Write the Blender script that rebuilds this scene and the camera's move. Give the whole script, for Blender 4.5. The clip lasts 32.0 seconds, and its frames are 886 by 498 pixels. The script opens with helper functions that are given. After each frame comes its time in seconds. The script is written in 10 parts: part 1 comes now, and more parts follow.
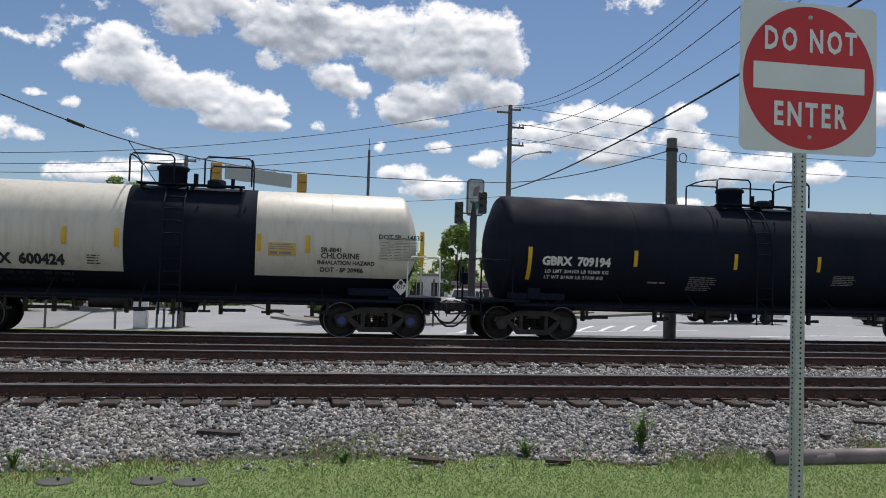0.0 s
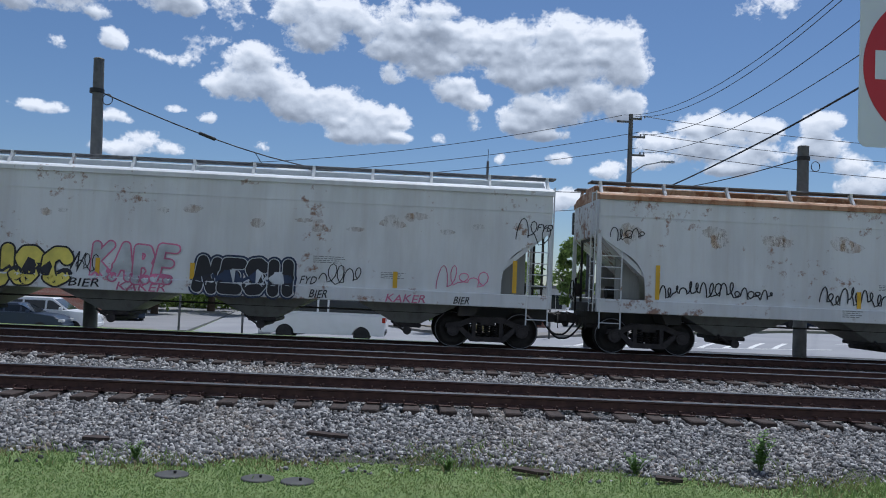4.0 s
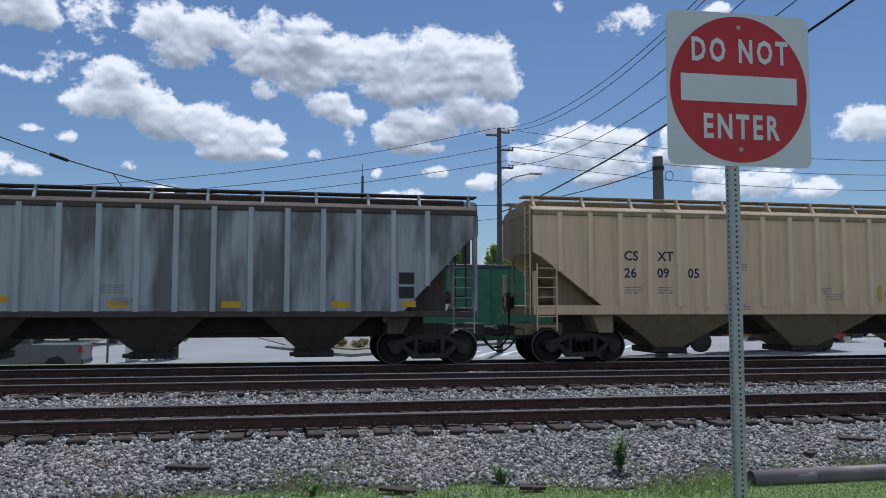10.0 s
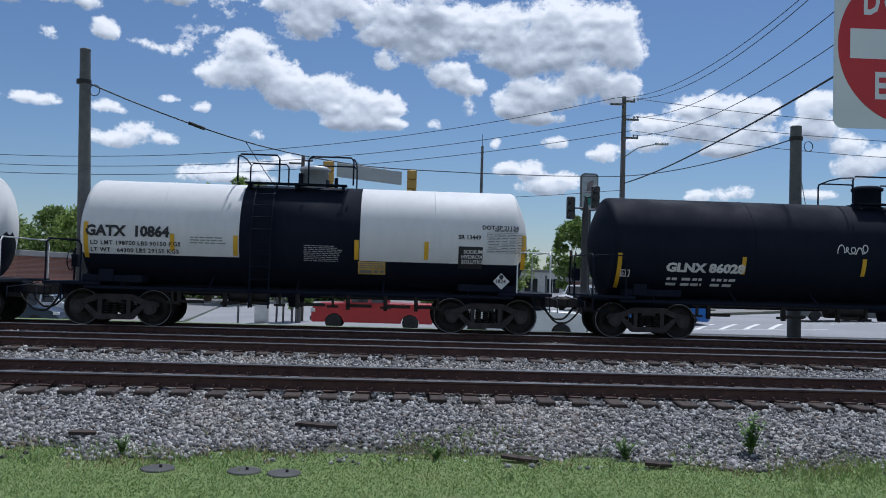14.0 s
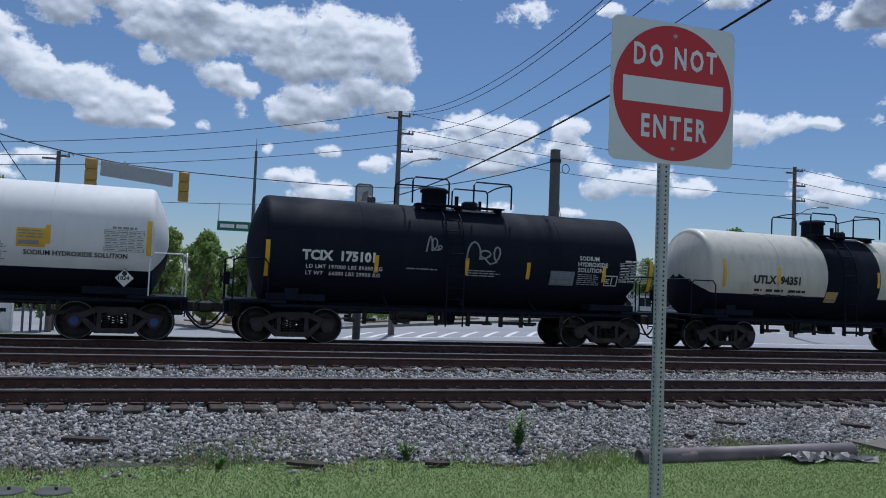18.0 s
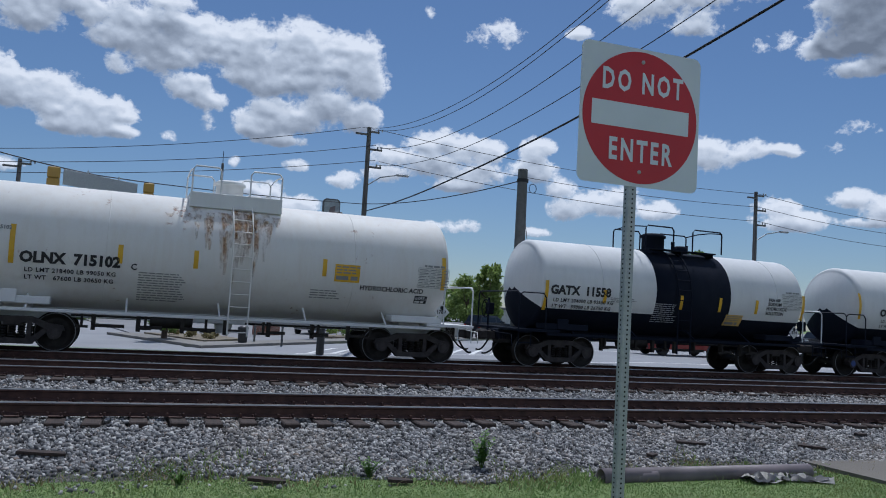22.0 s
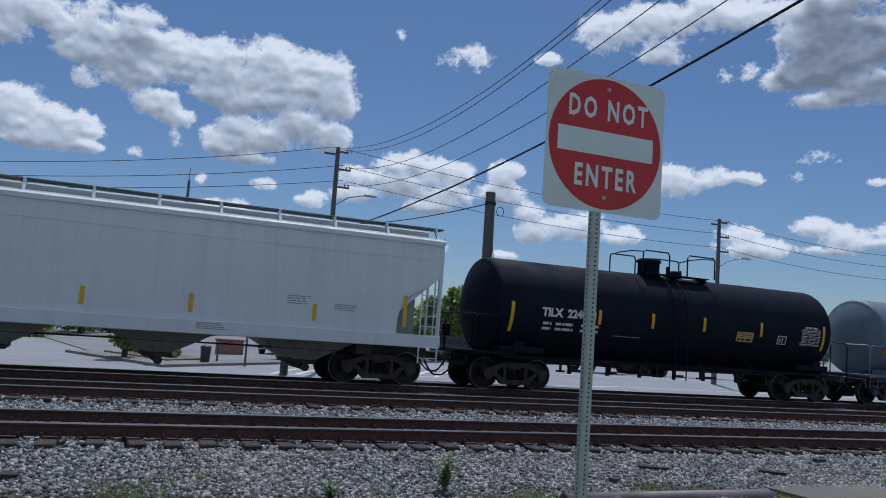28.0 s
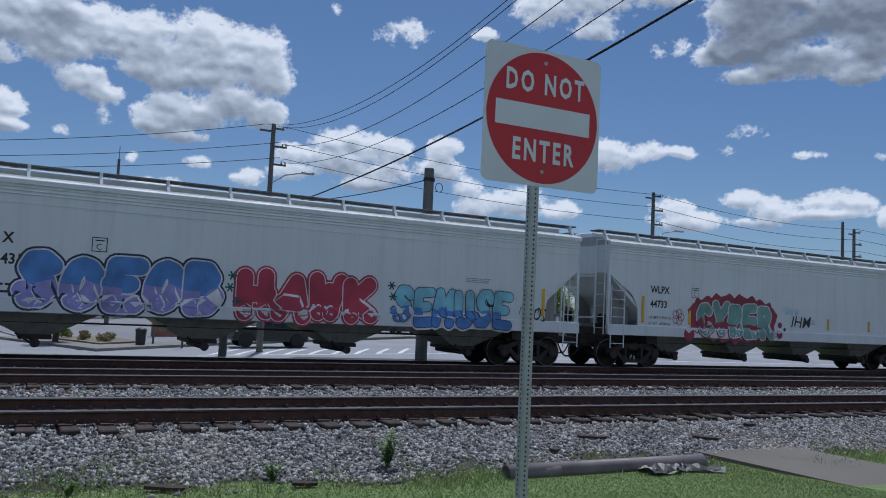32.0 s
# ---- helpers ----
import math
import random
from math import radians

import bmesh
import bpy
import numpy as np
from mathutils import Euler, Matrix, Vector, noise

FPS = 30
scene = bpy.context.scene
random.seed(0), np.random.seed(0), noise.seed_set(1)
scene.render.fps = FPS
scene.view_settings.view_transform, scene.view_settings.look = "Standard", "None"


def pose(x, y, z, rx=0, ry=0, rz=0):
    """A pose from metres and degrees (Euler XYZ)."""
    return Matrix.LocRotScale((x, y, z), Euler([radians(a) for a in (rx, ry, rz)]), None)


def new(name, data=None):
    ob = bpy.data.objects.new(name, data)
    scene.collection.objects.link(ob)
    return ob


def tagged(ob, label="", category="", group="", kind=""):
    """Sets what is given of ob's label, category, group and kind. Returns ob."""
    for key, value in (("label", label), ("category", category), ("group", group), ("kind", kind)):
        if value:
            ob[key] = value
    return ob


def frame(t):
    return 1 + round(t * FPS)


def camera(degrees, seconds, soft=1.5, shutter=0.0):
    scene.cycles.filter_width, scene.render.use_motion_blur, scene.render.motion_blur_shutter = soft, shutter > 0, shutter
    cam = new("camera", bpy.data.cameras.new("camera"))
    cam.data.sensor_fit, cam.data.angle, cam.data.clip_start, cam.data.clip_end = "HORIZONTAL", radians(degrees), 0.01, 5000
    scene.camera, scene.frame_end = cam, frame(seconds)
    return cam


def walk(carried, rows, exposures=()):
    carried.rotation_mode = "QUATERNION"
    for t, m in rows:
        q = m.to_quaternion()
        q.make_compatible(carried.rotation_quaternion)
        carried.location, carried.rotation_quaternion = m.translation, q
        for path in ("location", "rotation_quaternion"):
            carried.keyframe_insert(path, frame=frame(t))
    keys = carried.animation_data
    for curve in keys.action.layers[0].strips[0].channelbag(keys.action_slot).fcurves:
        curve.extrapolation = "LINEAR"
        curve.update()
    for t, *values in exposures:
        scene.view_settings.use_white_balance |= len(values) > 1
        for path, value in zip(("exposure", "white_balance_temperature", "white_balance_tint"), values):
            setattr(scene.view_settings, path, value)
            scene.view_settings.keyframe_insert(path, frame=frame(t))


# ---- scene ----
cam = camera(56.87, 32.0, soft=1.0, shutter=0.0)
# seconds, x, y, z, yaw, pitch, roll
EXPOSURES = [(0, 0.42, 6500, 12), (0.6, 0.45, 6500, 12), (1.0, 0.42, 6350, 12), (1.5, 0.37, 5900, 11), (2.5, 0.33, 5750, 11), (5, 0.15, 5700, 11), (9, 0.08, 5750, 11), (10.8, 0.34, 5800, 11), (11.5, 0.34, 5800, 11), (14.5, 0.22, 5700, 11), (20, 0.06, 5600, 11), (28, -0.05, 5550, 11), (32, -0.04, 5550, 11)]
PATH = [
    (0, -0.118, 0.035, 1.526, -10.24, 2.26, 1.59),
    (0.5, -0.159, 0.064, 1.501, -4.58, 1.73, 2.23),
    (1, -0.179, 0.097, 1.493, -1.83, 1.04, 2.65),
    (1.5, -0.177, 0.101, 1.482, -1.68, 0.63, 2.70),
    (2, -0.161, 0.099, 1.482, -2.65, 0.63, 2.53),
    (2.5, -0.139, 0.093, 1.481, -3.36, 0.92, 2.40),
    (4.5, 0.078, 0.099, 1.490, -0.02, 3.53, 2.77),
    (5, 0.094, 0.109, 1.500, 3.60, 4.20, 2.55),
    (5.5, 0.092, 0.120, 1.506, 8.87, 4.57, 2.32),
    (6, 0.072, 0.130, 1.511, 15.48, 4.77, 1.93),
    (6.5, 0.019, 0.147, 1.529, 22.93, 4.48, 2.07),
    (7, 0.016, 0.153, 1.537, 27.31, 4.08, 1.73),
    (7.5, 0.034, 0.153, 1.539, 26.25, 3.77, 1.60),
    (8, 0.070, 0.144, 1.534, 19.40, 4.02, 1.36),
    (8.5, 0.136, 0.129, 1.535, 9.07, 4.51, 1.19),
    (9, 0.202, 0.110, 1.538, -0.93, 4.80, 0.80),
    (9.5, 0.251, 0.092, 1.544, -7.36, 4.65, 0.15),
    (10, 0.269, 0.102, 1.539, -10.27, 3.96, 0.05),
    (10.5, 0.250, 0.123, 1.533, -10.38, 3.21, -0.00),
    (11, 0.241, 0.149, 1.534, -9.38, 2.61, 0.02),
    (11.5, 0.226, 0.154, 1.526, -7.58, 2.15, 0.29),
    (12, 0.208, 0.167, 1.519, -5.59, 1.87, 0.72),
    (12.5, 0.167, 0.177, 1.517, -3.51, 1.63, 1.18),
    (13, 0.164, 0.177, 1.510, -2.06, 1.57, 1.48),
    (13.5, 0.167, 0.179, 1.507, -1.53, 1.64, 1.59),
    (14, 0.169, 0.174, 1.514, -2.11, 1.79, 1.62),
    (14.5, 0.176, 0.155, 1.515, -3.76, 2.01, 1.67),
    (15, 0.185, 0.130, 1.513, -6.27, 2.24, 1.74),
    (15.5, 0.174, 0.091, 1.511, -8.84, 2.31, 1.67),
    (17.5, -0.060, 0.010, 1.499, -16.61, 2.53, 1.97),
    (18, -0.073, -0.004, 1.498, -18.03, 2.93, 2.29),
    (18.5, -0.078, -0.008, 1.505, -18.97, 3.22, 2.46),
    (19, -0.086, -0.012, 1.501, -19.28, 3.36, 2.52),
    (19.5, -0.104, -0.019, 1.494, -19.39, 3.50, 2.70),
    (20, -0.108, -0.015, 1.495, -19.51, 3.62, 2.83),
    (20.5, -0.109, -0.018, 1.496, -19.74, 3.80, 3.04),
    (21, -0.104, -0.021, 1.497, -20.00, 3.95, 3.10),
    (21.5, -0.103, -0.021, 1.494, -20.22, 4.09, 3.19),
    (22, -0.097, -0.026, 1.496, -20.35, 4.24, 3.27),
    (22.5, -0.093, -0.022, 1.498, -20.45, 4.43, 3.39),
    (23, -0.089, -0.024, 1.501, -20.48, 4.68, 3.50),
    (23.5, -0.089, -0.024, 1.502, -20.48, 4.94, 3.62),
    (24, -0.094, -0.023, 1.501, -20.44, 5.23, 3.65),
    (24.5, -0.096, -0.025, 1.505, -20.39, 5.51, 3.73),
    (25, -0.090, -0.029, 1.504, -20.33, 5.78, 3.70),
    (25.5, -0.090, -0.031, 1.510, -20.30, 6.04, 3.80),
    (27.5, -0.085, -0.023, 1.507, -21.36, 6.05, 3.94),
    (28, -0.083, -0.022, 1.503, -22.54, 5.88, 4.00),
    (28.5, -0.074, -0.019, 1.502, -24.10, 5.77, 4.21),
    (29, -0.077, 0.001, 1.505, -25.63, 5.71, 4.53),
    (29.5, -0.073, 0.011, 1.500, -26.92, 5.66, 4.88),
    (30, -0.078, 0.020, 1.495, -27.73, 5.64, 5.05),
    (30.5, -0.081, 0.021, 1.496, -27.94, 5.60, 4.80),
    (31, -0.079, 0.013, 1.494, -27.59, 5.39, 4.31),
    (31.5, -0.073, 0.008, 1.496, -26.92, 5.02, 3.55),
    (32, -0.067, 0.007, 1.503, -26.87, 4.49, 2.73),
]


def eye_pose(x, y, z, yaw, pitch, roll):
    return pose(x, y, z, 0, 0, yaw) @ pose(0, 0, 0, 90 + pitch) @ pose(0, 0, 0, 0, 0, roll)


walk(cam, [(row[0], eye_pose(*row[1:])) for row in PATH], exposures=EXPOSURES)
# ---- sky and sun: a high sun beyond the train, thinly veiled, shining towards the camera ----
SUN_AZ, SUN_EL = 25.0, 66.0  # degrees to the right of +y, above the horizon
world = bpy.data.worlds.new("sky")
scene.world = world
world.use_nodes = True
wn = world.node_tree.nodes
sky = wn.new("ShaderNodeTexSky")
sky.sky_type, sky.sun_disc = "NISHITA", False
sky.sun_elevation, sky.sun_rotation = radians(SUN_EL), radians(SUN_AZ)
sky.air_density, sky.dust_density, sky.ozone_density = 1.0, 0.3, 5.0
wn["Background"].inputs[1].default_value = 0.06
world.node_tree.links.new(sky.outputs[0], wn["Background"].inputs[0])
sun = new("sun", bpy.data.lights.new("sun", "SUN"))
sun.data.energy, sun.data.angle, sun.data.color = 2.9, radians(2.5), (1.0, 0.95, 0.87)
_az, _el = radians(SUN_AZ), radians(SUN_EL)
SUN_DIR = Vector((math.sin(_az) * math.cos(_el), math.cos(_az) * math.cos(_el), math.sin(_el)))
sun.matrix_world = Matrix.Translation((0, 60, 80)) @ SUN_DIR.to_track_quat("Z", "Y").to_matrix().to_4x4()

# ---- materials ----


class Nodes:
    """A small builder for node materials."""

    def __init__(self, name):
        self.mat = bpy.data.materials.new(name)
        self.mat.use_nodes = True
        self.tree = self.mat.node_tree
        self.bsdf = self.tree.nodes["Principled BSDF"]
        self.out = self.tree.nodes["Material Output"]
        self._pos = None

    def node(self, kind, **values):
        n = self.tree.nodes.new(kind)
        for k, v in values.items():
            n.inputs[k].default_value = v
        return n

    def link(self, a, b):
        self.tree.links.new(a, b)

    def pos(self):
        if self._pos is None:
            self._pos = self.node("ShaderNodeTexCoord").outputs["Object"]
        return self._pos

    def scaled(self, sx, sy, sz):
        m = self.node("ShaderNodeMapping")
        m.inputs["Scale"].default_value = (sx, sy, sz)
        self.link(self.pos(), m.inputs["Vector"])
        return m.outputs[0]

    def noise(self, scale, detail=4.0, rough=0.55, vector=None, warp=0.0):
        n = self.node("ShaderNodeTexNoise", Scale=scale, Detail=detail, Roughness=rough, Distortion=warp)
        self.link(vector if vector is not None else self.pos(), n.inputs["Vector"])
        return n.outputs["Fac"]

    def ramp(self, fac, *stops):
        r = self.node("ShaderNodeValToRGB")
        e = r.color_ramp.elements
        while len(e) < len(stops):
            e.new(0.5)
        for el, (p, c) in zip(e, stops):
            el.position, el.color = p, (*c, 1) if len(c) == 3 else (c[0], c[0], c[0], 1)
        self.link(fac, r.inputs[0])
        return r.outputs[0]

    def mix(self, fac, a, b, blend="MIX"):
        m = self.node("ShaderNodeMix")
        m.data_type, m.blend_type = "RGBA", blend
        for k, v in ((0, fac), (6, a), (7, b)):
            if isinstance(v, (int, float)):
                m.inputs[k].default_value = v
            elif isinstance(v, tuple):
                m.inputs[k].default_value = (*v, 1)
            else:
                self.link(v, m.inputs[k])
        return m.outputs[2]

    def math(self, op, a, b=0.0):
        m = self.node("ShaderNodeMath")
        m.operation = op
        for k, v in ((0, a), (1, b)):
            if isinstance(v, (int, float)):
                m.inputs[k].default_value = v
            else:
                self.link(v, m.inputs[k])
        return m.outputs[0]

    def finish(self, color, rough=0.5, metal=0.0, bump=None, depth=0.01, strength=0.5):
        b = self.bsdf
        for k, v in (("Base Color", color), ("Roughness", rough), ("Metallic", metal)):
            if isinstance(v, (int, float)):
                b.inputs[k].default_value = v
            elif isinstance(v, tuple):
                b.inputs[k].default_value = (*v, 1)
            else:
                self.link(v, b.inputs[k])
        if bump is not None:
            n = self.node("ShaderNodeBump", Strength=strength, Distance=depth)
            self.link(bump, n.inputs["Height"])
            self.link(n.outputs[0], b.inputs["Normal"])
        return self.mat


def plain(name, color, rough=0.5, metal=0.0, vary=0.12, scale=3.0):
    """Paint or plastic with a faint mottling."""
    n = Nodes(name)
    f = n.noise(scale, 5)
    dark, light = tuple(c * (1 - vary) for c in color), tuple(min(1, c * (1 + vary)) for c in color)
    return n.finish(n.ramp(f, (0.3, dark), (0.7, light)), n.ramp(n.noise(scale * 4), (0.3, (rough * 0.85,)), (0.7, (min(1, rough * 1.15),))), metal)


def car_paint(name, color, dirt=(0.12, 0.1, 0.08), amount=0.5, rough=0.45, rust=0.0, spec=0.5, heavy=0.0):
    """Weathered freight car paint: vertical streaks, mottled dust, a little rust."""
    n = Nodes(name)
    n.bsdf.inputs["Specular IOR Level"].default_value = spec
    streak = n.noise(1.0, 6, 0.65, n.scaled(5.0, 5.0, 0.25))
    wide = n.noise(1.0, 4, 0.6, n.scaled(0.9, 0.9, 0.22))
    blotch = n.noise(0.7, 5, 0.6)
    fine = n.noise(18.0, 3)
    base = n.mix(n.ramp(blotch, (0.35, (0.0,)), (0.75, (0.35,))), color, tuple(c * 0.82 for c in color))
    dirtf = n.math("MULTIPLY", n.ramp(streak, (0.45, (0.0,)), (0.8, (1.0,))), amount)
    base = n.mix(dirtf, base, dirt)
    if heavy:
        base = n.mix(n.math("MULTIPLY", n.ramp(wide, (0.47, (0.0,)), (0.60, (1.0,))), heavy), base, n.mix(fine, (0.115, 0.085, 0.068), (0.06, 0.05, 0.046)))
    if rust:
        r = n.ramp(n.math("MULTIPLY", n.noise(0.55, 4, 0.6), n.noise(4.0, 6, 0.7)), (0.36 - 0.1 * rust, (0.0,)), (0.42 - 0.1 * rust, (1.0,)))
        base = n.mix(n.math("MULTIPLY", r, 0.85), base, n.mix(fine, (0.32, 0.13, 0.04), (0.16, 0.06, 0.03)))
    base = n.mix(n.math("MULTIPLY", fine, 0.12), base, tuple(c * 0.6 for c in color))
    return n.finish(base, n.ramp(blotch, (0.3, (rough * 0.85,)), (0.7, (min(1, rough * 1.3),))), 0.0, fine, 0.004, 0.25)


def metal_mat(name, dark, light, rough=0.6, metal=0.6, scale=6.0):
    n = Nodes(name)
    f = n.noise(scale, 6, 0.65)
    return n.finish(n.ramp(f, (0.3, dark), (0.7, light)), rough, metal, n.noise(scale * 8), 0.003, 0.4)


M = {}
M["white"] = car_paint("white_paint", (0.78, 0.78, 0.77), amount=0.09, rough=0.6, spec=0.3)
M["white_old"] = car_paint("aged_white_paint", (0.66, 0.63, 0.55), (0.3, 0.24, 0.16), amount=0.4)
M["white_rust"] = car_paint("rust_streaked_white_paint", (0.80, 0.78, 0.74), (0.5, 0.36, 0.2), amount=0.2, rough=0.6, spec=0.3, rust=0.1)
M["black"] = car_paint("black_paint", (0.010, 0.0135, 0.025), (0.019, 0.022, 0.031), amount=0.35, rough=0.68, spec=0.1)
M["black_rust"] = car_paint("rusty_black_paint", (0.017, 0.0175, 0.021), (0.04, 0.034, 0.033), amount=0.5, rough=0.75, spec=0.1, heavy=0.15)
M["slate"] = car_paint("slate_grey_paint", (0.17, 0.21, 0.265), (0.07, 0.07, 0.07), amount=0.35, rough=0.5)
M["grey"] = car_paint("light_grey_paint", (0.75, 0.79, 0.83), (0.22, 0.21, 0.19), amount=0.18, rough=0.6, spec=0.3)
M["grey_rust"] = car_paint("rust_stained_grey_paint", (0.78, 0.79, 0.79), (0.45, 0.34, 0.22), amount=0.2, rough=0.6, rust=0.45, spec=0.3, heavy=0.12)
M["rust_roof"] = car_paint("rusty_orange_roof", (0.55, 0.40, 0.28), (0.40, 0.16, 0.05), amount=0.9, rough=0.7, rust=1.1)
# discharge hopper dust; also stands in for shade on the end inset plates
M["grey_dirt_shade"] = car_paint("dusty_shaded_grey_paint", (0.33, 0.33, 0.31), (0.12, 0.1, 0.08), amount=0.6, rough=0.6)
M["tan"] = car_paint("tan_paint", (0.84, 0.62, 0.42), (0.18, 0.11, 0.06), amount=0.42, rough=0.6)
M["tan_dirty"] = car_paint("grimy_tan_paint", (0.36, 0.28, 0.18), (0.08, 0.06, 0.04), amount=0.6, rough=0.7)
M["weathered"] = car_paint("weathered_grey_paint", (0.47, 0.515, 0.55), (0.16, 0.13, 0.11), amount=0.7, rough=0.65, heavy=0.72, spec=0.2)
M["brown_grime"] = car_paint("brown_road_grime", (0.115, 0.095, 0.085), (0.04, 0.034, 0.03), amount=0.6, rough=0.8, spec=0.15)
M["grime"] = car_paint("grimy_dark_steel", (0.045, 0.042, 0.038), (0.1, 0.08, 0.06), amount=0.6, rough=0.75)
M["dark_steel"] = metal_mat("oily_dark_steel", (0.012, 0.011, 0.010), (0.04, 0.034, 0.03), 0.6, 0.4)
M["truck_steel"] = metal_mat("brown_cast_steel", (0.024, 0.021, 0.021), (0.066, 0.056, 0.054), 0.75, 0.15)
M["wheel_tread"] = metal_mat("worn_wheel_steel", (0.03, 0.027, 0.026), (0.075, 0.065, 0.06), 0.5, 0.6)
M["rim_pale"] = metal_mat("pale_wheel_rim", (0.2, 0.2, 0.21), (0.34, 0.34, 0.35), 0.4, 0.6)
M["rail_side"] = metal_mat("rusty_rail_steel", (0.05, 0.027, 0.023), (0.115, 0.06, 0.047), 0.8, 0.2, 5.0)
M["rail_top"] = metal_mat("polished_rail_head", (0.32, 0.31, 0.3), (0.5, 0.49, 0.47), 0.3, 1.0, 3.0)
M["yellow"] = plain("yellow_reflector", (0.72, 0.42, 0.02), 0.4)
M["label_yellow"] = plain("faded_yellow_label", (0.66, 0.43, 0.12), 0.5)
M["ink"] = plain("black_lettering", (0.02, 0.02, 0.025), 0.5)
M["chalk"] = plain("white_lettering", (0.7, 0.7, 0.68), 0.5)
M["dim_print"] = plain("worn_white_print", (0.34, 0.35, 0.37), 0.6)
M["greyprint"] = plain("grey_small_print", (0.25, 0.25, 0.25), 0.5)
M["bluelogo"] = plain("dark_blue_lettering", (0.02, 0.03, 0.075), 0.5)
M["sign_red"] = plain("red_reflective_sheeting", (0.46, 0.012, 0.02), 0.35, vary=0.05)
M["sign_white"] = plain("white_reflective_sheeting", (0.62, 0.65, 0.71), 0.35, vary=0.04)
M["galv"] = metal_mat("galvanised_steel", (0.34, 0.35, 0.37), (0.46, 0.47, 0.49), 0.5, 0.35, 25.0)
M["hole"] = plain("hole_shade_black", (0.01, 0.01, 0.01), 0.9)
M["rubber"] = plain("black_rubber", (0.02, 0.02, 0.02), 0.8)
M["signal_yellow"] = plain("signal_yellow_paint", (0.44, 0.26, 0.06), 0.5)
M["concrete_pole"] = metal_mat("grey_pole_steel", (0.085, 0.087, 0.088), (0.15, 0.15, 0.15), 0.7, 0.2, 4.0)
M["wire"] = plain("black_cable", (0.012, 0.012, 0.014), 0.6)
M["brick_red"] = plain("brick_red", (0.26, 0.10, 0.065), 0.85)
M["roof_grey"] = plain("roof_grey", (0.2, 0.2, 0.2), 0.8)
M["wall_white"] = plain("white_wall_paint", (0.62, 0.62, 0.6), 0.7)
M["tarp"] = plain("dirty_white_fabric", (0.30, 0.29, 0.26), 0.9, vary=0.35, scale=12)
M["pipe_brown"] = plain("weathered_purple_pipe", (0.17, 0.14, 0.145), 0.6, vary=0.3)
M["bark"] = plain("tree_bark", (0.09, 0.065, 0.045), 0.9, vary=0.3)


def _wood(name, dark, light):
    n = Nodes(name)
    g = n.noise(1.0, 6, 0.7, n.scaled(14, 14, 0.5))
    return n.finish(n.ramp(g, (0.3, dark), (0.7, light)), 0.85, 0.0, g, 0.006, 0.6)


M["pole_wood"] = _wood("weathered_pole_wood", (0.075, 0.07, 0.068), (0.17, 0.16, 0.155))


def _tie():
    n = Nodes("tie_wood")
    g = n.noise(1.0, 6, 0.7, n.scaled(30, 1.5, 12))
    info = n.node("ShaderNodeObjectInfo")
    base = n.ramp(g, (0.3, (0.016, 0.013, 0.012)), (0.72, (0.066, 0.044, 0.035)))
    base = n.mix(n.math("MULTIPLY", info.outputs["Random"], 0.5), base, (0.065, 0.046, 0.038))
    return n.finish(base, 0.9, 0.0, g, 0.01, 0.7)


M["tie"] = _tie()


def _stones():
    n = Nodes("ballast_stone")
    geo = n.node("ShaderNodeNewGeometry")
    isl = geo.outputs["Random Per Island"]
    col = n.ramp(isl, (0.0, (0.035, 0.035, 0.038)), (0.3, (0.11, 0.111, 0.116)), (0.62, (0.27, 0.268, 0.27)), (0.93, (0.58, 0.57, 0.55)), (1.0, (0.2, 0.145, 0.11)))
    f = n.noise(60, 4)
    col = n.mix(n.math("MULTIPLY", f, 0.45), col, (0.11, 0.105, 0.10))
    warm = n.ramp(n.noise(0.5, 3), (0.5, (0.0,)), (0.8, (0.28,)))
    col = n.mix(warm, col, (0.36, 0.29, 0.21))
    return n.finish(col, 0.85, 0.0, f, 0.004, 0.6)


M["stone"] = _stones()


def _bed():
    n = Nodes("ballast_bed")
    f = n.noise(22, 5, 0.7)
    return n.finish(n.ramp(f, (0.35, (0.04, 0.037, 0.036)), (0.65, (0.2, 0.187, 0.175))), 0.95, 0.0, f, 0.05, 1.0)


M["bed"] = _bed()


def _soil():
    n = Nodes("grass_soil")
    f = n.noise(1.2, 6, 0.6)
    g = n.noise(16, 5, 0.7)
    base = n.ramp(g, (0.3, (0.115, 0.17, 0.055)), (0.7, (0.2, 0.27, 0.09)))
    base = n.mix(n.ramp(f, (0.55, (0.0,)), (0.8, (0.5,))), base, (0.27, 0.25, 0.14))
    return n.finish(base, 0.95, 0.0, g, 0.03, 0.8)


M["soil"] = _soil()


def _grass():
    n = Nodes("grass_blades")
    geo = n.node("ShaderNodeNewGeometry")
    r = geo.outputs["Random Per Island"]
    col = n.ramp(r, (0.0, (0.125, 0.20, 0.06)), (0.5, (0.18, 0.272, 0.085)), (0.9, (0.24, 0.335, 0.11)), (1.0, (0.40, 0.37, 0.19)))
    dry = n.ramp(n.noise(0.8, 4), (0.5, (0.0,)), (0.78, (0.5,)))
    col = n.mix(dry, col, (0.27, 0.26, 0.09))
    m = n.finish(col, 0.7)
    t = n.node("ShaderNodeBsdfTranslucent")
    n.link(col, t.inputs["Color"])
    s = n.node("ShaderNodeMixShader")
    s.inputs[0].default_value = 0.4
    n.link(n.bsdf.outputs[0], s.inputs[1])
    n.link(t.outputs[0], s.inputs[2])
    n.link(s.outputs[0], n.out.inputs[0])
    return m


M["grass"] = _grass()


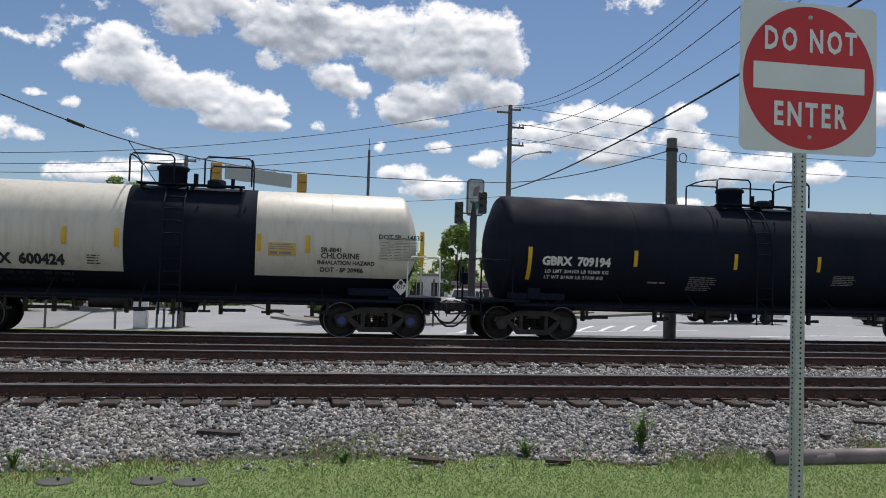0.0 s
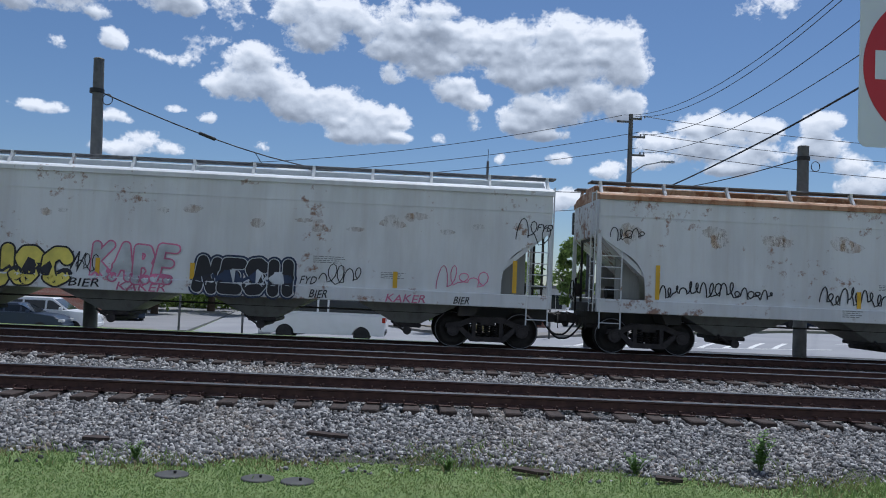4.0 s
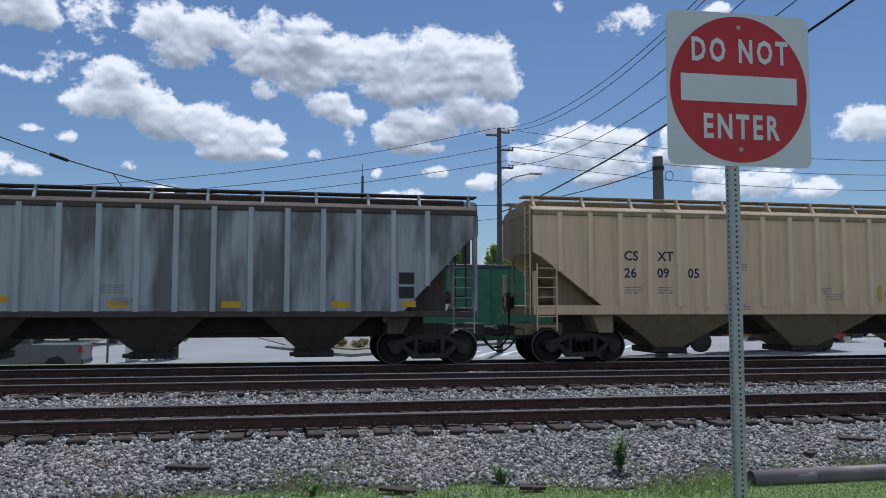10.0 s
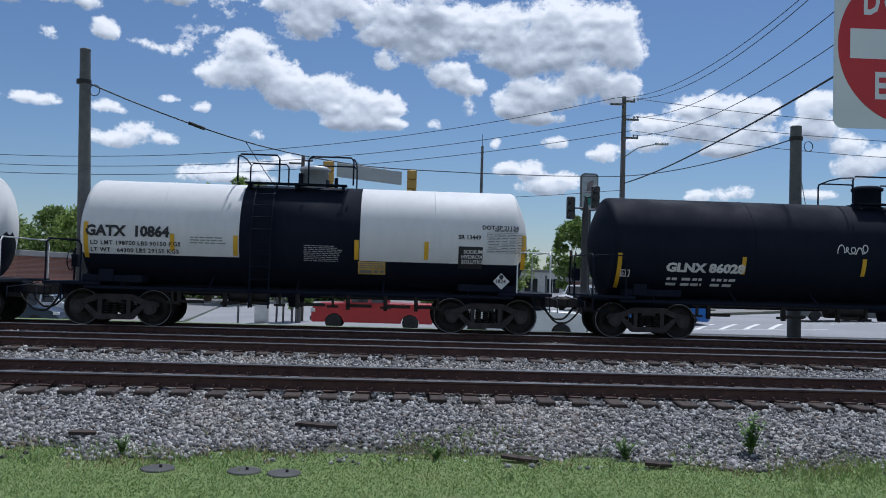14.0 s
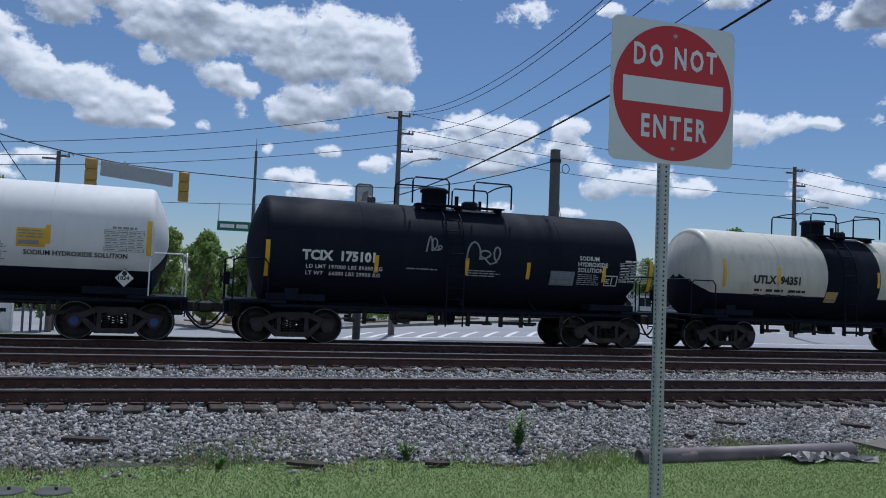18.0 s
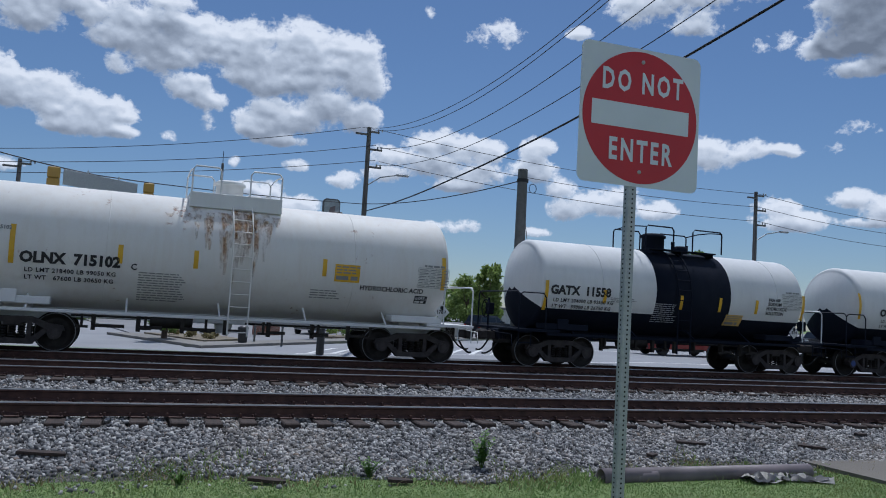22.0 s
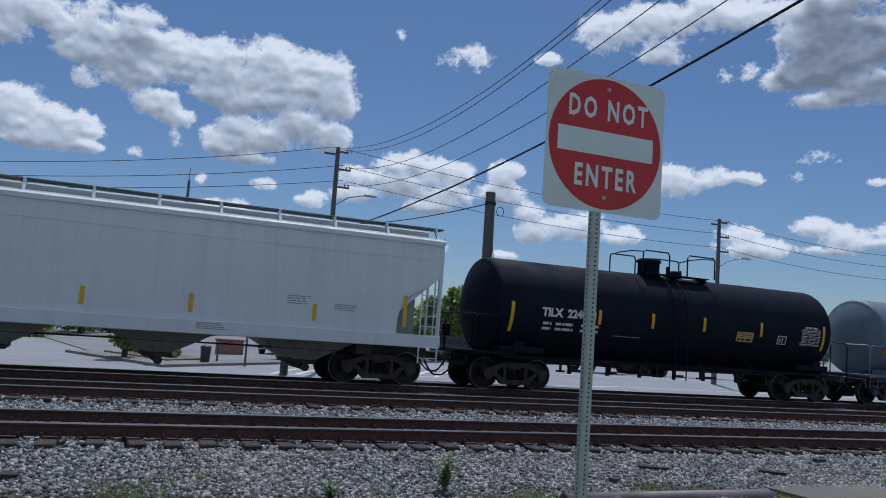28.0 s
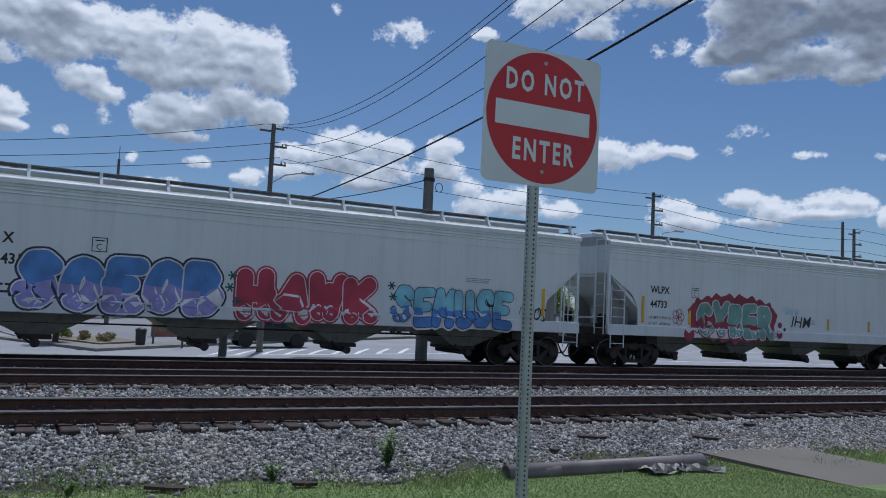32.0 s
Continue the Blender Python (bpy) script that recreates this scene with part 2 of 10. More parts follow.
def leaf_mat(name, dark, light):
    n = Nodes(name)
    geo = n.node("ShaderNodeNewGeometry")
    col = n.ramp(geo.outputs["Random Per Island"], (0.0, dark), (1.0, light))
    n.finish(col, 0.6)
    t = n.node("ShaderNodeBsdfTranslucent")
    n.link(col, t.inputs["Color"])
    s = n.node("ShaderNodeMixShader")
    s.inputs[0].default_value = 0.5
    n.link(n.bsdf.outputs[0], s.inputs[1])
    n.link(t.outputs[0], s.inputs[2])
    n.link(s.outputs[0], n.out.inputs[0])
    return n.mat


M["leaf"] = leaf_mat("tree_leaf", (0.085, 0.145, 0.035), (0.28, 0.39, 0.10))
M["leaf_light"] = leaf_mat("light_tree_leaf", (0.12, 0.19, 0.04), (0.36, 0.46, 0.13))


def _road(name, a, b):
    n = Nodes(name)
    f = n.noise(0.25, 5)
    g = n.noise(40, 4, 0.7)
    base = n.ramp(f, (0.3, a), (0.7, b))
    base = n.mix(n.math("MULTIPLY", g, 0.25), base, tuple(c * 0.6 for c in a))
    return n.finish(base, 0.85, 0.0, g, 0.01, 0.4)


M["road"] = _road("sun_bleached_asphalt", (0.26, 0.265, 0.28), (0.33, 0.335, 0.35))
M["path"] = _road("worn_tan_concrete", (0.13, 0.115, 0.095), (0.19, 0.17, 0.14))
M["pave"] = _road("pale_concrete", (0.19, 0.18, 0.165), (0.26, 0.245, 0.225))
M["lot"] = _road("parking_asphalt", (0.21, 0.21, 0.22), (0.28, 0.28, 0.285))
M["mulch"] = _road("dry_planting_bed", (0.16, 0.13, 0.09), (0.27, 0.23, 0.16))
M["line"] = plain("road_marking_white", (0.7, 0.7, 0.68), 0.7)
M["asphalt_dark"] = _road("dark_crossing_asphalt", (0.05, 0.05, 0.052), (0.085, 0.085, 0.085))
M["glass"] = plain("dark_window_glass", (0.02, 0.025, 0.03), 0.08, vary=0.02)
M["dry_leaf"] = leaf_mat("dry_shrub_leaf", (0.16, 0.13, 0.06), (0.3, 0.27, 0.13))
M["weed_leaf"] = leaf_mat("weed_leaf", (0.10, 0.20, 0.04), (0.20, 0.34, 0.08))
M["rim"] = metal_mat("alloy_wheel", (0.4, 0.4, 0.41), (0.55, 0.55, 0.56), 0.3, 0.9)
M["rim_dark"] = plain("dark_wheel_well", (0.03, 0.03, 0.032), 0.6)
M["chrome"] = metal_mat("polished_chrome", (0.55, 0.56, 0.57), (0.7, 0.7, 0.7), 0.15, 1.0, 2.0)
M["trim_dark"] = plain("dark_trim", (0.025, 0.025, 0.027), 0.5)
M["tail_red"] = plain("red_lamp_lens", (0.35, 0.01, 0.01), 0.15, vary=0.05)
M["lamp_glass"] = plain("lamp_lens", (0.6, 0.6, 0.58), 0.1, vary=0.05)
M["bin_green"] = plain("green_container_paint", (0.02, 0.13, 0.075), 0.5, vary=0.25)
M["sign_green"] = plain("green_sign_sheeting", (0.01, 0.14, 0.10), 0.4, vary=0.06)


def auto_paint(name, c):
    m = plain("auto_paint_" + name, c, 0.35, 0.0, 0.04, 2.0)
    m.node_tree.nodes["Principled BSDF"].inputs["Coat Weight"].default_value = 0.25
    return m


M["paints"] = {k: auto_paint(k, c) for k, c in {"white": (0.75, 0.76, 0.77), "black": (0.012, 0.013, 0.016), "navy": (0.015, 0.03, 0.06), "blue": (0.01, 0.12, 0.42), "grey": (0.12, 0.125, 0.13), "red": (0.42, 0.02, 0.03), "dark_red": (0.2, 0.012, 0.016), "orange": (0.62, 0.10, 0.01), "green": (0.03, 0.07, 0.05)}.items()}


def _brick():
    n = Nodes("red_brick_masonry")
    b = n.node("ShaderNodeTexBrick", Scale=1.0)
    b.inputs["Color1"].default_value, b.inputs["Color2"].default_value, b.inputs["Mortar"].default_value = (0.24, 0.085, 0.055, 1), (0.3, 0.12, 0.08, 1), (0.35, 0.32, 0.28, 1)
    b.inputs["Brick Width"].default_value, b.inputs["Row Height"].default_value, b.inputs["Mortar Size"].default_value = 0.22, 0.075, 0.008
    m = n.node("ShaderNodeMapping")
    m.inputs["Rotation"].default_value = (math.pi / 2, 0, 0)
    n.link(n.pos(), m.inputs["Vector"])
    n.link(m.outputs[0], b.inputs["Vector"])
    return n.finish(b.outputs["Color"], 0.9)


M["brick_wall"] = _brick()


def stain(name, c, most=0.5):
    """A patch of rust that fades out at its uneven edge."""
    n = Nodes(name)
    f = n.noise(5.0, 6, 0.7)
    n.finish(n.ramp(f, (0.3, tuple(q * 0.6 for q in c)), (0.7, c)), 0.85)
    n.link(n.ramp(n.noise(3.2, 6, 0.72, n.scaled(2.2, 2.2, 0.8)), (0.40, (0.0,)), (0.7, (most,))), n.bsdf.inputs["Alpha"])
    return n.mat


M["soot_stain"] = stain("brown_soot_stain", (0.2, 0.13, 0.11), 0.34)
M["rust_stain"] = stain("rust_stain", (0.62, 0.34, 0.14))


def _dry():
    n = Nodes("dry_grass_blades")
    geo = n.node("ShaderNodeNewGeometry")
    return n.finish(n.ramp(geo.outputs["Random Per Island"], (0.0, (0.2, 0.15, 0.07)), (0.6, (0.36, 0.29, 0.15)), (1.0, (0.2, 0.26, 0.07))), 0.8)


M["dry_grass"] = _dry()
M["cover_grey"] = plain("dusty_black_plastic", (0.07, 0.07, 0.068), 0.8, vary=0.3)
M["sign_pale"] = plain("faded_sign_face", (0.32, 0.36, 0.38), 0.5, vary=0.2)
# ribs of the tan car, paler than its side panels
M["tan_rib"] = car_paint("paler_tan_paint", (0.88, 0.70, 0.50), (0.3, 0.19, 0.11), amount=0.25)
M["rib_grey"] = car_paint("pale_blue_grey_paint", (0.50, 0.56, 0.60), (0.2, 0.18, 0.16), amount=0.35, rough=0.6, spec=0.2)
# grating steel darkened to carry the shade of the running boards' undersides
M["board_grey"] = metal_mat("shaded_grating_steel", (0.10, 0.10, 0.105), (0.2, 0.2, 0.21), 0.7, 0.2)
M["signal_dark"] = plain("dark_green_signal_paint", (0.02, 0.05, 0.035), 0.5)
# default roof of the grey hopper cars, darker than their sides
M["grey_roof"] = car_paint("darker_roof_grey", (0.40, 0.41, 0.41), (0.2, 0.18, 0.15), amount=0.4, rough=0.7)
M["rust_band"] = car_paint("orange_rust_band", (0.46, 0.27, 0.16), (0.35, 0.14, 0.05), amount=0.9, rough=0.8, rust=0.9)

# ---- cumulus clouds: a far backdrop that glows as lit cloud does ----
# lobes of the clouds: azimuth to the right of +y, height, half width, half height, in degrees
CLOUDS_LEFT = [
    (-51.3, 14.4, 2.1, 1.5), (-49.4, 14.1, 2.8, 1.8), (-46.8, 14.2, 2.5, 1.7), (-45, 15, 2.2, 1.7), (-43.8, 13.8, 1.7, 1.1), (-52.2, 13.4, 1.2, 0.9), (-48.5, 12.8, 2.1, 0.6), (-35.9, 17.4, 1.2, 0.6),
    (-54, 12.1, 0.9, 0.5), (-44.8, 11.5, 2.6, 1.3), (-41.4, 11.4, 3.4, 1.7), (-38, 11.7, 2.3, 1.4), (-47.6, 10.3, 2.5, 1.1), (-42.5, 10.2, 4.5, 1.1), (-45.2, 12.2, 1.8, 0.9), (-41, 13.1, 0.9, 0.8),
    (-48.2, 8, 2.5, 1), (-50.2, 7.3, 2.1, 0.8), (-45.3, 7.7, 2.6, 0.9), (-46, 6.5, 3.3, 0.8), (-42.3, 6.6, 1.5, 0.6), (-34, 9.4, 2, 1.1), (-35.9, 8.7, 2.3, 1.2), (-31.6, 8.7, 2, 1.2),
    (-33.1, 7.9, 3.1, 0.7),
]
CLOUDS_UPPER = [
    (-27.9, 18.8, 2.2, 1.4), (-25.1, 19.1, 3.2, 1.8), (-21.1, 19.1, 3.1, 2), (-17.9, 18.7, 2.3, 1.8), (-27.5, 17, 2.4, 1.4), (-24.7, 17.4, 2.8, 1.3), (-29.9, 16.1, 1.6, 0.6), (-16.7, 17.9, 1.5, 1.2),
    (-9.2, 18.5, 2.2, 1.5), (-6.3, 18.2, 2.5, 1.7), (-7.7, 16.8, 2.5, 1.5), (-4.2, 17.7, 1.4, 1.3), (-1.8, 18.1, 1.7, 1.8), (0.4, 17.9, 2, 2.1), (0.1, 15.9, 1.3, 1.4), (-20.8, 15, 1, 0.8),
    (-55.1, 6.9, 1.1, 0.3), (-53.8, 6.8, 0.8, 0.3), (-55.3, 5.2, 1, 0.3), (-24.9, 10.3, 1.6, 0.6), (-20.5, 10.2, 1.4, 0.6), (-18.5, 8.8, 1.9, 0.9), (-19.7, 8.2, 2, 0.6), (-16.9, 8.4, 1.2, 0.6),
]
CLOUDS_BANK = [
    (-12.1, 14.8, 2.2, 1.3), (-13.2, 13.2, 1.9, 1.3), (-10.6, 13.3, 2.2, 1.5), (-8.4, 12.1, 2.2, 1.5), (-5.9, 11.8, 2.1, 1.7), (-3.5, 11.5, 1.7, 1.3), (-1.9, 11.6, 1.2, 1.1), (-4.2, 10.5, 2.8, 0.9),
    (-1.9, 10.3, 1.3, 0.5), (-14.7, 10.7, 0.6, 0.4), (-10.7, 9.2, 0.6, 0.5),
]
CLOUDS_MID = [
    (-0.9, 17.3, 3.6, 1.8), (2.3, 17.1, 3.2, 1.6), (0.7, 15.7, 2.8, 1.4), (-2.1, 16.4, 2.4, 1.2), (6.3, 16.4, 3.1, 2.2), (9.4, 17.1, 3.5, 2), (12.9, 16.7, 2.7, 1.9), (14.1, 15.2, 1.7, 1.4),
    (10.2, 15.3, 3.5, 1.6), (7.5, 14.9, 2.4, 1.2), (8.7, 12.4, 2.7, 1.4), (11.5, 13.2, 2.7, 1.6), (13.8, 13, 1.5, 1.2), (7.2, 11.5, 2, 1), (6.4, 12.1, 1.4, 0.8), (8.8, 10.9, 2, 0.5),
    (2.4, 13.7, 1.8, 1), (3.6, 13, 1.4, 0.9), (5.7, 9.2, 0.4, 0.4), (9.8, 9.3, 0.9, 0.5),
]
CLOUDS_LOW = [
    (19, 11.5, 2, 1.2), (21.5, 11.2, 2.2, 1.2), (23.3, 11, 1.4, 0.9), (17.2, 10.3, 2.2, 1), (19.4, 10, 2.9, 1.1), (22.6, 9.4, 2.1, 1.1), (16.5, 9.2, 1.9, 0.7), (21.2, 8.7, 2.2, 0.6),
    (8.1, 7.2, 1.6, 0.9), (6.5, 7.4, 1.2, 0.6), (10.1, 6.7, 1.6, 0.7), (8.9, 6.3, 2.3, 0.6), (13.1, 8.6, 1.3, 0.8), (21.3, 5.9, 1.4, 0.7), (19.5, 5.7, 1.1, 0.5), (26.3, 10.7, 1.2, 1.1),
    (28.3, 8.8, 1.3, 0.9), (28.6, 7.4, 1.7, 0.9), (26.7, 5.8, 1.4, 0.4), (-14.1, 6.4, 2.2, 0.8), (-11.1, 7, 1.9, 0.7), (-12.2, 6.2, 3.4, 0.5), (-8.8, 7.5, 1.5, 0.6),
]
CLOUDS_RIGHT = [
    (33.5, 20.8, 2.7, 1.6), (36.8, 19.8, 1.9, 1), (37.4, 21.7, 3.5, 1.4), (41, 22.1, 3.4, 1.2), (29.2, 19.2, 1, 0.5), (38.2, 11.4, 2.3, 1.2), (40.5, 11.5, 2.3, 0.8), (43.2, 11.5, 1.1, 0.6),
    (50.7, 11.2, 1.6, 0.4), (47, 8.3, 1.8, 0.7), (49.1, 7.9, 2.1, 0.9), (51.8, 8.3, 2.1, 0.9), (53.8, 8, 1.3, 0.8), (51.5, 7.4, 3.1, 0.4), (47.8, 6.9, 1.8, 0.4), (55.5, 11, 0.7, 0.3),
    (55.8, 7, 0.8, 0.9), (31, 7.9, 3.2, 1.2), (34.6, 7.4, 1.6, 0.8), (43.8, 6.9, 3, 0.7), (42.6, 7.7, 1.5, 0.8), (27, 11.6, 1.6, 0.8), (26.4, 9.9, 2, 1),
]
CLOUDS_DARK = [
    (48.5, 19.8, 3.9, 2.2), (52, 20, 4.1, 2.5), (46.8, 18.1, 2.9, 1.3), (50.4, 16.9, 3.1, 1.1), (55, 19.8, 2.3, 2.1), (45, 17.7, 1.8, 0.9), (54.8, 17.4, 1.6, 1.4), (48.7, 16.4, 3.5, 0.7),
    (53.8, 16.1, 2, 0.7), (47.7, 21.9, 3.2, 1.5),
]
CLOUD_WISPS = [
    (-41.4, 17.6, 2.3, 0.7), (-43.8, 17.6, 1.1, 0.5), (-36.6, 14.4, 1.9, 1), (-38.1, 13.6, 1.2, 0.6), (-35, 14.5, 1.2, 0.5), (-30.8, 14.6, 0.7, 0.9), (-13.3, 18.7, 1.9, 1.3), (-12.9, 17.6, 1.5, 1.3),
    (-21.8, 16.4, 1.1, 0.5), (-15.9, 14.5, 1.5, 0.8), (-17.8, 14.4, 0.9, 0.5), (-24.2, 14.4, 0.7, 0.5), (-14.4, 15.8, 1.1, 0.5), (-16.6, 11.1, 0.6, 0.3), (-51.1, 10.5, 1.4, 0.9), (-51.8, 16.3, 0.5, 0.4),
]
CLOUD_WISPS_EAST = [
    (1.2, 14.4, 1, 0.7), (3.6, 11.6, 0.8, 1), (-2.4, 14.5, 0.8, 0.7), (-11, 9.1, 0.7, 0.5), (-15.8, 15.7, 1.7, 1.1), (-17.6, 14.4, 1.5, 0.6), (1.1, 10.4, 0.6, 0.4), (23.1, 19.1, 1.8, 0.9),
    (42, 18.1, 1.6, 0.8), (47.1, 12.6, 1.2, 0.7), (46.1, 11.5, 0.6, 0.5), (49.6, 11.7, 0.4, 0.3), (18.5, 20.2, 0.6, 0.5),
]


# unseen glowing clouds behind the camera, added to brighten the cars' near sides
BEHIND_FILL = []
_r = random.Random(12)
for _k in range(150):
    _a, _e = _r.uniform(78, 282), 6 + 52 * _r.random() ** 1.3
    for _j in range(_r.randint(2, 4)):
        BEHIND_FILL.append((_a + _r.uniform(-6, 6), _e + _r.uniform(-1.2, 1.2), _r.uniform(3, 7.5), _r.uniform(1.6, 3.6)))


def lattice_noise(A, E, size, octaves, rs, rough=0.55, billow=False):
    """Smooth noise over azimuth and height, from 0 to 1; billow folds it into round heads."""
    total, gain, norm = np.zeros(A.shape), 1.0, 0.0
    for _ in range(octaves):
        x, y = (A - A.min()) / size, (E - E.min()) / (size * 0.8)
        L = rs.uniform(0, 1, (int(y.max()) + 3, int(x.max()) + 3))
        i, j = y.astype(int), x.astype(int)
        u, v = x - j, y - i
        u, v = u * u * (3 - 2 * u), v * v * (3 - 2 * v)
        n = L[i, j] * (1 - u) * (1 - v) + L[i, j + 1] * u * (1 - v) + L[i + 1, j] * (1 - u) * v + L[i + 1, j + 1] * u * v
        total += gain * (1 - np.abs(2 * n - 1) if billow else n)
        norm += gain
        gain *= rough
        size *= 0.5
    return total / norm


def build_clouds(banks, thick_bank, wisps, az0, az1, el1, step, seed):
    """Cumulus on a far dome: each point keeps how dense the cloud is and how much light comes down to it."""
    R = 3000.0
    az = np.arange(az0, az1 + step, step)
    el = np.arange(0.2, el1, step)
    A, E = np.meshgrid(az, el)
    nr, nc = A.shape
    rs = np.random.RandomState(seed)
    k = max(1.0, step / 0.2)
    wx = (lattice_noise(A, E, 2.2 * k, 3, rs) - 0.5) * 1.5 * k
    wy = (lattice_noise(A, E, 2.2 * k, 3, rs) - 0.5) * 1.1 * k
    heads = lattice_noise(A, E, 1.9 * k, 5, rs, 0.6, True)
    rough = lattice_noise(A, E, 3.6 * k, 6, rs, 0.6)
    total = np.full(A.shape, math.exp(-7.0))
    depth = np.zeros(A.shape)

    def lobe(a, e, w, h, peak, weight):
        i0, i1 = np.searchsorted(el, [e - 2.2 * h - 0.8 * k, e + 2.2 * h + 0.8 * k])
        j0, j1 = np.searchsorted(az, [a - 2.2 * w - 0.8 * k, a + 2.2 * w + 0.8 * k])
        W = slice(i0, i1), slice(j0, j1)
        dx, dy = (A[W] + wx[W] * min(1.0, w) * 0.6 - a) / w, (E[W] + wy[W] * min(1.0, h) * 0.6 - e) / h
        dy = np.where(dy < 0, dy * 1.2, dy)
        q = peak - dx * dx - dy * dy
        total[W] += np.exp(7.0 * np.clip(q, -3, 1))
        depth[W] += np.clip(q, 0, 1) * weight * min(1.4, h)

    for bank in banks:
        for a, e, w, h in bank:
            if max(w, h) < 0.75:
                lobe(a, e, w * 1.3, h * 1.3, 0.62, 0.5)
            else:
                lobe(a, e, w * 1.02, h * 1.06, 1.0, 1.0)
    for a, e, w, h in thick_bank:
        lobe(a, e, w * 1.1, h * 1.1, 1.0, 3.6)
    for a, e, w, h in wisps:
        lobe(a, e, w * 1.5, h * 1.4, 0.42, 0.25)
    body = np.clip(np.log(total) / 7.0, -1, 1.1)
    dens = body + 1.15 * (heads - 0.62) + 1.45 * (rough - 0.5) - 0.06

    def blur(f, n):
        for ax in (0, 1):
            p = np.cumsum(np.concatenate([np.repeat(np.take(f, [0], ax), n + 1, ax), f, np.repeat(np.take(f, [-1], ax), n, ax)], ax), ax)
            f = (np.take(p, range(2 * n + 1, p.shape[ax]), ax) - np.take(p, range(0, p.shape[ax] - 2 * n - 1), ax)) / (2 * n + 1)
        return f

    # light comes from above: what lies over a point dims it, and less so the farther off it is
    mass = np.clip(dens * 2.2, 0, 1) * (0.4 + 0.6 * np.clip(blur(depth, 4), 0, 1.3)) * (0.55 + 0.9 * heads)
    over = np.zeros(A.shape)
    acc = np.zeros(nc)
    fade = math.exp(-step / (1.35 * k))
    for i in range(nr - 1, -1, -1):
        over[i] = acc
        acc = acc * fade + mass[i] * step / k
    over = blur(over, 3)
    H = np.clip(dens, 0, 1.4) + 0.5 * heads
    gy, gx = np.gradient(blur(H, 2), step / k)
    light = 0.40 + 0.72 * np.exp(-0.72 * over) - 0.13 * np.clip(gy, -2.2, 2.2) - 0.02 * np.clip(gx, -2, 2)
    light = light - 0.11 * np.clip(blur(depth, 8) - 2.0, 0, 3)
    X = R * np.sin(np.radians(A)) * np.cos(np.radians(E))
    Y = R * np.cos(np.radians(A)) * np.cos(np.radians(E))
    Z = R * np.sin(np.radians(E))
    i = np.arange(nr * nc).reshape(nr, nc)
    F = np.stack([i[:-1, :-1], i[:-1, 1:], i[1:, 1:], i[1:, :-1]], -1).reshape(-1, 4)
    F = F[(dens.ravel()[F] > -0.35).any(1)]
    used = np.unique(F)
    back = np.full(nr * nc, -1)
    back[used] = np.arange(len(used))
    F = back[F]
    Q = np.stack([X, Y, Z], -1).reshape(-1, 3)[used]
    me = bpy.data.meshes.new("cloud_backdrop")
    me.vertices.add(len(Q))
    me.vertices.foreach_set("co", Q.astype(np.float32).ravel())
    me.loops.add(F.size)
    me.loops.foreach_set("vertex_index", F.astype(np.int32).ravel())
    me.polygons.add(len(F))
    me.polygons.foreach_set("loop_start", np.arange(len(F), dtype=np.int32) * 4)
    me.update(calc_edges=True)
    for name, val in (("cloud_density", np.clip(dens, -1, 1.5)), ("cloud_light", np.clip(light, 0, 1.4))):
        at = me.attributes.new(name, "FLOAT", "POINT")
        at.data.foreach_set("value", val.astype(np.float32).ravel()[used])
    n = Nodes("cumulus")

    def attr(name):
        q = n.node("ShaderNodeAttribute")
        q.attribute_name = name
        return q.outputs["Fac"]

    sc = n.node("ShaderNodeMapping")
    sc.inputs["Scale"].default_value = (0.001, 0.001, 0.0012)
    n.link(n.pos(), sc.inputs["Vector"])
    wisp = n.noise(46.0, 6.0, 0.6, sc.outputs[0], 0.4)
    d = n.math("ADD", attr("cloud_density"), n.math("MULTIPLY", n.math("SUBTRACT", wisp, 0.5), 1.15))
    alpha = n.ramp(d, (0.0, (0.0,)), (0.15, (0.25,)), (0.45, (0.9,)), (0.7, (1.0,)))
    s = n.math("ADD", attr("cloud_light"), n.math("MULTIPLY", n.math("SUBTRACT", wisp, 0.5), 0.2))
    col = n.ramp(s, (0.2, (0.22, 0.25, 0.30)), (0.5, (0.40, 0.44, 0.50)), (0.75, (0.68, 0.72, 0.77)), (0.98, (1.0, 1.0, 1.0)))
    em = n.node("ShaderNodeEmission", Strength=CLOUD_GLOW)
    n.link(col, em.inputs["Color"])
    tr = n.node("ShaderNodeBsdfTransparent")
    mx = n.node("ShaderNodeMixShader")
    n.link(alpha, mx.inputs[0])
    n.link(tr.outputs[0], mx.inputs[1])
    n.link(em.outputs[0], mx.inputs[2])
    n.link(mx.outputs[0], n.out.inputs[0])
    me.materials.append(n.mat)
    tagged(new("backdrop", me), "glowing backdrop of white cumulus clouds with grey bases in a blue sky", "clouds", kind="structure")


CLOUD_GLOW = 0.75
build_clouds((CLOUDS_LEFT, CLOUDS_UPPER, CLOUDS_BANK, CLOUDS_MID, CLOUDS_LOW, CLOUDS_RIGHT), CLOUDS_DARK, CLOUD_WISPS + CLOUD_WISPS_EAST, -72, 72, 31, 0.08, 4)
build_clouds((BEHIND_FILL,), (), (), 72.2, 287.8, 72, 0.5, 5)

# ---- mesh tools ----


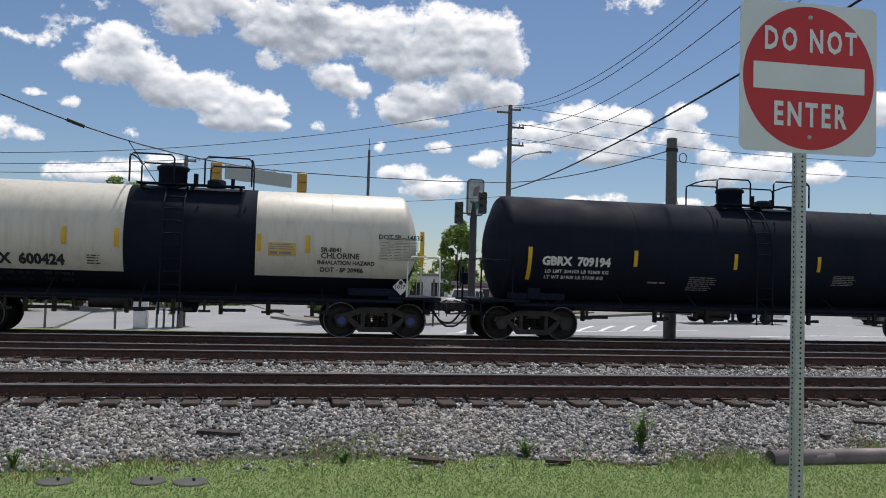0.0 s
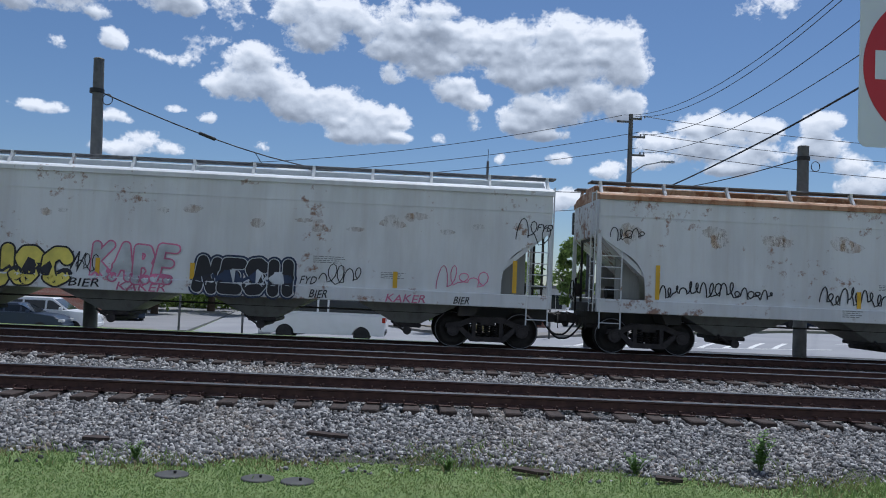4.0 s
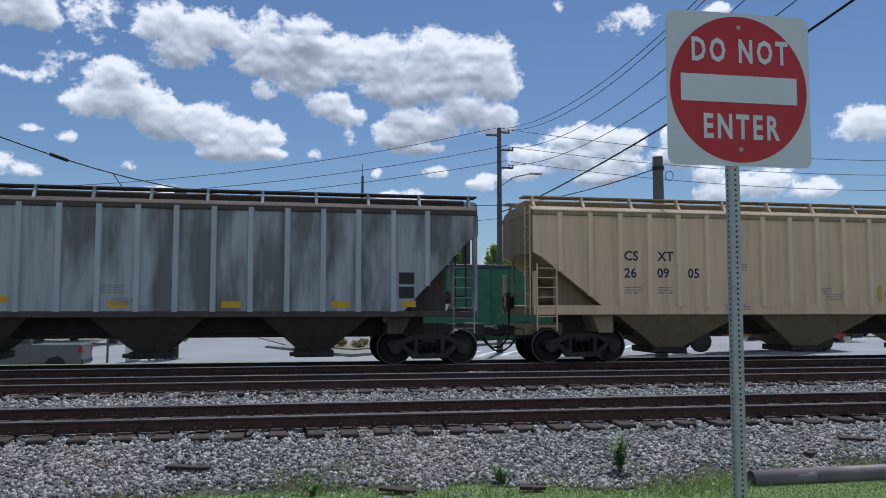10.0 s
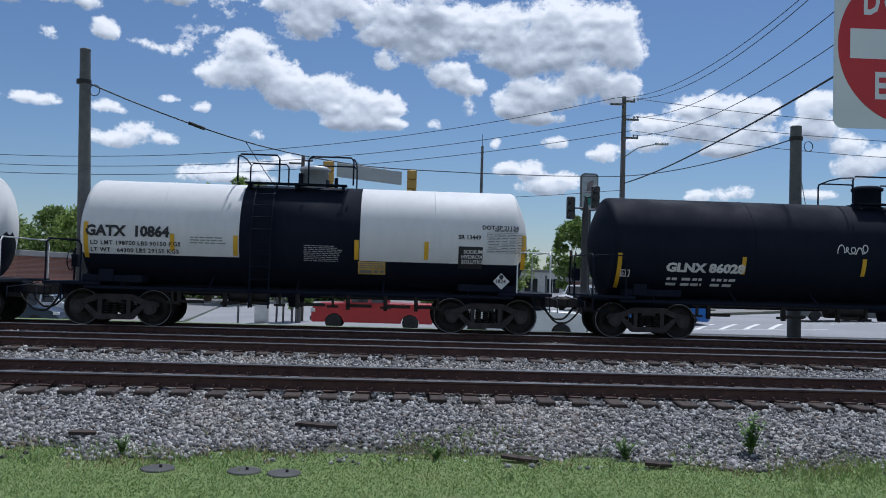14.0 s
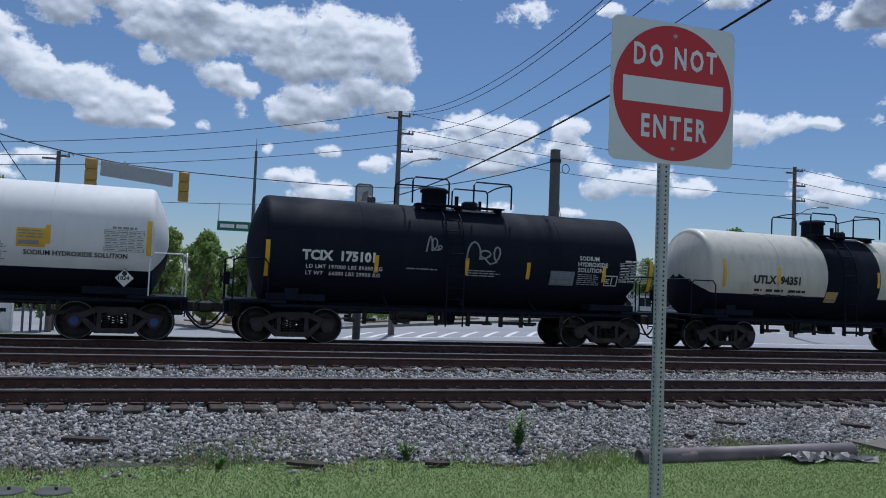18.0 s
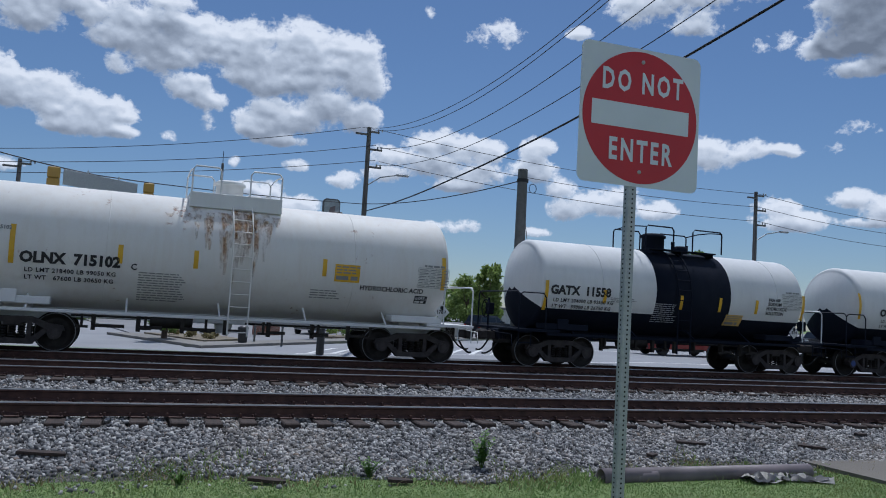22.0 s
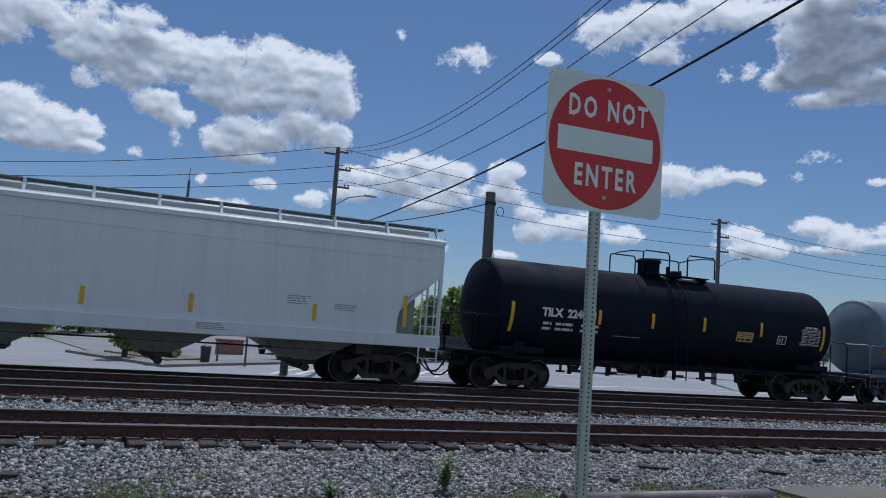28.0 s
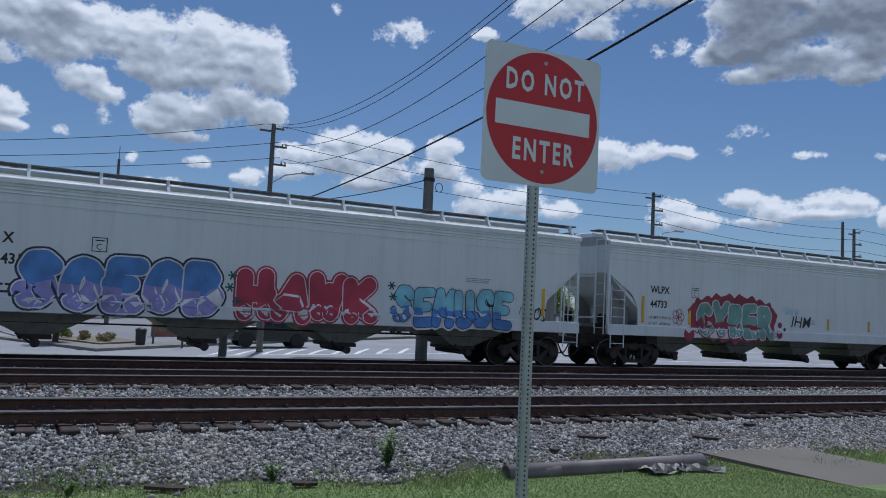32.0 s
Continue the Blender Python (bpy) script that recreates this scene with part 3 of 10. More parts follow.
class Geo:
    """Collects vertices and faces of one mesh."""

    def __init__(self):
        self.v, self.f, self.m, self.smooth = [], [], [], []

    def add(self, verts, faces, mat=0, smooth=False):
        k = len(self.v)
        self.v.extend(tuple(p) for p in verts)
        self.f.extend(tuple(i + k for i in f) for f in faces)
        self.m.extend([mat] * len(faces))
        self.smooth.extend([smooth] * len(faces))
        return self

    def box(self, x0, x1, y0, y1, z0, z1, c=0.0, mat=0):
        """A box, with chamfered edges of width c."""
        x0, x1 = min(x0, x1), max(x0, x1)
        y0, y1 = min(y0, y1), max(y0, y1)
        z0, z1 = min(z0, z1), max(z0, z1)
        if c <= 0:
            v = [(x, y, z) for x in (x0, x1) for y in (y0, y1) for z in (z0, z1)]
            return self.add(v, [(0, 1, 3, 2), (4, 6, 7, 5), (0, 4, 5, 1), (2, 3, 7, 6), (0, 2, 6, 4), (1, 5, 7, 3)], mat)
        c = min(c, (x1 - x0) * 0.45, (y1 - y0) * 0.45, (z1 - z0) * 0.45)
        v, idx = [], {}
        for i, x in enumerate((x0, x1)):
            for j, y in enumerate((y0, y1)):
                for k, z in enumerate((z0, z1)):
                    sx, sy, sz = c * (1 - 2 * i), c * (1 - 2 * j), c * (1 - 2 * k)
                    for a, p in enumerate(((x, y + sy, z + sz), (x + sx, y, z + sz), (x + sx, y + sy, z))):
                        idx[i, j, k, a] = len(v)
                        v.append(p)
        q = lambda i, j, k, a: idx[i, j, k, a]
        f = []
        for s in (0, 1):
            f.append((q(s, 0, 0, 0), q(s, 1, 0, 0), q(s, 1, 1, 0), q(s, 0, 1, 0)))
            f.append((q(0, s, 0, 1), q(1, s, 0, 1), q(1, s, 1, 1), q(0, s, 1, 1)))
            f.append((q(0, 0, s, 2), q(1, 0, s, 2), q(1, 1, s, 2), q(0, 1, s, 2)))
            for r in (0, 1):
                f.append((q(s, r, 0, 0), q(s, r, 1, 0), q(s, r, 1, 1), q(s, r, 0, 1)))
                f.append((q(s, 0, r, 0), q(s, 1, r, 0), q(s, 1, r, 2), q(s, 0, r, 2)))
                f.append((q(0, s, r, 1), q(1, s, r, 1), q(1, s, r, 2), q(0, s, r, 2)))
                for t in (0, 1):
                    f.append((q(s, r, t, 0), q(s, r, t, 1), q(s, r, t, 2)))
        return self.add(v, f, mat)

    def tube(self, points, r, n=8, mat=0, caps=True, smooth=True):
        """A round bar along a line of points; r may be one radius or one for each point."""
        pts = [Vector(p) for p in points]
        rs = r if isinstance(r, (list, tuple)) else [r] * len(pts)
        rings = []
        for i, p in enumerate(pts):
            d = (pts[min(i + 1, len(pts) - 1)] - pts[max(i - 1, 0)]).normalized()
            a = d.cross(Vector((0, 0, 1)) if abs(d.z) < 0.9 else Vector((1, 0, 0))).normalized()
            b = d.cross(a)
            rings.append([p + (a * math.cos(2 * math.pi * k / n) + b * math.sin(2 * math.pi * k / n)) * rs[i] for k in range(n)])
        v = [q for ring in rings for q in ring]
        f = [(i * n + k, i * n + (k + 1) % n, (i + 1) * n + (k + 1) % n, (i + 1) * n + k) for i in range(len(pts) - 1) for k in range(n)]
        self.add(v, f, mat, smooth)
        if caps:
            self.add(rings[0], [tuple(range(n))[::-1]], mat)
            self.add(rings[-1], [tuple(range(n))], mat)
        return self

    def lathe(self, profile, axis="y", centre=(0, 0, 0), n=24, mat=0, smooth=True):
        """Turns a profile of (along, radius) round an axis."""
        v = []
        for a, r in profile:
            for k in range(n):
                c, s = r * math.cos(2 * math.pi * k / n), r * math.sin(2 * math.pi * k / n)
                p = {"x": (a, c, s), "y": (c, a, s), "z": (c, s, a)}[axis]
                v.append(tuple(p[i] + centre[i] for i in range(3)))
        f = [(i * n + k, i * n + (k + 1) % n, (i + 1) * n + (k + 1) % n, (i + 1) * n + k) for i in range(len(profile) - 1) for k in range(n)]
        self.add(v, f, mat, smooth)
        for i in (0, len(profile) - 1):
            if profile[i][1] > 1e-4:
                self.add(v[i * n:(i + 1) * n], [tuple(range(n))], mat)
        return self

    def prism(self, poly, a, b, axis="y", mat=0):
        """Extrudes a polygon from a to b along an axis. poly: (x, z) for y, (y, z) for x, (x, y) for z."""
        put = {"x": lambda p, d: (d, p[0], p[1]), "y": lambda p, d: (p[0], d, p[1]), "z": lambda p, d: (p[0], p[1], d)}[axis]
        n = len(poly)
        v = [put(p, a) for p in poly] + [put(p, b) for p in poly]
        f = [tuple(range(n)), tuple(range(n, 2 * n))[::-1]] + [(i, (i + 1) % n, (i + 1) % n + n, i + n) for i in range(n)]
        return self.add(v, f, mat)

    def mesh(self, name, mats):
        me = bpy.data.meshes.new(name)
        me.from_pydata(self.v, [], self.f)
        for m in mats if isinstance(mats, (list, tuple)) else [mats]:
            me.materials.append(m)
        me.polygons.foreach_set("material_index", self.m)
        me.polygons.foreach_set("use_smooth", self.smooth)
        bm = bmesh.new()
        bm.from_mesh(me)
        bmesh.ops.recalc_face_normals(bm, faces=bm.faces)
        bm.to_mesh(me)
        bm.free()
        return me


def part(name, geo, material=None, parent=None, label="", at=None):
    """Links a Geo (or a mesh) as one mesh object under a thing or a part."""
    me = geo.mesh(name, material) if isinstance(geo, Geo) else geo
    ob = new(name, me)
    ob.parent = parent
    if at is not None:
        ob.matrix_basis = at
    if label:
        tagged(ob, label)
    return ob


def thing(name, label, category, at=None, group="", kind=""):
    ob = new(name)
    ob.empty_display_size = 0.3
    if at is not None:
        ob.matrix_basis = at
    return tagged(ob, label, category, group, kind)


def solid(name, geo, material, label, category, group="", kind="", at=None):
    """A thing that is one mesh."""
    return tagged(part(name, geo, material, None, "", at), label, category, group, kind)


_fonts = {}


def letters(text, size, bold=0.0, width=1.0, space=1.0):
    """Flat lettering as vertices (u, v) and faces, its lower left corner at the origin."""
    key = (text, size, bold, width, space)
    if key not in _fonts:
        cu = bpy.data.curves.new("lettering", "FONT")
        cu.body, cu.size, cu.offset, cu.resolution_u, cu.space_character = text, size, bold, 2, space
        ob = new("lettering", cu)
        me = bpy.data.meshes.new_from_object(ob.evaluated_get(bpy.context.evaluated_depsgraph_get()))
        bpy.data.objects.remove(ob)
        bpy.data.curves.remove(cu)
        vs = [(v.co.x, v.co.y) for v in me.vertices]
        x0 = min(v[0] for v in vs)
        y0 = min(v[1] for v in vs)
        _fonts[key] = ([((x - x0) * width, y - y0) for x, y in vs], [tuple(p.vertices) for p in me.polygons])
        bpy.data.meshes.remove(me)
    return _fonts[key]


def flat_bars(rng, w, h, lines, fill=0.9, thick=0.55):
    """Rows of small print that cannot be read, as bars within w x h."""
    vs, fs = [], []
    pitch = h / lines
    for i in range(lines):
        z = h - (i + 1) * pitch + pitch * (1 - thick) / 2
        x = 0.0
        end = w * (fill - 0.25 * rng.random())
        while x < end:
            step = min(end - x, pitch * (1.0 + 2.5 * rng.random()))
            k = len(vs)
            vs += [(x, z), (x + step, z), (x + step, z + pitch * thick), (x, z + pitch * thick)]
            fs.append((k, k + 1, k + 2, k + 3))
            x += step + pitch * 0.45
    return vs, fs


def rect(w, h):
    return [(0, 0), (w, 0), (w, h), (0, h)], [(0, 1, 2, 3)]

# ---- the train: its track, its travel ----
YT = 22.18  # centre of the track the train runs on, where it passes the camera
SKEW = 0.02  # that track draws away to the right


def on_track(x):
    """The pose of a car whose middle has come to x."""
    return pose(x, YT + SKEW * x, 0, 0, 0, math.degrees(math.atan(SKEW)))


Y_MID, Y_NEAR = 18.04, 12.66
TRAVEL = [0.0, 28.15, 55.94, 83.34, 110.27, 136.62, 162.38, 187.6, 212.35, 236.71, 260.77, 284.52, 307.9, 330.89, 353.5, 375.76, 397.68]
SPEED = [14.16, 13.99, 13.8, 13.59, 13.33, 13.02, 12.73, 12.48, 12.27, 12.1, 11.96, 11.79, 11.59, 11.4, 11.21, 11.04, 10.88]


def travel(t):
    """Metres that the train has gone at t seconds; it slows down."""
    i = min(int(t / 2), len(TRAVEL) - 2)
    u, h = (t - 2 * i) / 2, 2.0
    a, b, va, vb = TRAVEL[i], TRAVEL[i + 1], SPEED[i] * h, SPEED[i + 1] * h
    return a * (2 * u**3 - 3 * u**2 + 1) + va * (u**3 - 2 * u**2 + u) + b * (3 * u**2 - 2 * u**3) + vb * (u**3 - u**2)


WHEEL_R = 0.457
cars = []  # (thing, place along the train, half length, wheelsets)


def wheelset_mesh():
    g = Geo()
    for s in (-1, 1):
        y = s * 0.7175
        prof = [(0.0, 0.0), (0.0, 0.14), (0.02, 0.16), (-0.01, 0.30), (0.0, 0.385), (0.045, 0.40), (0.05, WHEEL_R), (-0.055, WHEEL_R + 0.004), (-0.07, WHEEL_R + 0.03), (-0.085, WHEEL_R + 0.028), (-0.085, 0.40), (-0.05, 0.38), (-0.045, 0.16), (-0.09, 0.13), (-0.09, 0.0)]
        g.lathe([(y + s * a, r) for a, r in prof], "y", n=28, mat=0)
        # pale ring on the rim
        g.tube([((WHEEL_R - 0.014) * math.cos(a), y + s * 0.052, (WHEEL_R - 0.014) * math.sin(a)) for a in [2 * math.pi * k / 28 for k in range(29)]], 0.011, 5, 3, False)
        for k in range(3):  # raised hub bolts, which show the turning
            a = 2 * math.pi * k / 3
            g.tube([(0.085 * math.cos(a), y + s * 0.0, 0.085 * math.sin(a)), (0.085 * math.cos(a), y + s * 0.40, 0.085 * math.sin(a))], 0.018, 6, 1)
    g.tube([(0, -1.05, 0), (0, 1.05, 0)], 0.085, 12, 0)
    g.lathe([(-1.12, 0.10), (-1.02, 0.13)], "y", n=14, mat=2)
    g.lathe([(1.02, 0.13), (1.12, 0.10)], "y", n=14, mat=2)
    return g.mesh("wheelset", [M["dark_steel"], M["wheel_tread"], M["truck_steel"], M["rim_pale"]])


M["cap_blue"] = plain("blue_bearing_cap", (0.03, 0.06, 0.22), 0.5)
WHEELSET = wheelset_mesh()
WHEELSET_BLUE = WHEELSET.copy()
WHEELSET_BLUE.materials[2] = M["cap_blue"]


def bogie_geos():
    out = {}
    for sgn in (-1, 1):
        g = Geo()
        y, w = sgn * 0.99, 0.085
        g.prism([(-1.10, 0.50), (-1.06, 0.62), (-0.75, 0.66), (-0.42, 0.80), (0.42, 0.80), (0.75, 0.66), (1.06, 0.62), (1.10, 0.50), (0.70, 0.53), (0.40, 0.66), (-0.40, 0.66), (-0.70, 0.53)], y - w, y + w)
        g.prism([(-0.78, 0.50), (-0.66, 0.54), (-0.36, 0.30), (0.36, 0.30), (0.66, 0.54), (0.78, 0.50), (0.44, 0.17), (-0.44, 0.17)], y - w, y + w)
        for s in (-1, 1):
            g.prism([(s * 0.30, 0.28), (s * 0.40, 0.28), (s * 0.40, 0.70), (s * 0.30, 0.70)], y - w * 0.9, y + w * 0.9)
            g.lathe([(y - 0.12, 0.15), (y + 0.12, 0.165)] if sgn > 0 else [(y - 0.12, 0.165), (y + 0.12, 0.15)], "y", (s * 0.89, 0, WHEEL_R), 12)
        out["side_frame", sgn] = g.mesh("side_frame", [M["truck_steel"]])
        g = Geo()
        for dx in (-0.2, 0.0, 0.2):
            pts = [(dx + 0.07 * math.cos(k * 1.05), y + 0.07 * math.sin(k * 1.05), 0.30 + 0.30 * k / 30) for k in range(31)]
            g.tube(pts, 0.018, 5)
        out["spring_nest", sgn] = g.mesh("spring_nest", [M["dark_steel"]])
    g = Geo()
    g.box(-0.20, 0.20, -1.05, 1.05, 0.58, 0.78, 0.03)
    g.box(-0.42, -0.36, -0.9, 0.9, 0.42, 0.52, 0.01).box(0.36, 0.42, -0.9, 0.9, 0.42, 0.52, 0.01)
    out["bolster", 0] = g.mesh("bolster", [M["truck_steel"]])
    return out


BOGIE = bogie_geos()


def bogie(car, x, blue=False):
    b = new("bogie")
    b.parent = car
    b.matrix_basis = pose(x, 0, 0)
    b.empty_display_size = 0.3
    for (name, _), me in BOGIE.items():
        part(name, me, None, b)
    sets = []
    for dx in (-0.89, 0.89):
        w = part("wheelset", WHEELSET_BLUE if blue else WHEELSET, None, b, "steel wheelset with blue bearing caps" if blue else "", pose(dx, 0, WHEEL_R))
        sets.append((w, dx))
    return sets


def coupler(car, x, s):
    g = Geo()
    g.box(x - s * 0.75, x - s * 0.15, -0.11, 0.11, 0.72, 0.98, 0.03)
    g.box(x - s * 0.20, x + s * 0.10, -0.16, 0.16, 0.70, 1.0, 0.06)
    g.box(x - s * 0.9, x - s * 0.55, -0.3, 0.3, 0.62, 1.08, 0.03)
    part("coupler", g, M["truck_steel"], car)
    g = Geo()
    g.tube([(x - s * 0.5, -0.35, 0.75)] + [(x - s * (0.5 - 0.5 * k / 8), -0.35 + 0.15 * k / 8, 0.72 - 0.42 * math.sin(math.pi * (k / 8) * 0.55)) for k in range(1, 9)], 0.028, 6)
    part("air_hose", g, M["rubber"], car)


def end_gear(car, x, s, mat, wheel=True):
    """The uncoupling lever, a second hose, and on one end the hand brake wheel on its staff."""
    g = Geo()
    g.tube([(x - s * 0.35, -1.42, 0.62), (x - s * 0.35, -1.38, 0.92), (x - s * 0.3, -0.5, 0.95), (x - s * 0.1, -0.2, 1.02)], 0.016, 6)
    part("uncoupling_lever", g, mat, car)
    g = Geo()
    g.tube([(x - s * (0.45 - 0.5 * k / 8), 0.3 - 0.2 * k / 8, 0.74 - 0.36 * math.sin(math.pi * (k / 8) * 0.6)) for k in range(9)], 0.026, 6)
    part("air_hose", g, M["rubber"], car)
    if wheel:
        g = Geo()
        g.tube([(x - s * 0.5, 0.55, 0.9), (x - s * 0.5, 0.55, 1.95)], 0.03, 6)
        g.box(x - s * 0.62, x - s * 0.46, 0.4, 0.7, 1.45, 1.8, 0.02)
        part("brake_staff", g, mat, car)
        g = Geo()
        ring_ = [(x - s * 0.4, 0.55 + 0.27 * math.cos(a), 1.62 + 0.27 * math.sin(a)) for a in [math.pi * k / 9 for k in range(19)]]
        g.tube(ring_, 0.016, 6)
        for a in (0.3, 1.87, 3.44, 5.01):
            g.tube([(x - s * 0.44, 0.55, 1.62), (x - s * 0.4, 0.55 + 0.27 * math.cos(a), 1.62 + 0.27 * math.sin(a))], 0.01, 5)
        part("brake_wheel", g, mat, car)


def ladder(car, x0, x1, y, z0, z1, rungs, mat, depth=0.1):
    g = Geo()
    for x in (x0, x1):
        g.tube([(x, y, z0), (x, y, z1)], 0.02, 6)
    for k in range(rungs):
        z = z0 + (z1 - z0) * (k + 0.5) / rungs
        g.tube([(x0, y, z), (x1, y, z)], 0.014, 6)
    return part("ladder", g, mat, car)


def decal(car, name, shape, u, v, surface, mat, label="", lift=0.006):
    """Lays a flat shape of (u, v) on a car's side; surface(u, v, lift) gives the place."""
    vs, fs = shape
    g = Geo()
    g.add([surface(u + a, v + b, lift) for a, b in vs], fs)
    me = bpy.data.meshes.new(name)
    me.from_pydata(g.v, [], g.f)
    me.materials.append(mat)
    ob = part(name, me, None, car, label)
    if name in ("weight_line", "small_print", "graffiti_text", "stencilled_text", "weight_table"):
        tagged(ob, kind="stuff")
    return ob


def joined(*shapes):
    """Joins flat shapes, each with an offset: (shape, du, dv)."""
    vs, fs = [], []
    for (v, f), du, dv in shapes:
        k = len(vs)
        vs += [(a + du, b + dv) for a, b in v]
        fs += [tuple(i + k for i in q) for q in f]
    return vs, fs


def strip_shape(h, w=0.1, n=6):
    vs = [(x, h * k / n) for k in range(n + 1) for x in (0, w)]
    return vs, [(2 * k, 2 * k + 1, 2 * k + 3, 2 * k + 2) for k in range(n)]


def grid_shape(w, h, nx, ny):
    vs = [(w * i / nx, h * j / ny) for j in range(ny + 1) for i in range(nx + 1)]
    return vs, [(j * (nx + 1) + i, j * (nx + 1) + i + 1, (j + 1) * (nx + 1) + i + 1, (j + 1) * (nx + 1) + i) for j in range(ny) for i in range(nx)]


def outline_box(w, h, t):
    return joined((rect(w, t), 0, 0), (rect(w, t), 0, h - t), (rect(t, h), 0, 0), (rect(t, h), w - t, 0))


def ruled(rng, w, h, rows, cols):
    """Thin rules with broken rows of print between them."""
    t = 0.009
    out = [(rect(w, t), 0, h * k / rows) for k in range(rows + 1)] + [(rect(t, h), c * (w - t), 0) for c in cols]
    for a, b in zip(cols, cols[1:]):
        out.append((flat_bars(rng, (b - a) * w - 0.04, h, rows, 1.1, 0.26), a * w + 0.03, 0))
    return joined(*out)


def diamond(r):
    return [(0, -r), (r, 0), (0, r), (-r, 0)], [(0, 1, 2, 3)]


def stencil(car, rng, u, v, w, h, lines, surf, mat):
    decal(car, "small_print", flat_bars(rng, w, h, lines + lines // 2, 1.05, 0.42), u, v, surf, M["dim_print"] if mat == M["chalk"] else mat)


# ---- graffiti: rounded shapes with outlines, no words ----


def blob_letter(rng, w, h):
    """An uneven rounded letter-like outline with n points, in w x h."""
    n = 20
    kind = rng.random()
    pts = []
    ph, am = rng.random() * 6.28, 0.10 + 0.10 * rng.random()
    for k in range(n):
        a = 2 * math.pi * k / n
        c, s = math.cos(a), math.sin(a)
        e = 0.45
        x = math.copysign(abs(c) ** e, c)
        y = math.copysign(abs(s) ** e, s)
        r = 1 - am * (0.5 + 0.5 * math.sin(3 * a + ph)) - 0.08 * math.sin(5 * a + 2 * ph)
        pts.append((w / 2 + x * r * w / 2, h / 2 + y * r * h / 2))
    return pts


def fan(pts):
    cx, cy = sum(p[0] for p in pts) / len(pts), sum(p[1] for p in pts) / len(pts)
    n = len(pts)
    return list(pts) + [(cx, cy)], [(k, (k + 1) % n, n) for k in range(n)]


def ring(pts, t):
    cx, cy = sum(p[0] for p in pts) / len(pts), sum(p[1] for p in pts) / len(pts)
    n = len(pts)
    out = []
    for x, y in pts:
        d = math.hypot(x - cx, y - cy) or 1
        out.append((x + (x - cx) / d * t, y + (y - cy) / d * t))
    return list(pts) + out, [(k, (k + 1) % n, n + (k + 1) % n, n + k) for k in range(n)]


def stroke(pts, t):
    """A brush line of width t along points."""
    vs, fs = [], []
    for i, (x, y) in enumerate(pts):
        x0, y0 = pts[max(i - 1, 0)]
        x1, y1 = pts[min(i + 1, len(pts) - 1)]
        d = math.hypot(x1 - x0, y1 - y0) or 1
        nx, ny = -(y1 - y0) / d * t / 2, (x1 - x0) / d * t / 2
        vs += [(x + nx, y + ny), (x - nx, y - ny)]
        if i:
            fs.append((2 * i - 2, 2 * i - 1, 2 * i + 1, 2 * i))
    return vs, fs


def bubble(w, h, squash):
    """An egg-shaped balloon letter, broad at the top."""
    pts = []
    for k in range(22):
        a = 2 * math.pi * k / 22
        c, q = math.cos(a), math.sin(a)
        pts.append((w / 2 + w / 2 * math.copysign(abs(c) ** 0.75, c) * (0.9 + 0.1 * q * squash), h / 2 + h / 2 * math.copysign(abs(q) ** 0.7, q)))
    return pts


def tag_word(car, text, u, v, w, h, surf, mat, label="hand-drawn marker tag"):
    """Thin slanted hand lettering over w x h metres."""
    vs, fs = letters(text, 1.0, 0.006, 1.0, 1.0)
    x1, y1 = max(p[0] for p in vs), max(p[1] for p in vs)
    pts = [(x / x1 * w + 0.25 * (y / y1) * h, y / y1 * h + 0.05 * h * math.sin(x * 5)) for x, y in vs]
    decal(car, "graffiti_tag", (pts, fs), u, v, surf, mat, label, 0.012)


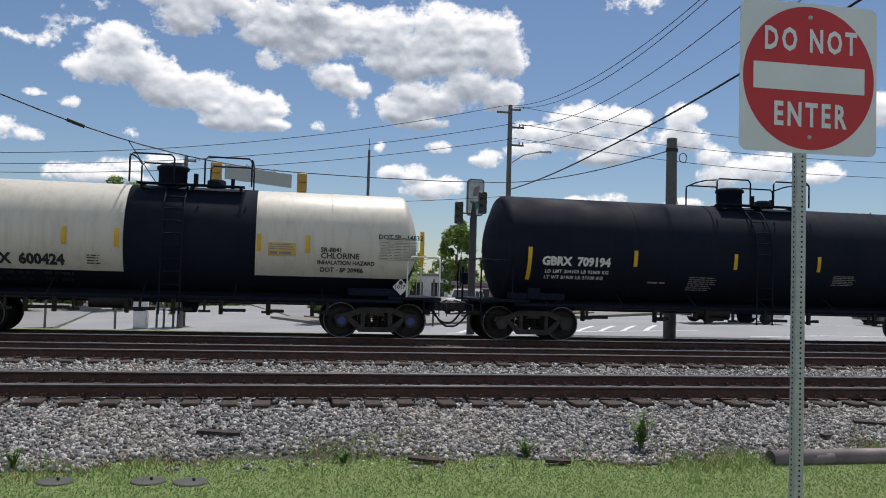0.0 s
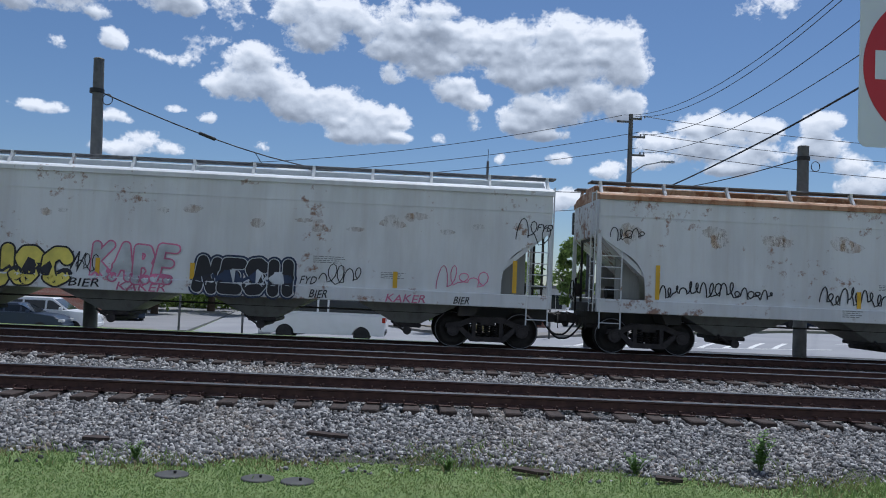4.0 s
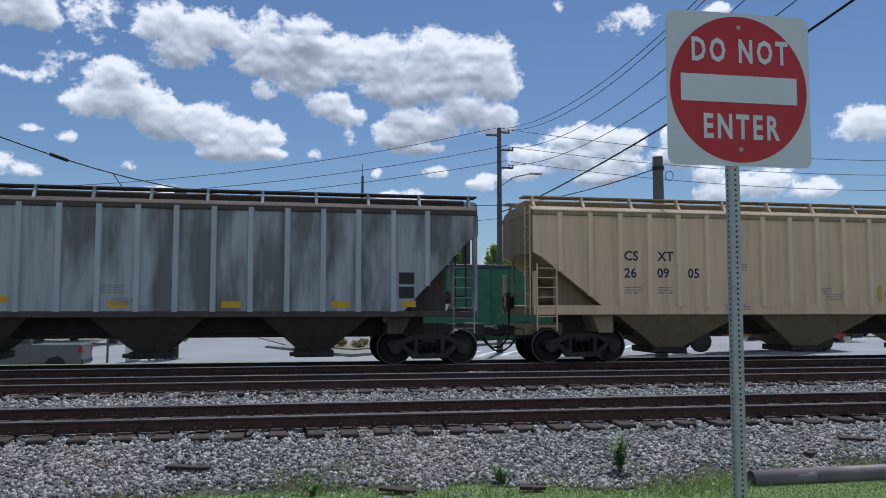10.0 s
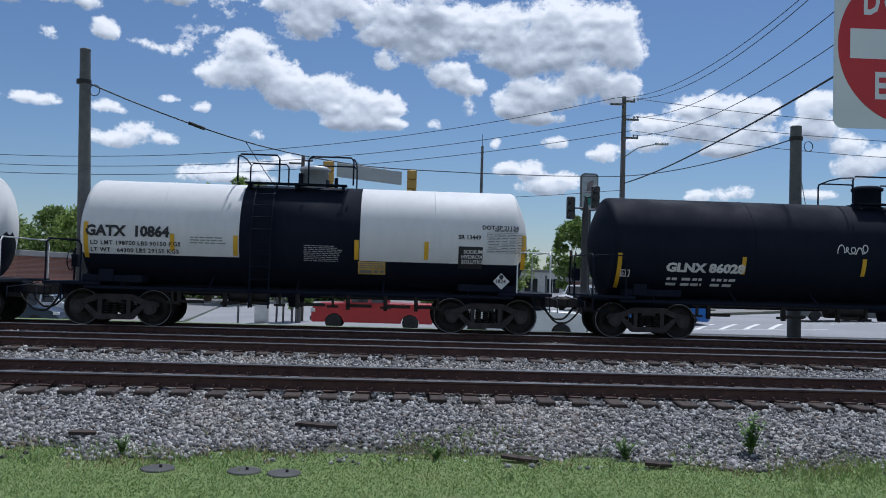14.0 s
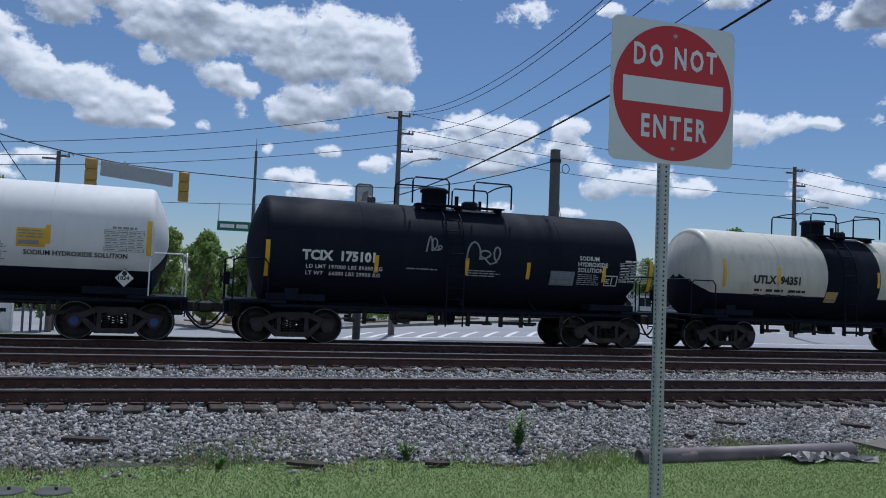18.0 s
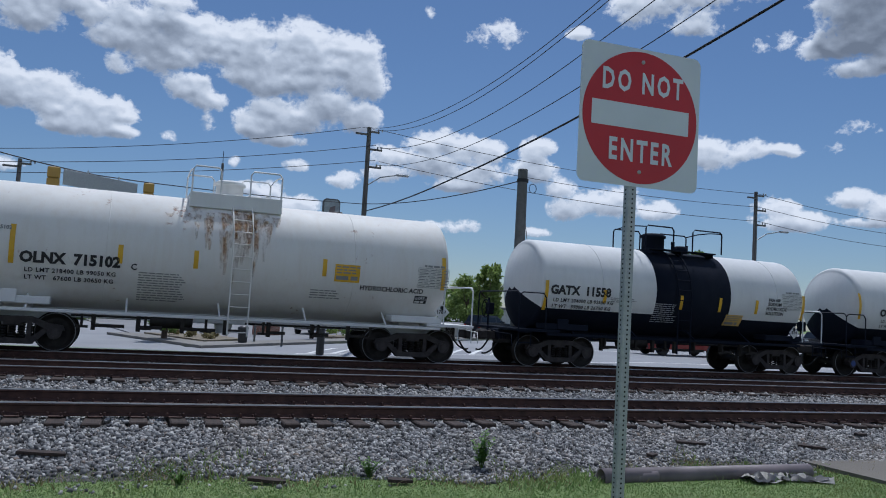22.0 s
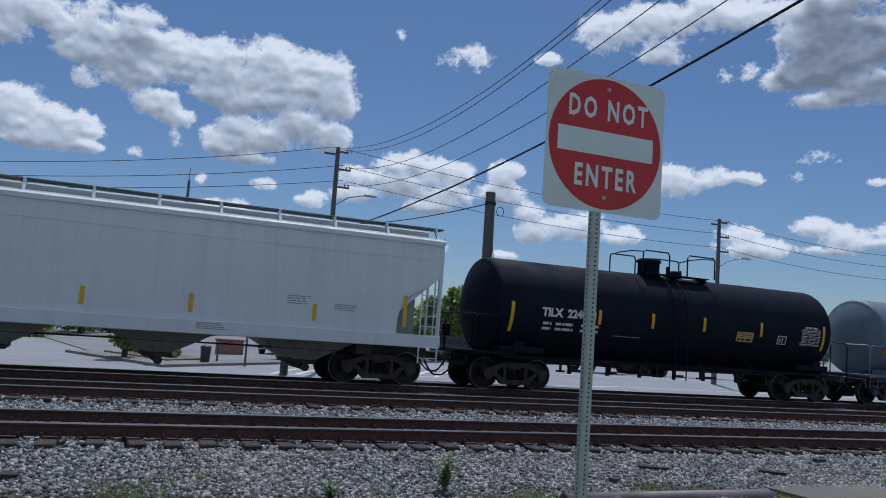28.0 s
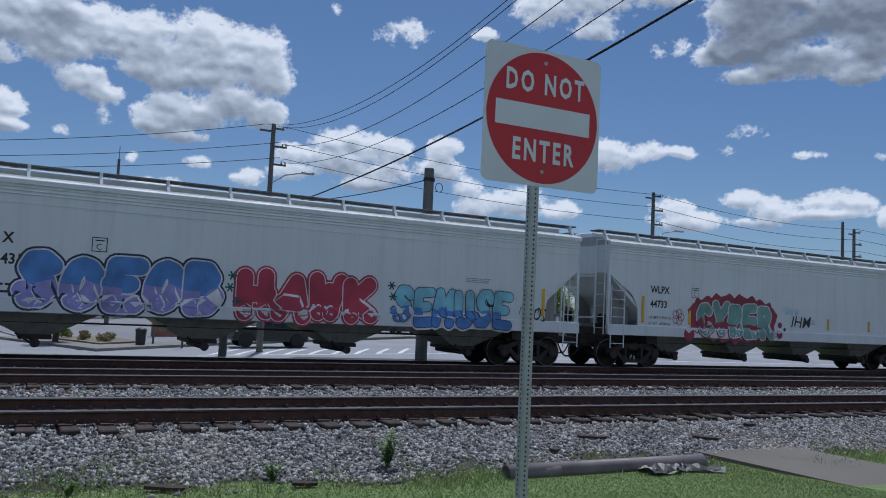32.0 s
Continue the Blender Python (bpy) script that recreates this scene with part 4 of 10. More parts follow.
def graffiti(car, seed, u, v, w, h, n, surf, fill, line, shine=None, back=None, fill2=None, label="", round_=True, alt=None):
    """A painted piece of n fat letter-like shapes over w x h metres, each overlapping the last."""
    rng = random.Random(seed)
    lw = w / n
    shapes = []
    for k in range(n):
        hh = h * (0.74 + 0.26 * rng.random())
        pts = bubble(lw * 1.5, hh, rng.uniform(-1, 1)) if round_ else blob_letter(rng, lw * 1.2, hh)
        tilt = rng.uniform(-0.06, 0.16)
        ph, am = rng.uniform(0, 6.28), rng.uniform(0.02, 0.05)
        base = (h - hh) * rng.random() * 0.5
        pts = [(x + tilt * y + am * lw * math.sin(ph + 7 * y), y + base + am * 0.6 * h * math.sin(ph + 6 * x)) for x, y in pts]
        shapes.append((k * lw, hh, base, tilt, pts))
    if back:
        for q, (du, hh, base, tilt, p) in enumerate(shapes):
            decal(car, "graffiti_halo", ring(p, 0.10), u + du, v, surf, back, "", 0.004 + 0.0007 * q)
    for k, (du, hh, base, tilt, pts) in enumerate(shapes):
        z = 0.010 + 0.006 * k
        x = lw * (0.55 + 0.2 * rng.random())
        if rng.random() < 0.5:
            slit = [(x, base + 0.02), (x + tilt * 0.2, base + hh * 0.17), (x + tilt * 0.4, base + hh * 0.34)]
        else:
            slit = [(x + tilt * hh, base + hh * 0.97), (x + tilt * hh * 0.8, base + hh * 0.8), (x + tilt * hh * 0.65, base + hh * 0.62)]
        if fill:
            decal(car, "graffiti_letter", fan(pts), u + du, v, surf, alt if alt and k % 3 == 1 else fill, label, z)
            if fill2:
                cut = base + hh * rng.uniform(0.14, 0.3)
                decal(car, "graffiti_shade", fan([(px, min(py, cut + 0.05 * math.sin(px * 9))) for px, py in pts]), u + du, v, surf, fill2, "", z + 0.002)
        decal(car, "graffiti_outline", joined((ring(pts, 0.035), 0, 0), (stroke(slit, 0.035), 0, 0)), u + du, v, surf, line, "" if fill else label, z + 0.004)
        if shine:
            decal(car, "graffiti_shine", stroke([(lw * 0.2 + tilt * hh * 0.6, base + hh * 0.6), (lw * 0.23 + tilt * hh * 0.7, base + hh * 0.74), (lw * 0.34 + tilt * hh * 0.8, base + hh * 0.85)], 0.03), u + du, v, surf, shine, "", z + 0.005)


def scrawl(car, seed, u, v, w, h, surf, mat, label="hand-drawn marker scrawl", t=0.025):
    """A thin looping tag line, like quick handwriting."""
    rng = random.Random(seed)
    loops = max(3, int(w / max(0.16, 0.35 * h)))
    pts = []
    for k in range(loops):
        up, down, wide, skew = rng.uniform(0.5, 1.0), rng.uniform(0.0, 0.35), rng.uniform(0.3, 0.75), rng.uniform(0.0, 0.25)
        for q in range(10):
            a = 2 * math.pi * q / 10
            y = down + (up - down) * (0.5 - 0.5 * math.cos(a))
            pts.append((w * (k + q / 10) / loops + wide * w / loops * math.sin(a) * (1 if k % 3 else -0.4) + skew * y * h * 0.6, y * h))
    decal(car, "scrawl", stroke(pts, t), u, v, surf, mat, label, 0.014)


for key, rgb in (("g_teal", (0.015, 0.11, 0.10)), ("g_orange", (0.62, 0.22, 0.03)), ("g_navy", (0.02, 0.035, 0.08)), ("g_yellow", (0.75, 0.63, 0.12)), ("g_pink", (0.62, 0.18, 0.30)), ("g_red", (0.50, 0.05, 0.08)), ("g_white", (0.7, 0.7, 0.72)), ("g_black", (0.015, 0.015, 0.02)), ("g_blue", (0.05, 0.14, 0.42)), ("g_sky", (0.25, 0.55, 0.68)), ("g_crimson", (0.42, 0.04, 0.08)), ("g_sage", (0.19, 0.36, 0.33)), ("g_maroon", (0.28, 0.03, 0.06)), ("g_salmon", (0.62, 0.25, 0.24)), ("g_purple", (0.20, 0.12, 0.40)), ("g_grey", (0.5, 0.52, 0.53)), ("g_lilac", (0.30, 0.28, 0.60)), ("g_cobalt", (0.10, 0.24, 0.58)), ("g_coral", (0.55, 0.27, 0.25))):
    M[key] = plain("spray_paint_" + key[2:], rgb, 0.55, vary=0.3, scale=1.6)


_C = [(0.9, 0.82), (0.68, 0.98), (0.35, 0.96), (0.12, 0.72), (0.1, 0.4), (0.25, 0.1), (0.55, 0.01), (0.9, 0.2)]
BRUSH = {
    "H": [[(0.1, 0), (0.1, 1)], [(0.9, 0), (0.9, 1)], [(0.1, 0.5), (0.9, 0.5)]], "M": [[(0.05, 0), (0.1, 1), (0.5, 0.35), (0.9, 1), (0.95, 0)]],
    "O": [[(0.5 + 0.42 * math.cos(0.5236 * k), 0.5 + 0.48 * math.sin(0.5236 * k)) for k in range(13)]], "E": [[(0.9, 1), (0.1, 1), (0.1, 0), (0.9, 0)], [(0.1, 0.52), (0.75, 0.52)]],
    "R": [[(0.1, 0), (0.1, 1), (0.7, 0.97), (0.88, 0.76), (0.7, 0.54), (0.1, 0.5)], [(0.45, 0.5), (0.92, 0)]], "S": [[(0.88, 0.82), (0.65, 0.98), (0.3, 0.96), (0.12, 0.76), (0.3, 0.57), (0.7, 0.45), (0.88, 0.24), (0.68, 0.04), (0.3, 0.02), (0.1, 0.2)]],
    "P": [[(0.12, 0), (0.12, 1), (0.7, 0.97), (0.9, 0.73), (0.7, 0.48), (0.12, 0.44)]], "F": [[(0.9, 1), (0.1, 1), (0.1, 0)], [(0.1, 0.52), (0.75, 0.52)]],
    "U": [[(0.1, 1), (0.1, 0.3), (0.28, 0.05), (0.5, 0), (0.72, 0.05), (0.9, 0.3), (0.9, 1)]], "C": [_C], "G": [_C + [(0.9, 0.45), (0.55, 0.45)]], "K": [[(0.1, 0), (0.1, 1)], [(0.9, 1), (0.12, 0.48), (0.92, 0)]],
    "A": [[(0.02, 0), (0.5, 1), (0.98, 0)], [(0.2, 0.36), (0.8, 0.36)]], "B": [[(0.1, 0), (0.1, 1), (0.65, 0.98), (0.85, 0.78), (0.65, 0.54), (0.15, 0.52)], [(0.65, 0.54), (0.92, 0.3), (0.68, 0.03), (0.1, 0)]],
    "N": [[(0.1, 0), (0.1, 1), (0.9, 0), (0.9, 1)]], "T": [[(0, 1), (1, 1)], [(0.5, 1), (0.5, 0)]], "W": [[(0, 1), (0.25, 0), (0.5, 0.7), (0.75, 0), (1, 1)]], "Y": [[(0, 1), (0.5, 0.5), (1, 1)], [(0.5, 0.5), (0.5, 0)]],
}


def graffiti_word(car, text, u, v, w, h, surf, fill, line, back=None, fill2=None, label="", edge=0.05, fat=0.36, lean=0.08):
    """A painted word of fat round-brushed letters over w x h metres, each lapping over the one before."""
    rng = random.Random(sum(ord(q) for q in text) + int(w * 100))
    lw = w / len(text)
    sw = min(fat * lw, 0.34 * h)
    for k, ch in enumerate(text):
        tilt, rise, ph = radians(rng.uniform(-6, 5)), rng.uniform(-0.04, 0.05) * h, rng.uniform(0, 6.28)
        hh, ww = h * rng.uniform(0.92, 1.03) - sw, lw * 1.16 - sw
        lines = []
        for raw in BRUSH[ch]:
            pts = []
            for x, y in raw:
                x, y = (x - 0.5) * ww + 0.03 * h * math.sin(5 * y + ph), (y - 0.5) * hh
                pts.append((x * math.cos(tilt) - y * math.sin(tilt) + lean * y + lw / 2, x * math.sin(tilt) + y * math.cos(tilt) + h / 2 + rise))
            fine = []
            for (xa, ya), (xb, yb) in zip(pts, pts[1:]):
                m = max(1, int(math.hypot(xb - xa, yb - ya) / 0.12))
                fine += [(xa + (xb - xa) * q / m, ya + (yb - ya) * q / m) for q in range(m)]
            lines.append((pts, fine + [pts[-1]]))
        for name, mat, width, lift in (("graffiti_halo", back, sw + 2 * edge + 0.1, 0.003 + 0.0005 * k), ("graffiti_outline", line, sw + 2 * edge, 0.008 + 0.006 * k), ("graffiti_letter", fill, sw, 0.011 + 0.006 * k), ("graffiti_shade", fill2, sw, 0.0135 + 0.006 * k)):
            if not mat:
                continue
            verts, faces = [], []
            cut = h * 0.47 if name == "graffiti_shade" else 1e9

            def patch(poly):
                z = lift + 0.00003 * len(faces)
                faces.append(tuple(range(len(verts), len(verts) + len(poly))))
                verts.extend(surf(u + k * lw + x, v + y, z) for x, y in poly)

            for pts, fine in lines:
                for (xa, ya), (xb, yb) in zip(fine, fine[1:]):
                    if ya + yb < 2 * cut:
                        d = math.hypot(xb - xa, yb - ya) or 1
                        nx, ny = -(yb - ya) / d * width / 2, (xb - xa) / d * width / 2
                        patch([(xa + nx, ya + ny), (xa - nx, ya - ny), (xb - nx, yb - ny), (xb + nx, yb + ny)])
                for x, y in pts:
                    if y < cut:
                        patch([(x + width / 2 * math.cos(0.45 * q), y + width / 2 * math.sin(0.45 * q)) for q in range(14)])
            if faces:
                me = bpy.data.meshes.new(name)
                me.from_pydata(verts, [], faces)
                me.materials.append(mat)
                part(name, me, None, car, label if name == "graffiti_letter" else "")


def blot(rng, w, h, n=22):
    """An uneven round patch, w x h, about the origin."""
    return fan([(w / 2 * math.cos(6.2832 * k / n) * rng.uniform(0.7, 1.1), h / 2 * math.sin(6.2832 * k / n) * rng.uniform(0.7, 1.1)) for k in range(n)])


def streak(w, h, n=8):
    """A run that hangs from the origin and tapers downwards."""
    vs = [(x * w * (1 - 0.75 * k / n), -h * k / n) for k in range(n + 1) for x in (-0.5, 0.5)]
    return vs, [(2 * k, 2 * k + 1, 2 * k + 3, 2 * k + 2) for k in range(n)]

# ---- tank cars ----
WEIGHTS = {
    "GBRX 709194": ("LD LMT 204100 LB 92600 KG", "LT WT 81900 LB 37100 KG"), "ROIX 58229": ("LT WT   64100 LBS", "LD LMT 198900 LBS"), "FURX 878392": ("LD LMT 195700 LBS 88700 KGS", "LT WT   67300 LBS 30500 KGS"),
    "EQUX 641064": ("LD LMT 220800 LBS", "LT WT   65200 LBS"), "WLPX 44733": ("LD LMT 219300 LB", "LT WT   66300 LB"), "OLNX 712077": ("LD LMT 195600 LB 88750 KG", "LT WT   67400 LB 30550 KG"),
    "OLNX 712167": ("LD LMT 196100 LB 88950 KG", "LT WT   66900 LB 30350 KG"), "TCIX 175101": ("LD LMT 197000 LBS 89350 KG", "LT WT   66000 LBS 29950 KG"), "GATX 73984": ("LD LMT 203300 LBS 92200 KGS", "LT WT   59700 LBS 27100 KGS"),
    "GATX 10864": ("LD LMT 198700 LBS 90150 KGS", "LT WT   64300 LBS 29150 KGS"), "GAMX 6632": ("LD LMT 191200 LB 86750 KG", "LT WT   71800 LB 32550 KG"), "OLNX 715102": ("LD LMT 218400 LB 99050 KG", "LT WT   67600 LB 30650 KG"),
    "TCIX 6170": ("LD LMT 197400 LBS 89550 KGS", "LT WT   65600 LBS 29750 KGS"), "GATX 11558": ("LD LMT 204000 LB 92550 KG", "LT WT   59000 LB 26750 KG"),
}

TANK_Z = 2.42


def tank_car(mark, label, place, length, radius=1.38, body="black", belt=None, low=None, low_z=1.75, ink="chalk", extras=(), dome=0.0, body_len=None, frame="black", zc=None, deck="open", blue=False, ladder_dx=-0.35, man_dx=-0.55, man_mat=None, ladder_mat=None, seed=0, lines=True, deck_half=1.5):
    """A tank car whose middle is at `place` along the train. belt: (x0, x1) of the black band."""
    rng = random.Random(seed)
    car = thing("tank_car", label, "tank car", on_track(place), "freight cars of the train")
    hl = length / 2
    bl = (body_len or length - 1.95) / 2
    zc = zc or TANK_Z
    r = radius
    nseg, dish, knuckle = 56, 0.34, 0.16
    # shell: rings along x, with dished heads that turn into the shell over a tight knuckle
    prof = [(-bl + dish * (q / 0.9) ** 2, q) for q in (0.12, 0.3, 0.48, 0.64, 0.78, 0.87)]
    prof += [(-bl + dish + knuckle * (1 - math.cos(a)), 0.9 + 0.1 * math.sin(a)) for a in [math.pi / 2 * k / 6 for k in range(7)]]
    prof += [(-x, q) for x, q in prof[::-1]]
    # rings are cut at the edges of the belt and between weld seams
    cut = sorted(set([round(x, 3) for x in (-bl * 0.5, 0.0, bl * 0.5)]))
    half = len(prof) // 2
    prof = prof[:half] + [(x, 1.0) for x in cut] + prof[half:]
    g = Geo()
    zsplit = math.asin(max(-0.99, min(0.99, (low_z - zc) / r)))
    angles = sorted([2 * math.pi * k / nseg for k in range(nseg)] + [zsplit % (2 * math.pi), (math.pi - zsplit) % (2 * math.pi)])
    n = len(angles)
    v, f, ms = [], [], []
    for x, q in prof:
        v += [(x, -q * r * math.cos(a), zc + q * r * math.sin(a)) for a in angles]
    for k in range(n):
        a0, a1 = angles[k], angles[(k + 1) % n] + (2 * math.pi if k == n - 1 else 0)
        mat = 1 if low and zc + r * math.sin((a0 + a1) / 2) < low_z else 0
        for i in range(len(prof) - 1):
            f.append((i * n + k, i * n + (k + 1) % n, (i + 1) * n + (k + 1) % n, (i + 1) * n + k))
            ms.append(mat)
    f += [tuple(range(n)), tuple(range((len(prof) - 1) * n, len(prof) * n))[::-1]]
    ms += [0, 0]
    me = bpy.data.meshes.new("shell")
    me.from_pydata(v, [], f)
    me.materials.append(M[body])
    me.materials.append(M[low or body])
    me.polygons.foreach_set("material_index", ms)
    me.polygons.foreach_set("use_smooth", [True] * len(f))
    bm = bmesh.new()
    bm.from_mesh(me)
    bmesh.ops.recalc_face_normals(bm, faces=bm.faces)
    bm.to_mesh(me)
    bm.free()
    part("shell", me, None, car)
    if belt:
        b0, b1 = belt
        g = Geo()
        g.lathe([(b0, r), (b0, r + 0.007), (b1, r + 0.007), (b1, r)], "x", (0, 0, zc), 64)
        part("belt", g, M["black"], car, "black painted band round the tank")
    for x in (-bl * 0.5, bl * 0.5) if not belt else (b0 - 1.9, b1 + 1.9):
        g = Geo()
        a0 = zsplit if low else -1.2
        g.tube([(x, -(r + 0.001) * math.cos(a), zc + (r + 0.001) * math.sin(a)) for a in [a0 + (math.pi - 2 * a0) * k / 40 for k in range(41)]], 0.009, 5)
        part("weld_seam", g, [M[body]], car)

    def surf(u, v, lift):
        """The camera's side: u along, v the height."""
        s = max(-0.98, min(0.98, (v - zc) / r))
        return (u, -(r + lift + 0.008) * math.sqrt(1 - s * s), zc + (r + lift) * s)

    fm = M[frame]
    # underframe: saddles, stub sills, side rail with stanchions
    tc = hl - 2.12
    for s in (-1, 1):
        g = Geo()
        g.prism([(s * (tc - 0.35), 0.95), (s * (tc + 0.35), 0.95), (s * (tc + 0.3), 1.45), (s * (tc - 0.3), 1.45)], -0.78, 0.78)
        g.box(s * (tc - 1.0), s * (hl - 0.45), -0.3, 0.3, 0.72, 1.05, 0.03)
        part("saddle", g, fm, car)
        g = Geo()
        g.box(s * (bl - 0.9), s * (hl - 0.5), -1.45, 1.45, 1.02, 1.10, 0.01)
        g.box(s * (tc - 0.75), s * (tc + 0.7), -1.36, -0.8, 1.1, 1.28, 0.02)
        part("end_platform", g, fm, car)
        # end rail
        g = Geo()
        x = s * (hl - 0.55)
        g.tube([(x, -1.4, 1.1), (x, -1.4, 2.05), (x, -1.3, 2.15), (x, 1.3, 2.15), (x, 1.4, 2.05), (x, 1.4, 1.1)], 0.022, 6)
        g.tube([(x, -1.4, 2.05), (x - s * 0.1, -1.42, 2.13), (x - s * 0.75, -1.43, 2.13), (x - s * 0.85, -1.43, 2.0), (x - s * 0.85, -1.43, 1.1)], 0.02, 6)
        part("handrail", g, M["white"] if body.startswith("white") and s > 0 else fm, car)
        g = Geo()
        for k in range(2):
            g.tube([(s * (hl - 0.55), -1.42, 1.0 - k * 0.3), (s * (hl - 0.95), -1.42, 1.0 - k * 0.3)], 0.016, 6)
        for dx in (0.55, 0.95):
            g.tube([(s * (hl - dx), -1.42, 1.05), (s * (hl - dx), -1.42, 0.62)], 0.016, 6)
        part("sill_step", g, fm, car)
        g = Geo()
        g.box(s * (bl - 1.2), s * (bl - 0.85), -1.40, -1.34, 1.12, 1.42, 0.01)
        if s < 0 or not any(item[0] == "placard" for item in extras):
            part("placard_holder", g, fm, car)
    g = Geo()
    g.box(-bl + 0.5, bl - 0.5, -1.43, -1.37, 0.93, 1.01, 0.01)
    g.box(-bl + 0.5, bl - 0.5, 1.37, 1.43, 0.93, 1.01, 0.01)
    k = -bl + 1.4
    while k < bl - 1.2:
        g.tube([(k, -1.40, 1.0), (k, -math.sqrt(r * r - (1.32 - zc) ** 2), 1.32)], 0.028, 5)
        k += 2.15
    part("side_rail", g, fm if body != "white_rust" else M["white"], car)
    g = Geo()
    g.tube([(-tc + 1.2, -0.9, 0.88), (-1.9, -0.9, 0.88)], 0.03, 6).tube([(0.4, -0.75, 0.85), (tc - 1.2, -0.75, 0.85)], 0.03, 6)
    g.tube([(-1.9, -0.75, 0.8), (-0.9, -0.75, 0.8)], 0.16, 10)
    for k in range(6):
        x = -bl + 2.6 + k * (2 * bl - 5.0) / 5
        g.box(x - 0.03, x + 0.03, -1.2, -1.14, 0.62, 0.98, 0.0).box(x - 0.14, x + 0.14, -1.2, -1.14, 0.60, 0.66, 0.0)
    part("brake_rigging", g, M["dark_steel"], car)
    g = Geo()
    g.box(-tc + 0.8, tc - 0.8, -0.32, 0.32, 0.80, 1.12, 0.02)
    part("skid", g, fm, car)
    for k in range(7):
        x = -tc + 1.6 + k * (2 * tc - 3.2) / 6 + rng.uniform(-0.3, 0.3)
        g = Geo()
        g.box(x - 0.05, x + 0.05, -1.1, -1.0, 0.55, 1.0, 0.01)
        g.box(x - 0.05, x + rng.uniform(0.3, 0.8), -1.1, -1.02, 0.62, 0.70, 0.01)
        part("hanger_bracket", g, M["dark_steel"], car)
    g = Geo()
    g.lathe([(0.55, 0.18), (0.70, 0.22), (1.0, 0.24)], "z", (dome, 0, 0), 14)
    part("outlet_valve", g, fm, car)
    # ladder, walkway box and railings, manway
    lm = M[ladder_mat] if ladder_mat else fm
    lx = dome + ladder_dx
    g = Geo()
    pts = [(-r * 1.03 * math.cos(a) - 0.05, zc + (r + 0.08) * math.sin(a)) for a in [math.pi / 2 * q / 8 for q in range(0, 8)]]
    for dx in (-0.24, 0.24):
        g.tube([(lx + dx, -r - 0.10, 0.55), (lx + dx, -r - 0.10, zc)] + [(lx + dx, y, z) for y, z in pts[1:]], 0.022, 6)
    z = 0.65
    while z < zc + r * 0.9:
        y = -r - 0.10 if z < zc else -math.sqrt(max(0.01, (r + 0.1) ** 2 - (z - zc) ** 2))
        g.tube([(lx - 0.24, y, z), (lx + 0.24, y, z)], 0.014, 5)
        z += 0.31
    part("ladder", g, lm, car, "rusty ladder" if body == "white_rust" else "")
    top = zc + r
    dm = M["black"] if belt or body != "white_rust" else M["white"]
    x0, x1 = dome - deck_half, dome + deck_half
    if deck == "box":
        g = Geo()
        g.box(x0, x1, -0.95, -0.87, top - 0.28, top + 0.10, 0.01).box(x0, x1, 0.87, 0.95, top - 0.28, top + 0.10, 0.01)
        for x in (x0, x1 - 0.06):
            g.box(x, x + 0.06, -0.9, 0.9, top - 0.2, top + 0.08, 0.01)
        g.box(x0, x1, -0.9, -0.45, top + 0.02, top + 0.06, 0.0).box(x0, x1, 0.45, 0.9, top + 0.02, top + 0.06, 0.0)
    else:
        g = Geo()
        for y0, y1 in ((-0.85, -0.5), (0.5, 0.85)):
            g.box(x0 + 0.2, x1 - 0.2, y0, y1, top - 0.02, top + 0.02, 0.0)
        for x in (x0 + 0.3, dome, x1 - 0.3):
            g.box(x - 0.03, x + 0.03, -0.8, 0.8, top - 0.14, top, 0.0)
    part("walkway", g, dm, car)
    for y in (-0.9, 0.9):
        for a, b in ((x0 + 0.03, dome - 0.42), (dome + 0.32, x1 - 0.03)):
            g = Geo()
            z = top + (0.05 if deck == "box" else 0.0)
            g.tube([(a, y, z), (a, y, z + 0.62), (a + 0.07, y, z + 0.71), (b - 0.07, y, z + 0.71), (b, y, z + 0.62), (b, y, z)], 0.024, 6)
            part("railing", g, dm, car)
    for x in (x0 + 0.03, x1 - 0.03):
        g = Geo()
        z = top + 0.05
        g.tube([(x, -0.9, z + 0.62), (x, -0.3, z + 0.68), (x, 0.3, z + 0.68), (x, 0.9, z + 0.62)], 0.02, 6)
        part("end_railing", g, dm, car)
    g = Geo()
    mx = dome + man_dx
    g.lathe([(top - 0.1, 0.36), (top + 0.42, 0.36), (top + 0.43, 0.41), (top + 0.50, 0.41), (top + 0.56, 0.30), (top + 0.58, 0.0)], "z", (mx, 0, 0), 20)
    part("manway_dome", g, M[man_mat] if man_mat else dm, car)
    g = Geo()
    g.lathe([(top - 0.05, 0.24), (top + 0.20, 0.24), (top + 0.24, 0.16), (top + 0.25, 0.0)], "z", (dome + 0.55, 0, 0), 14)
    g.tube([(dome + 0.05, -0.25, top), (dome + 0.05, -0.25, top + 0.34)], 0.06, 8)
    g.tube([(dome + 0.95, 0.2, top), (dome + 0.95, 0.2, top + 0.3)], 0.05, 8)
    part("valve", g, dm, car)
    for s in (-1, 1):
        coupler(car, s * hl, s)
        end_gear(car, s * hl, s, fm, s < 0)
    sets = bogie(car, -tc, blue) + bogie(car, tc, blue)
    # lettering
    im = M[ink]
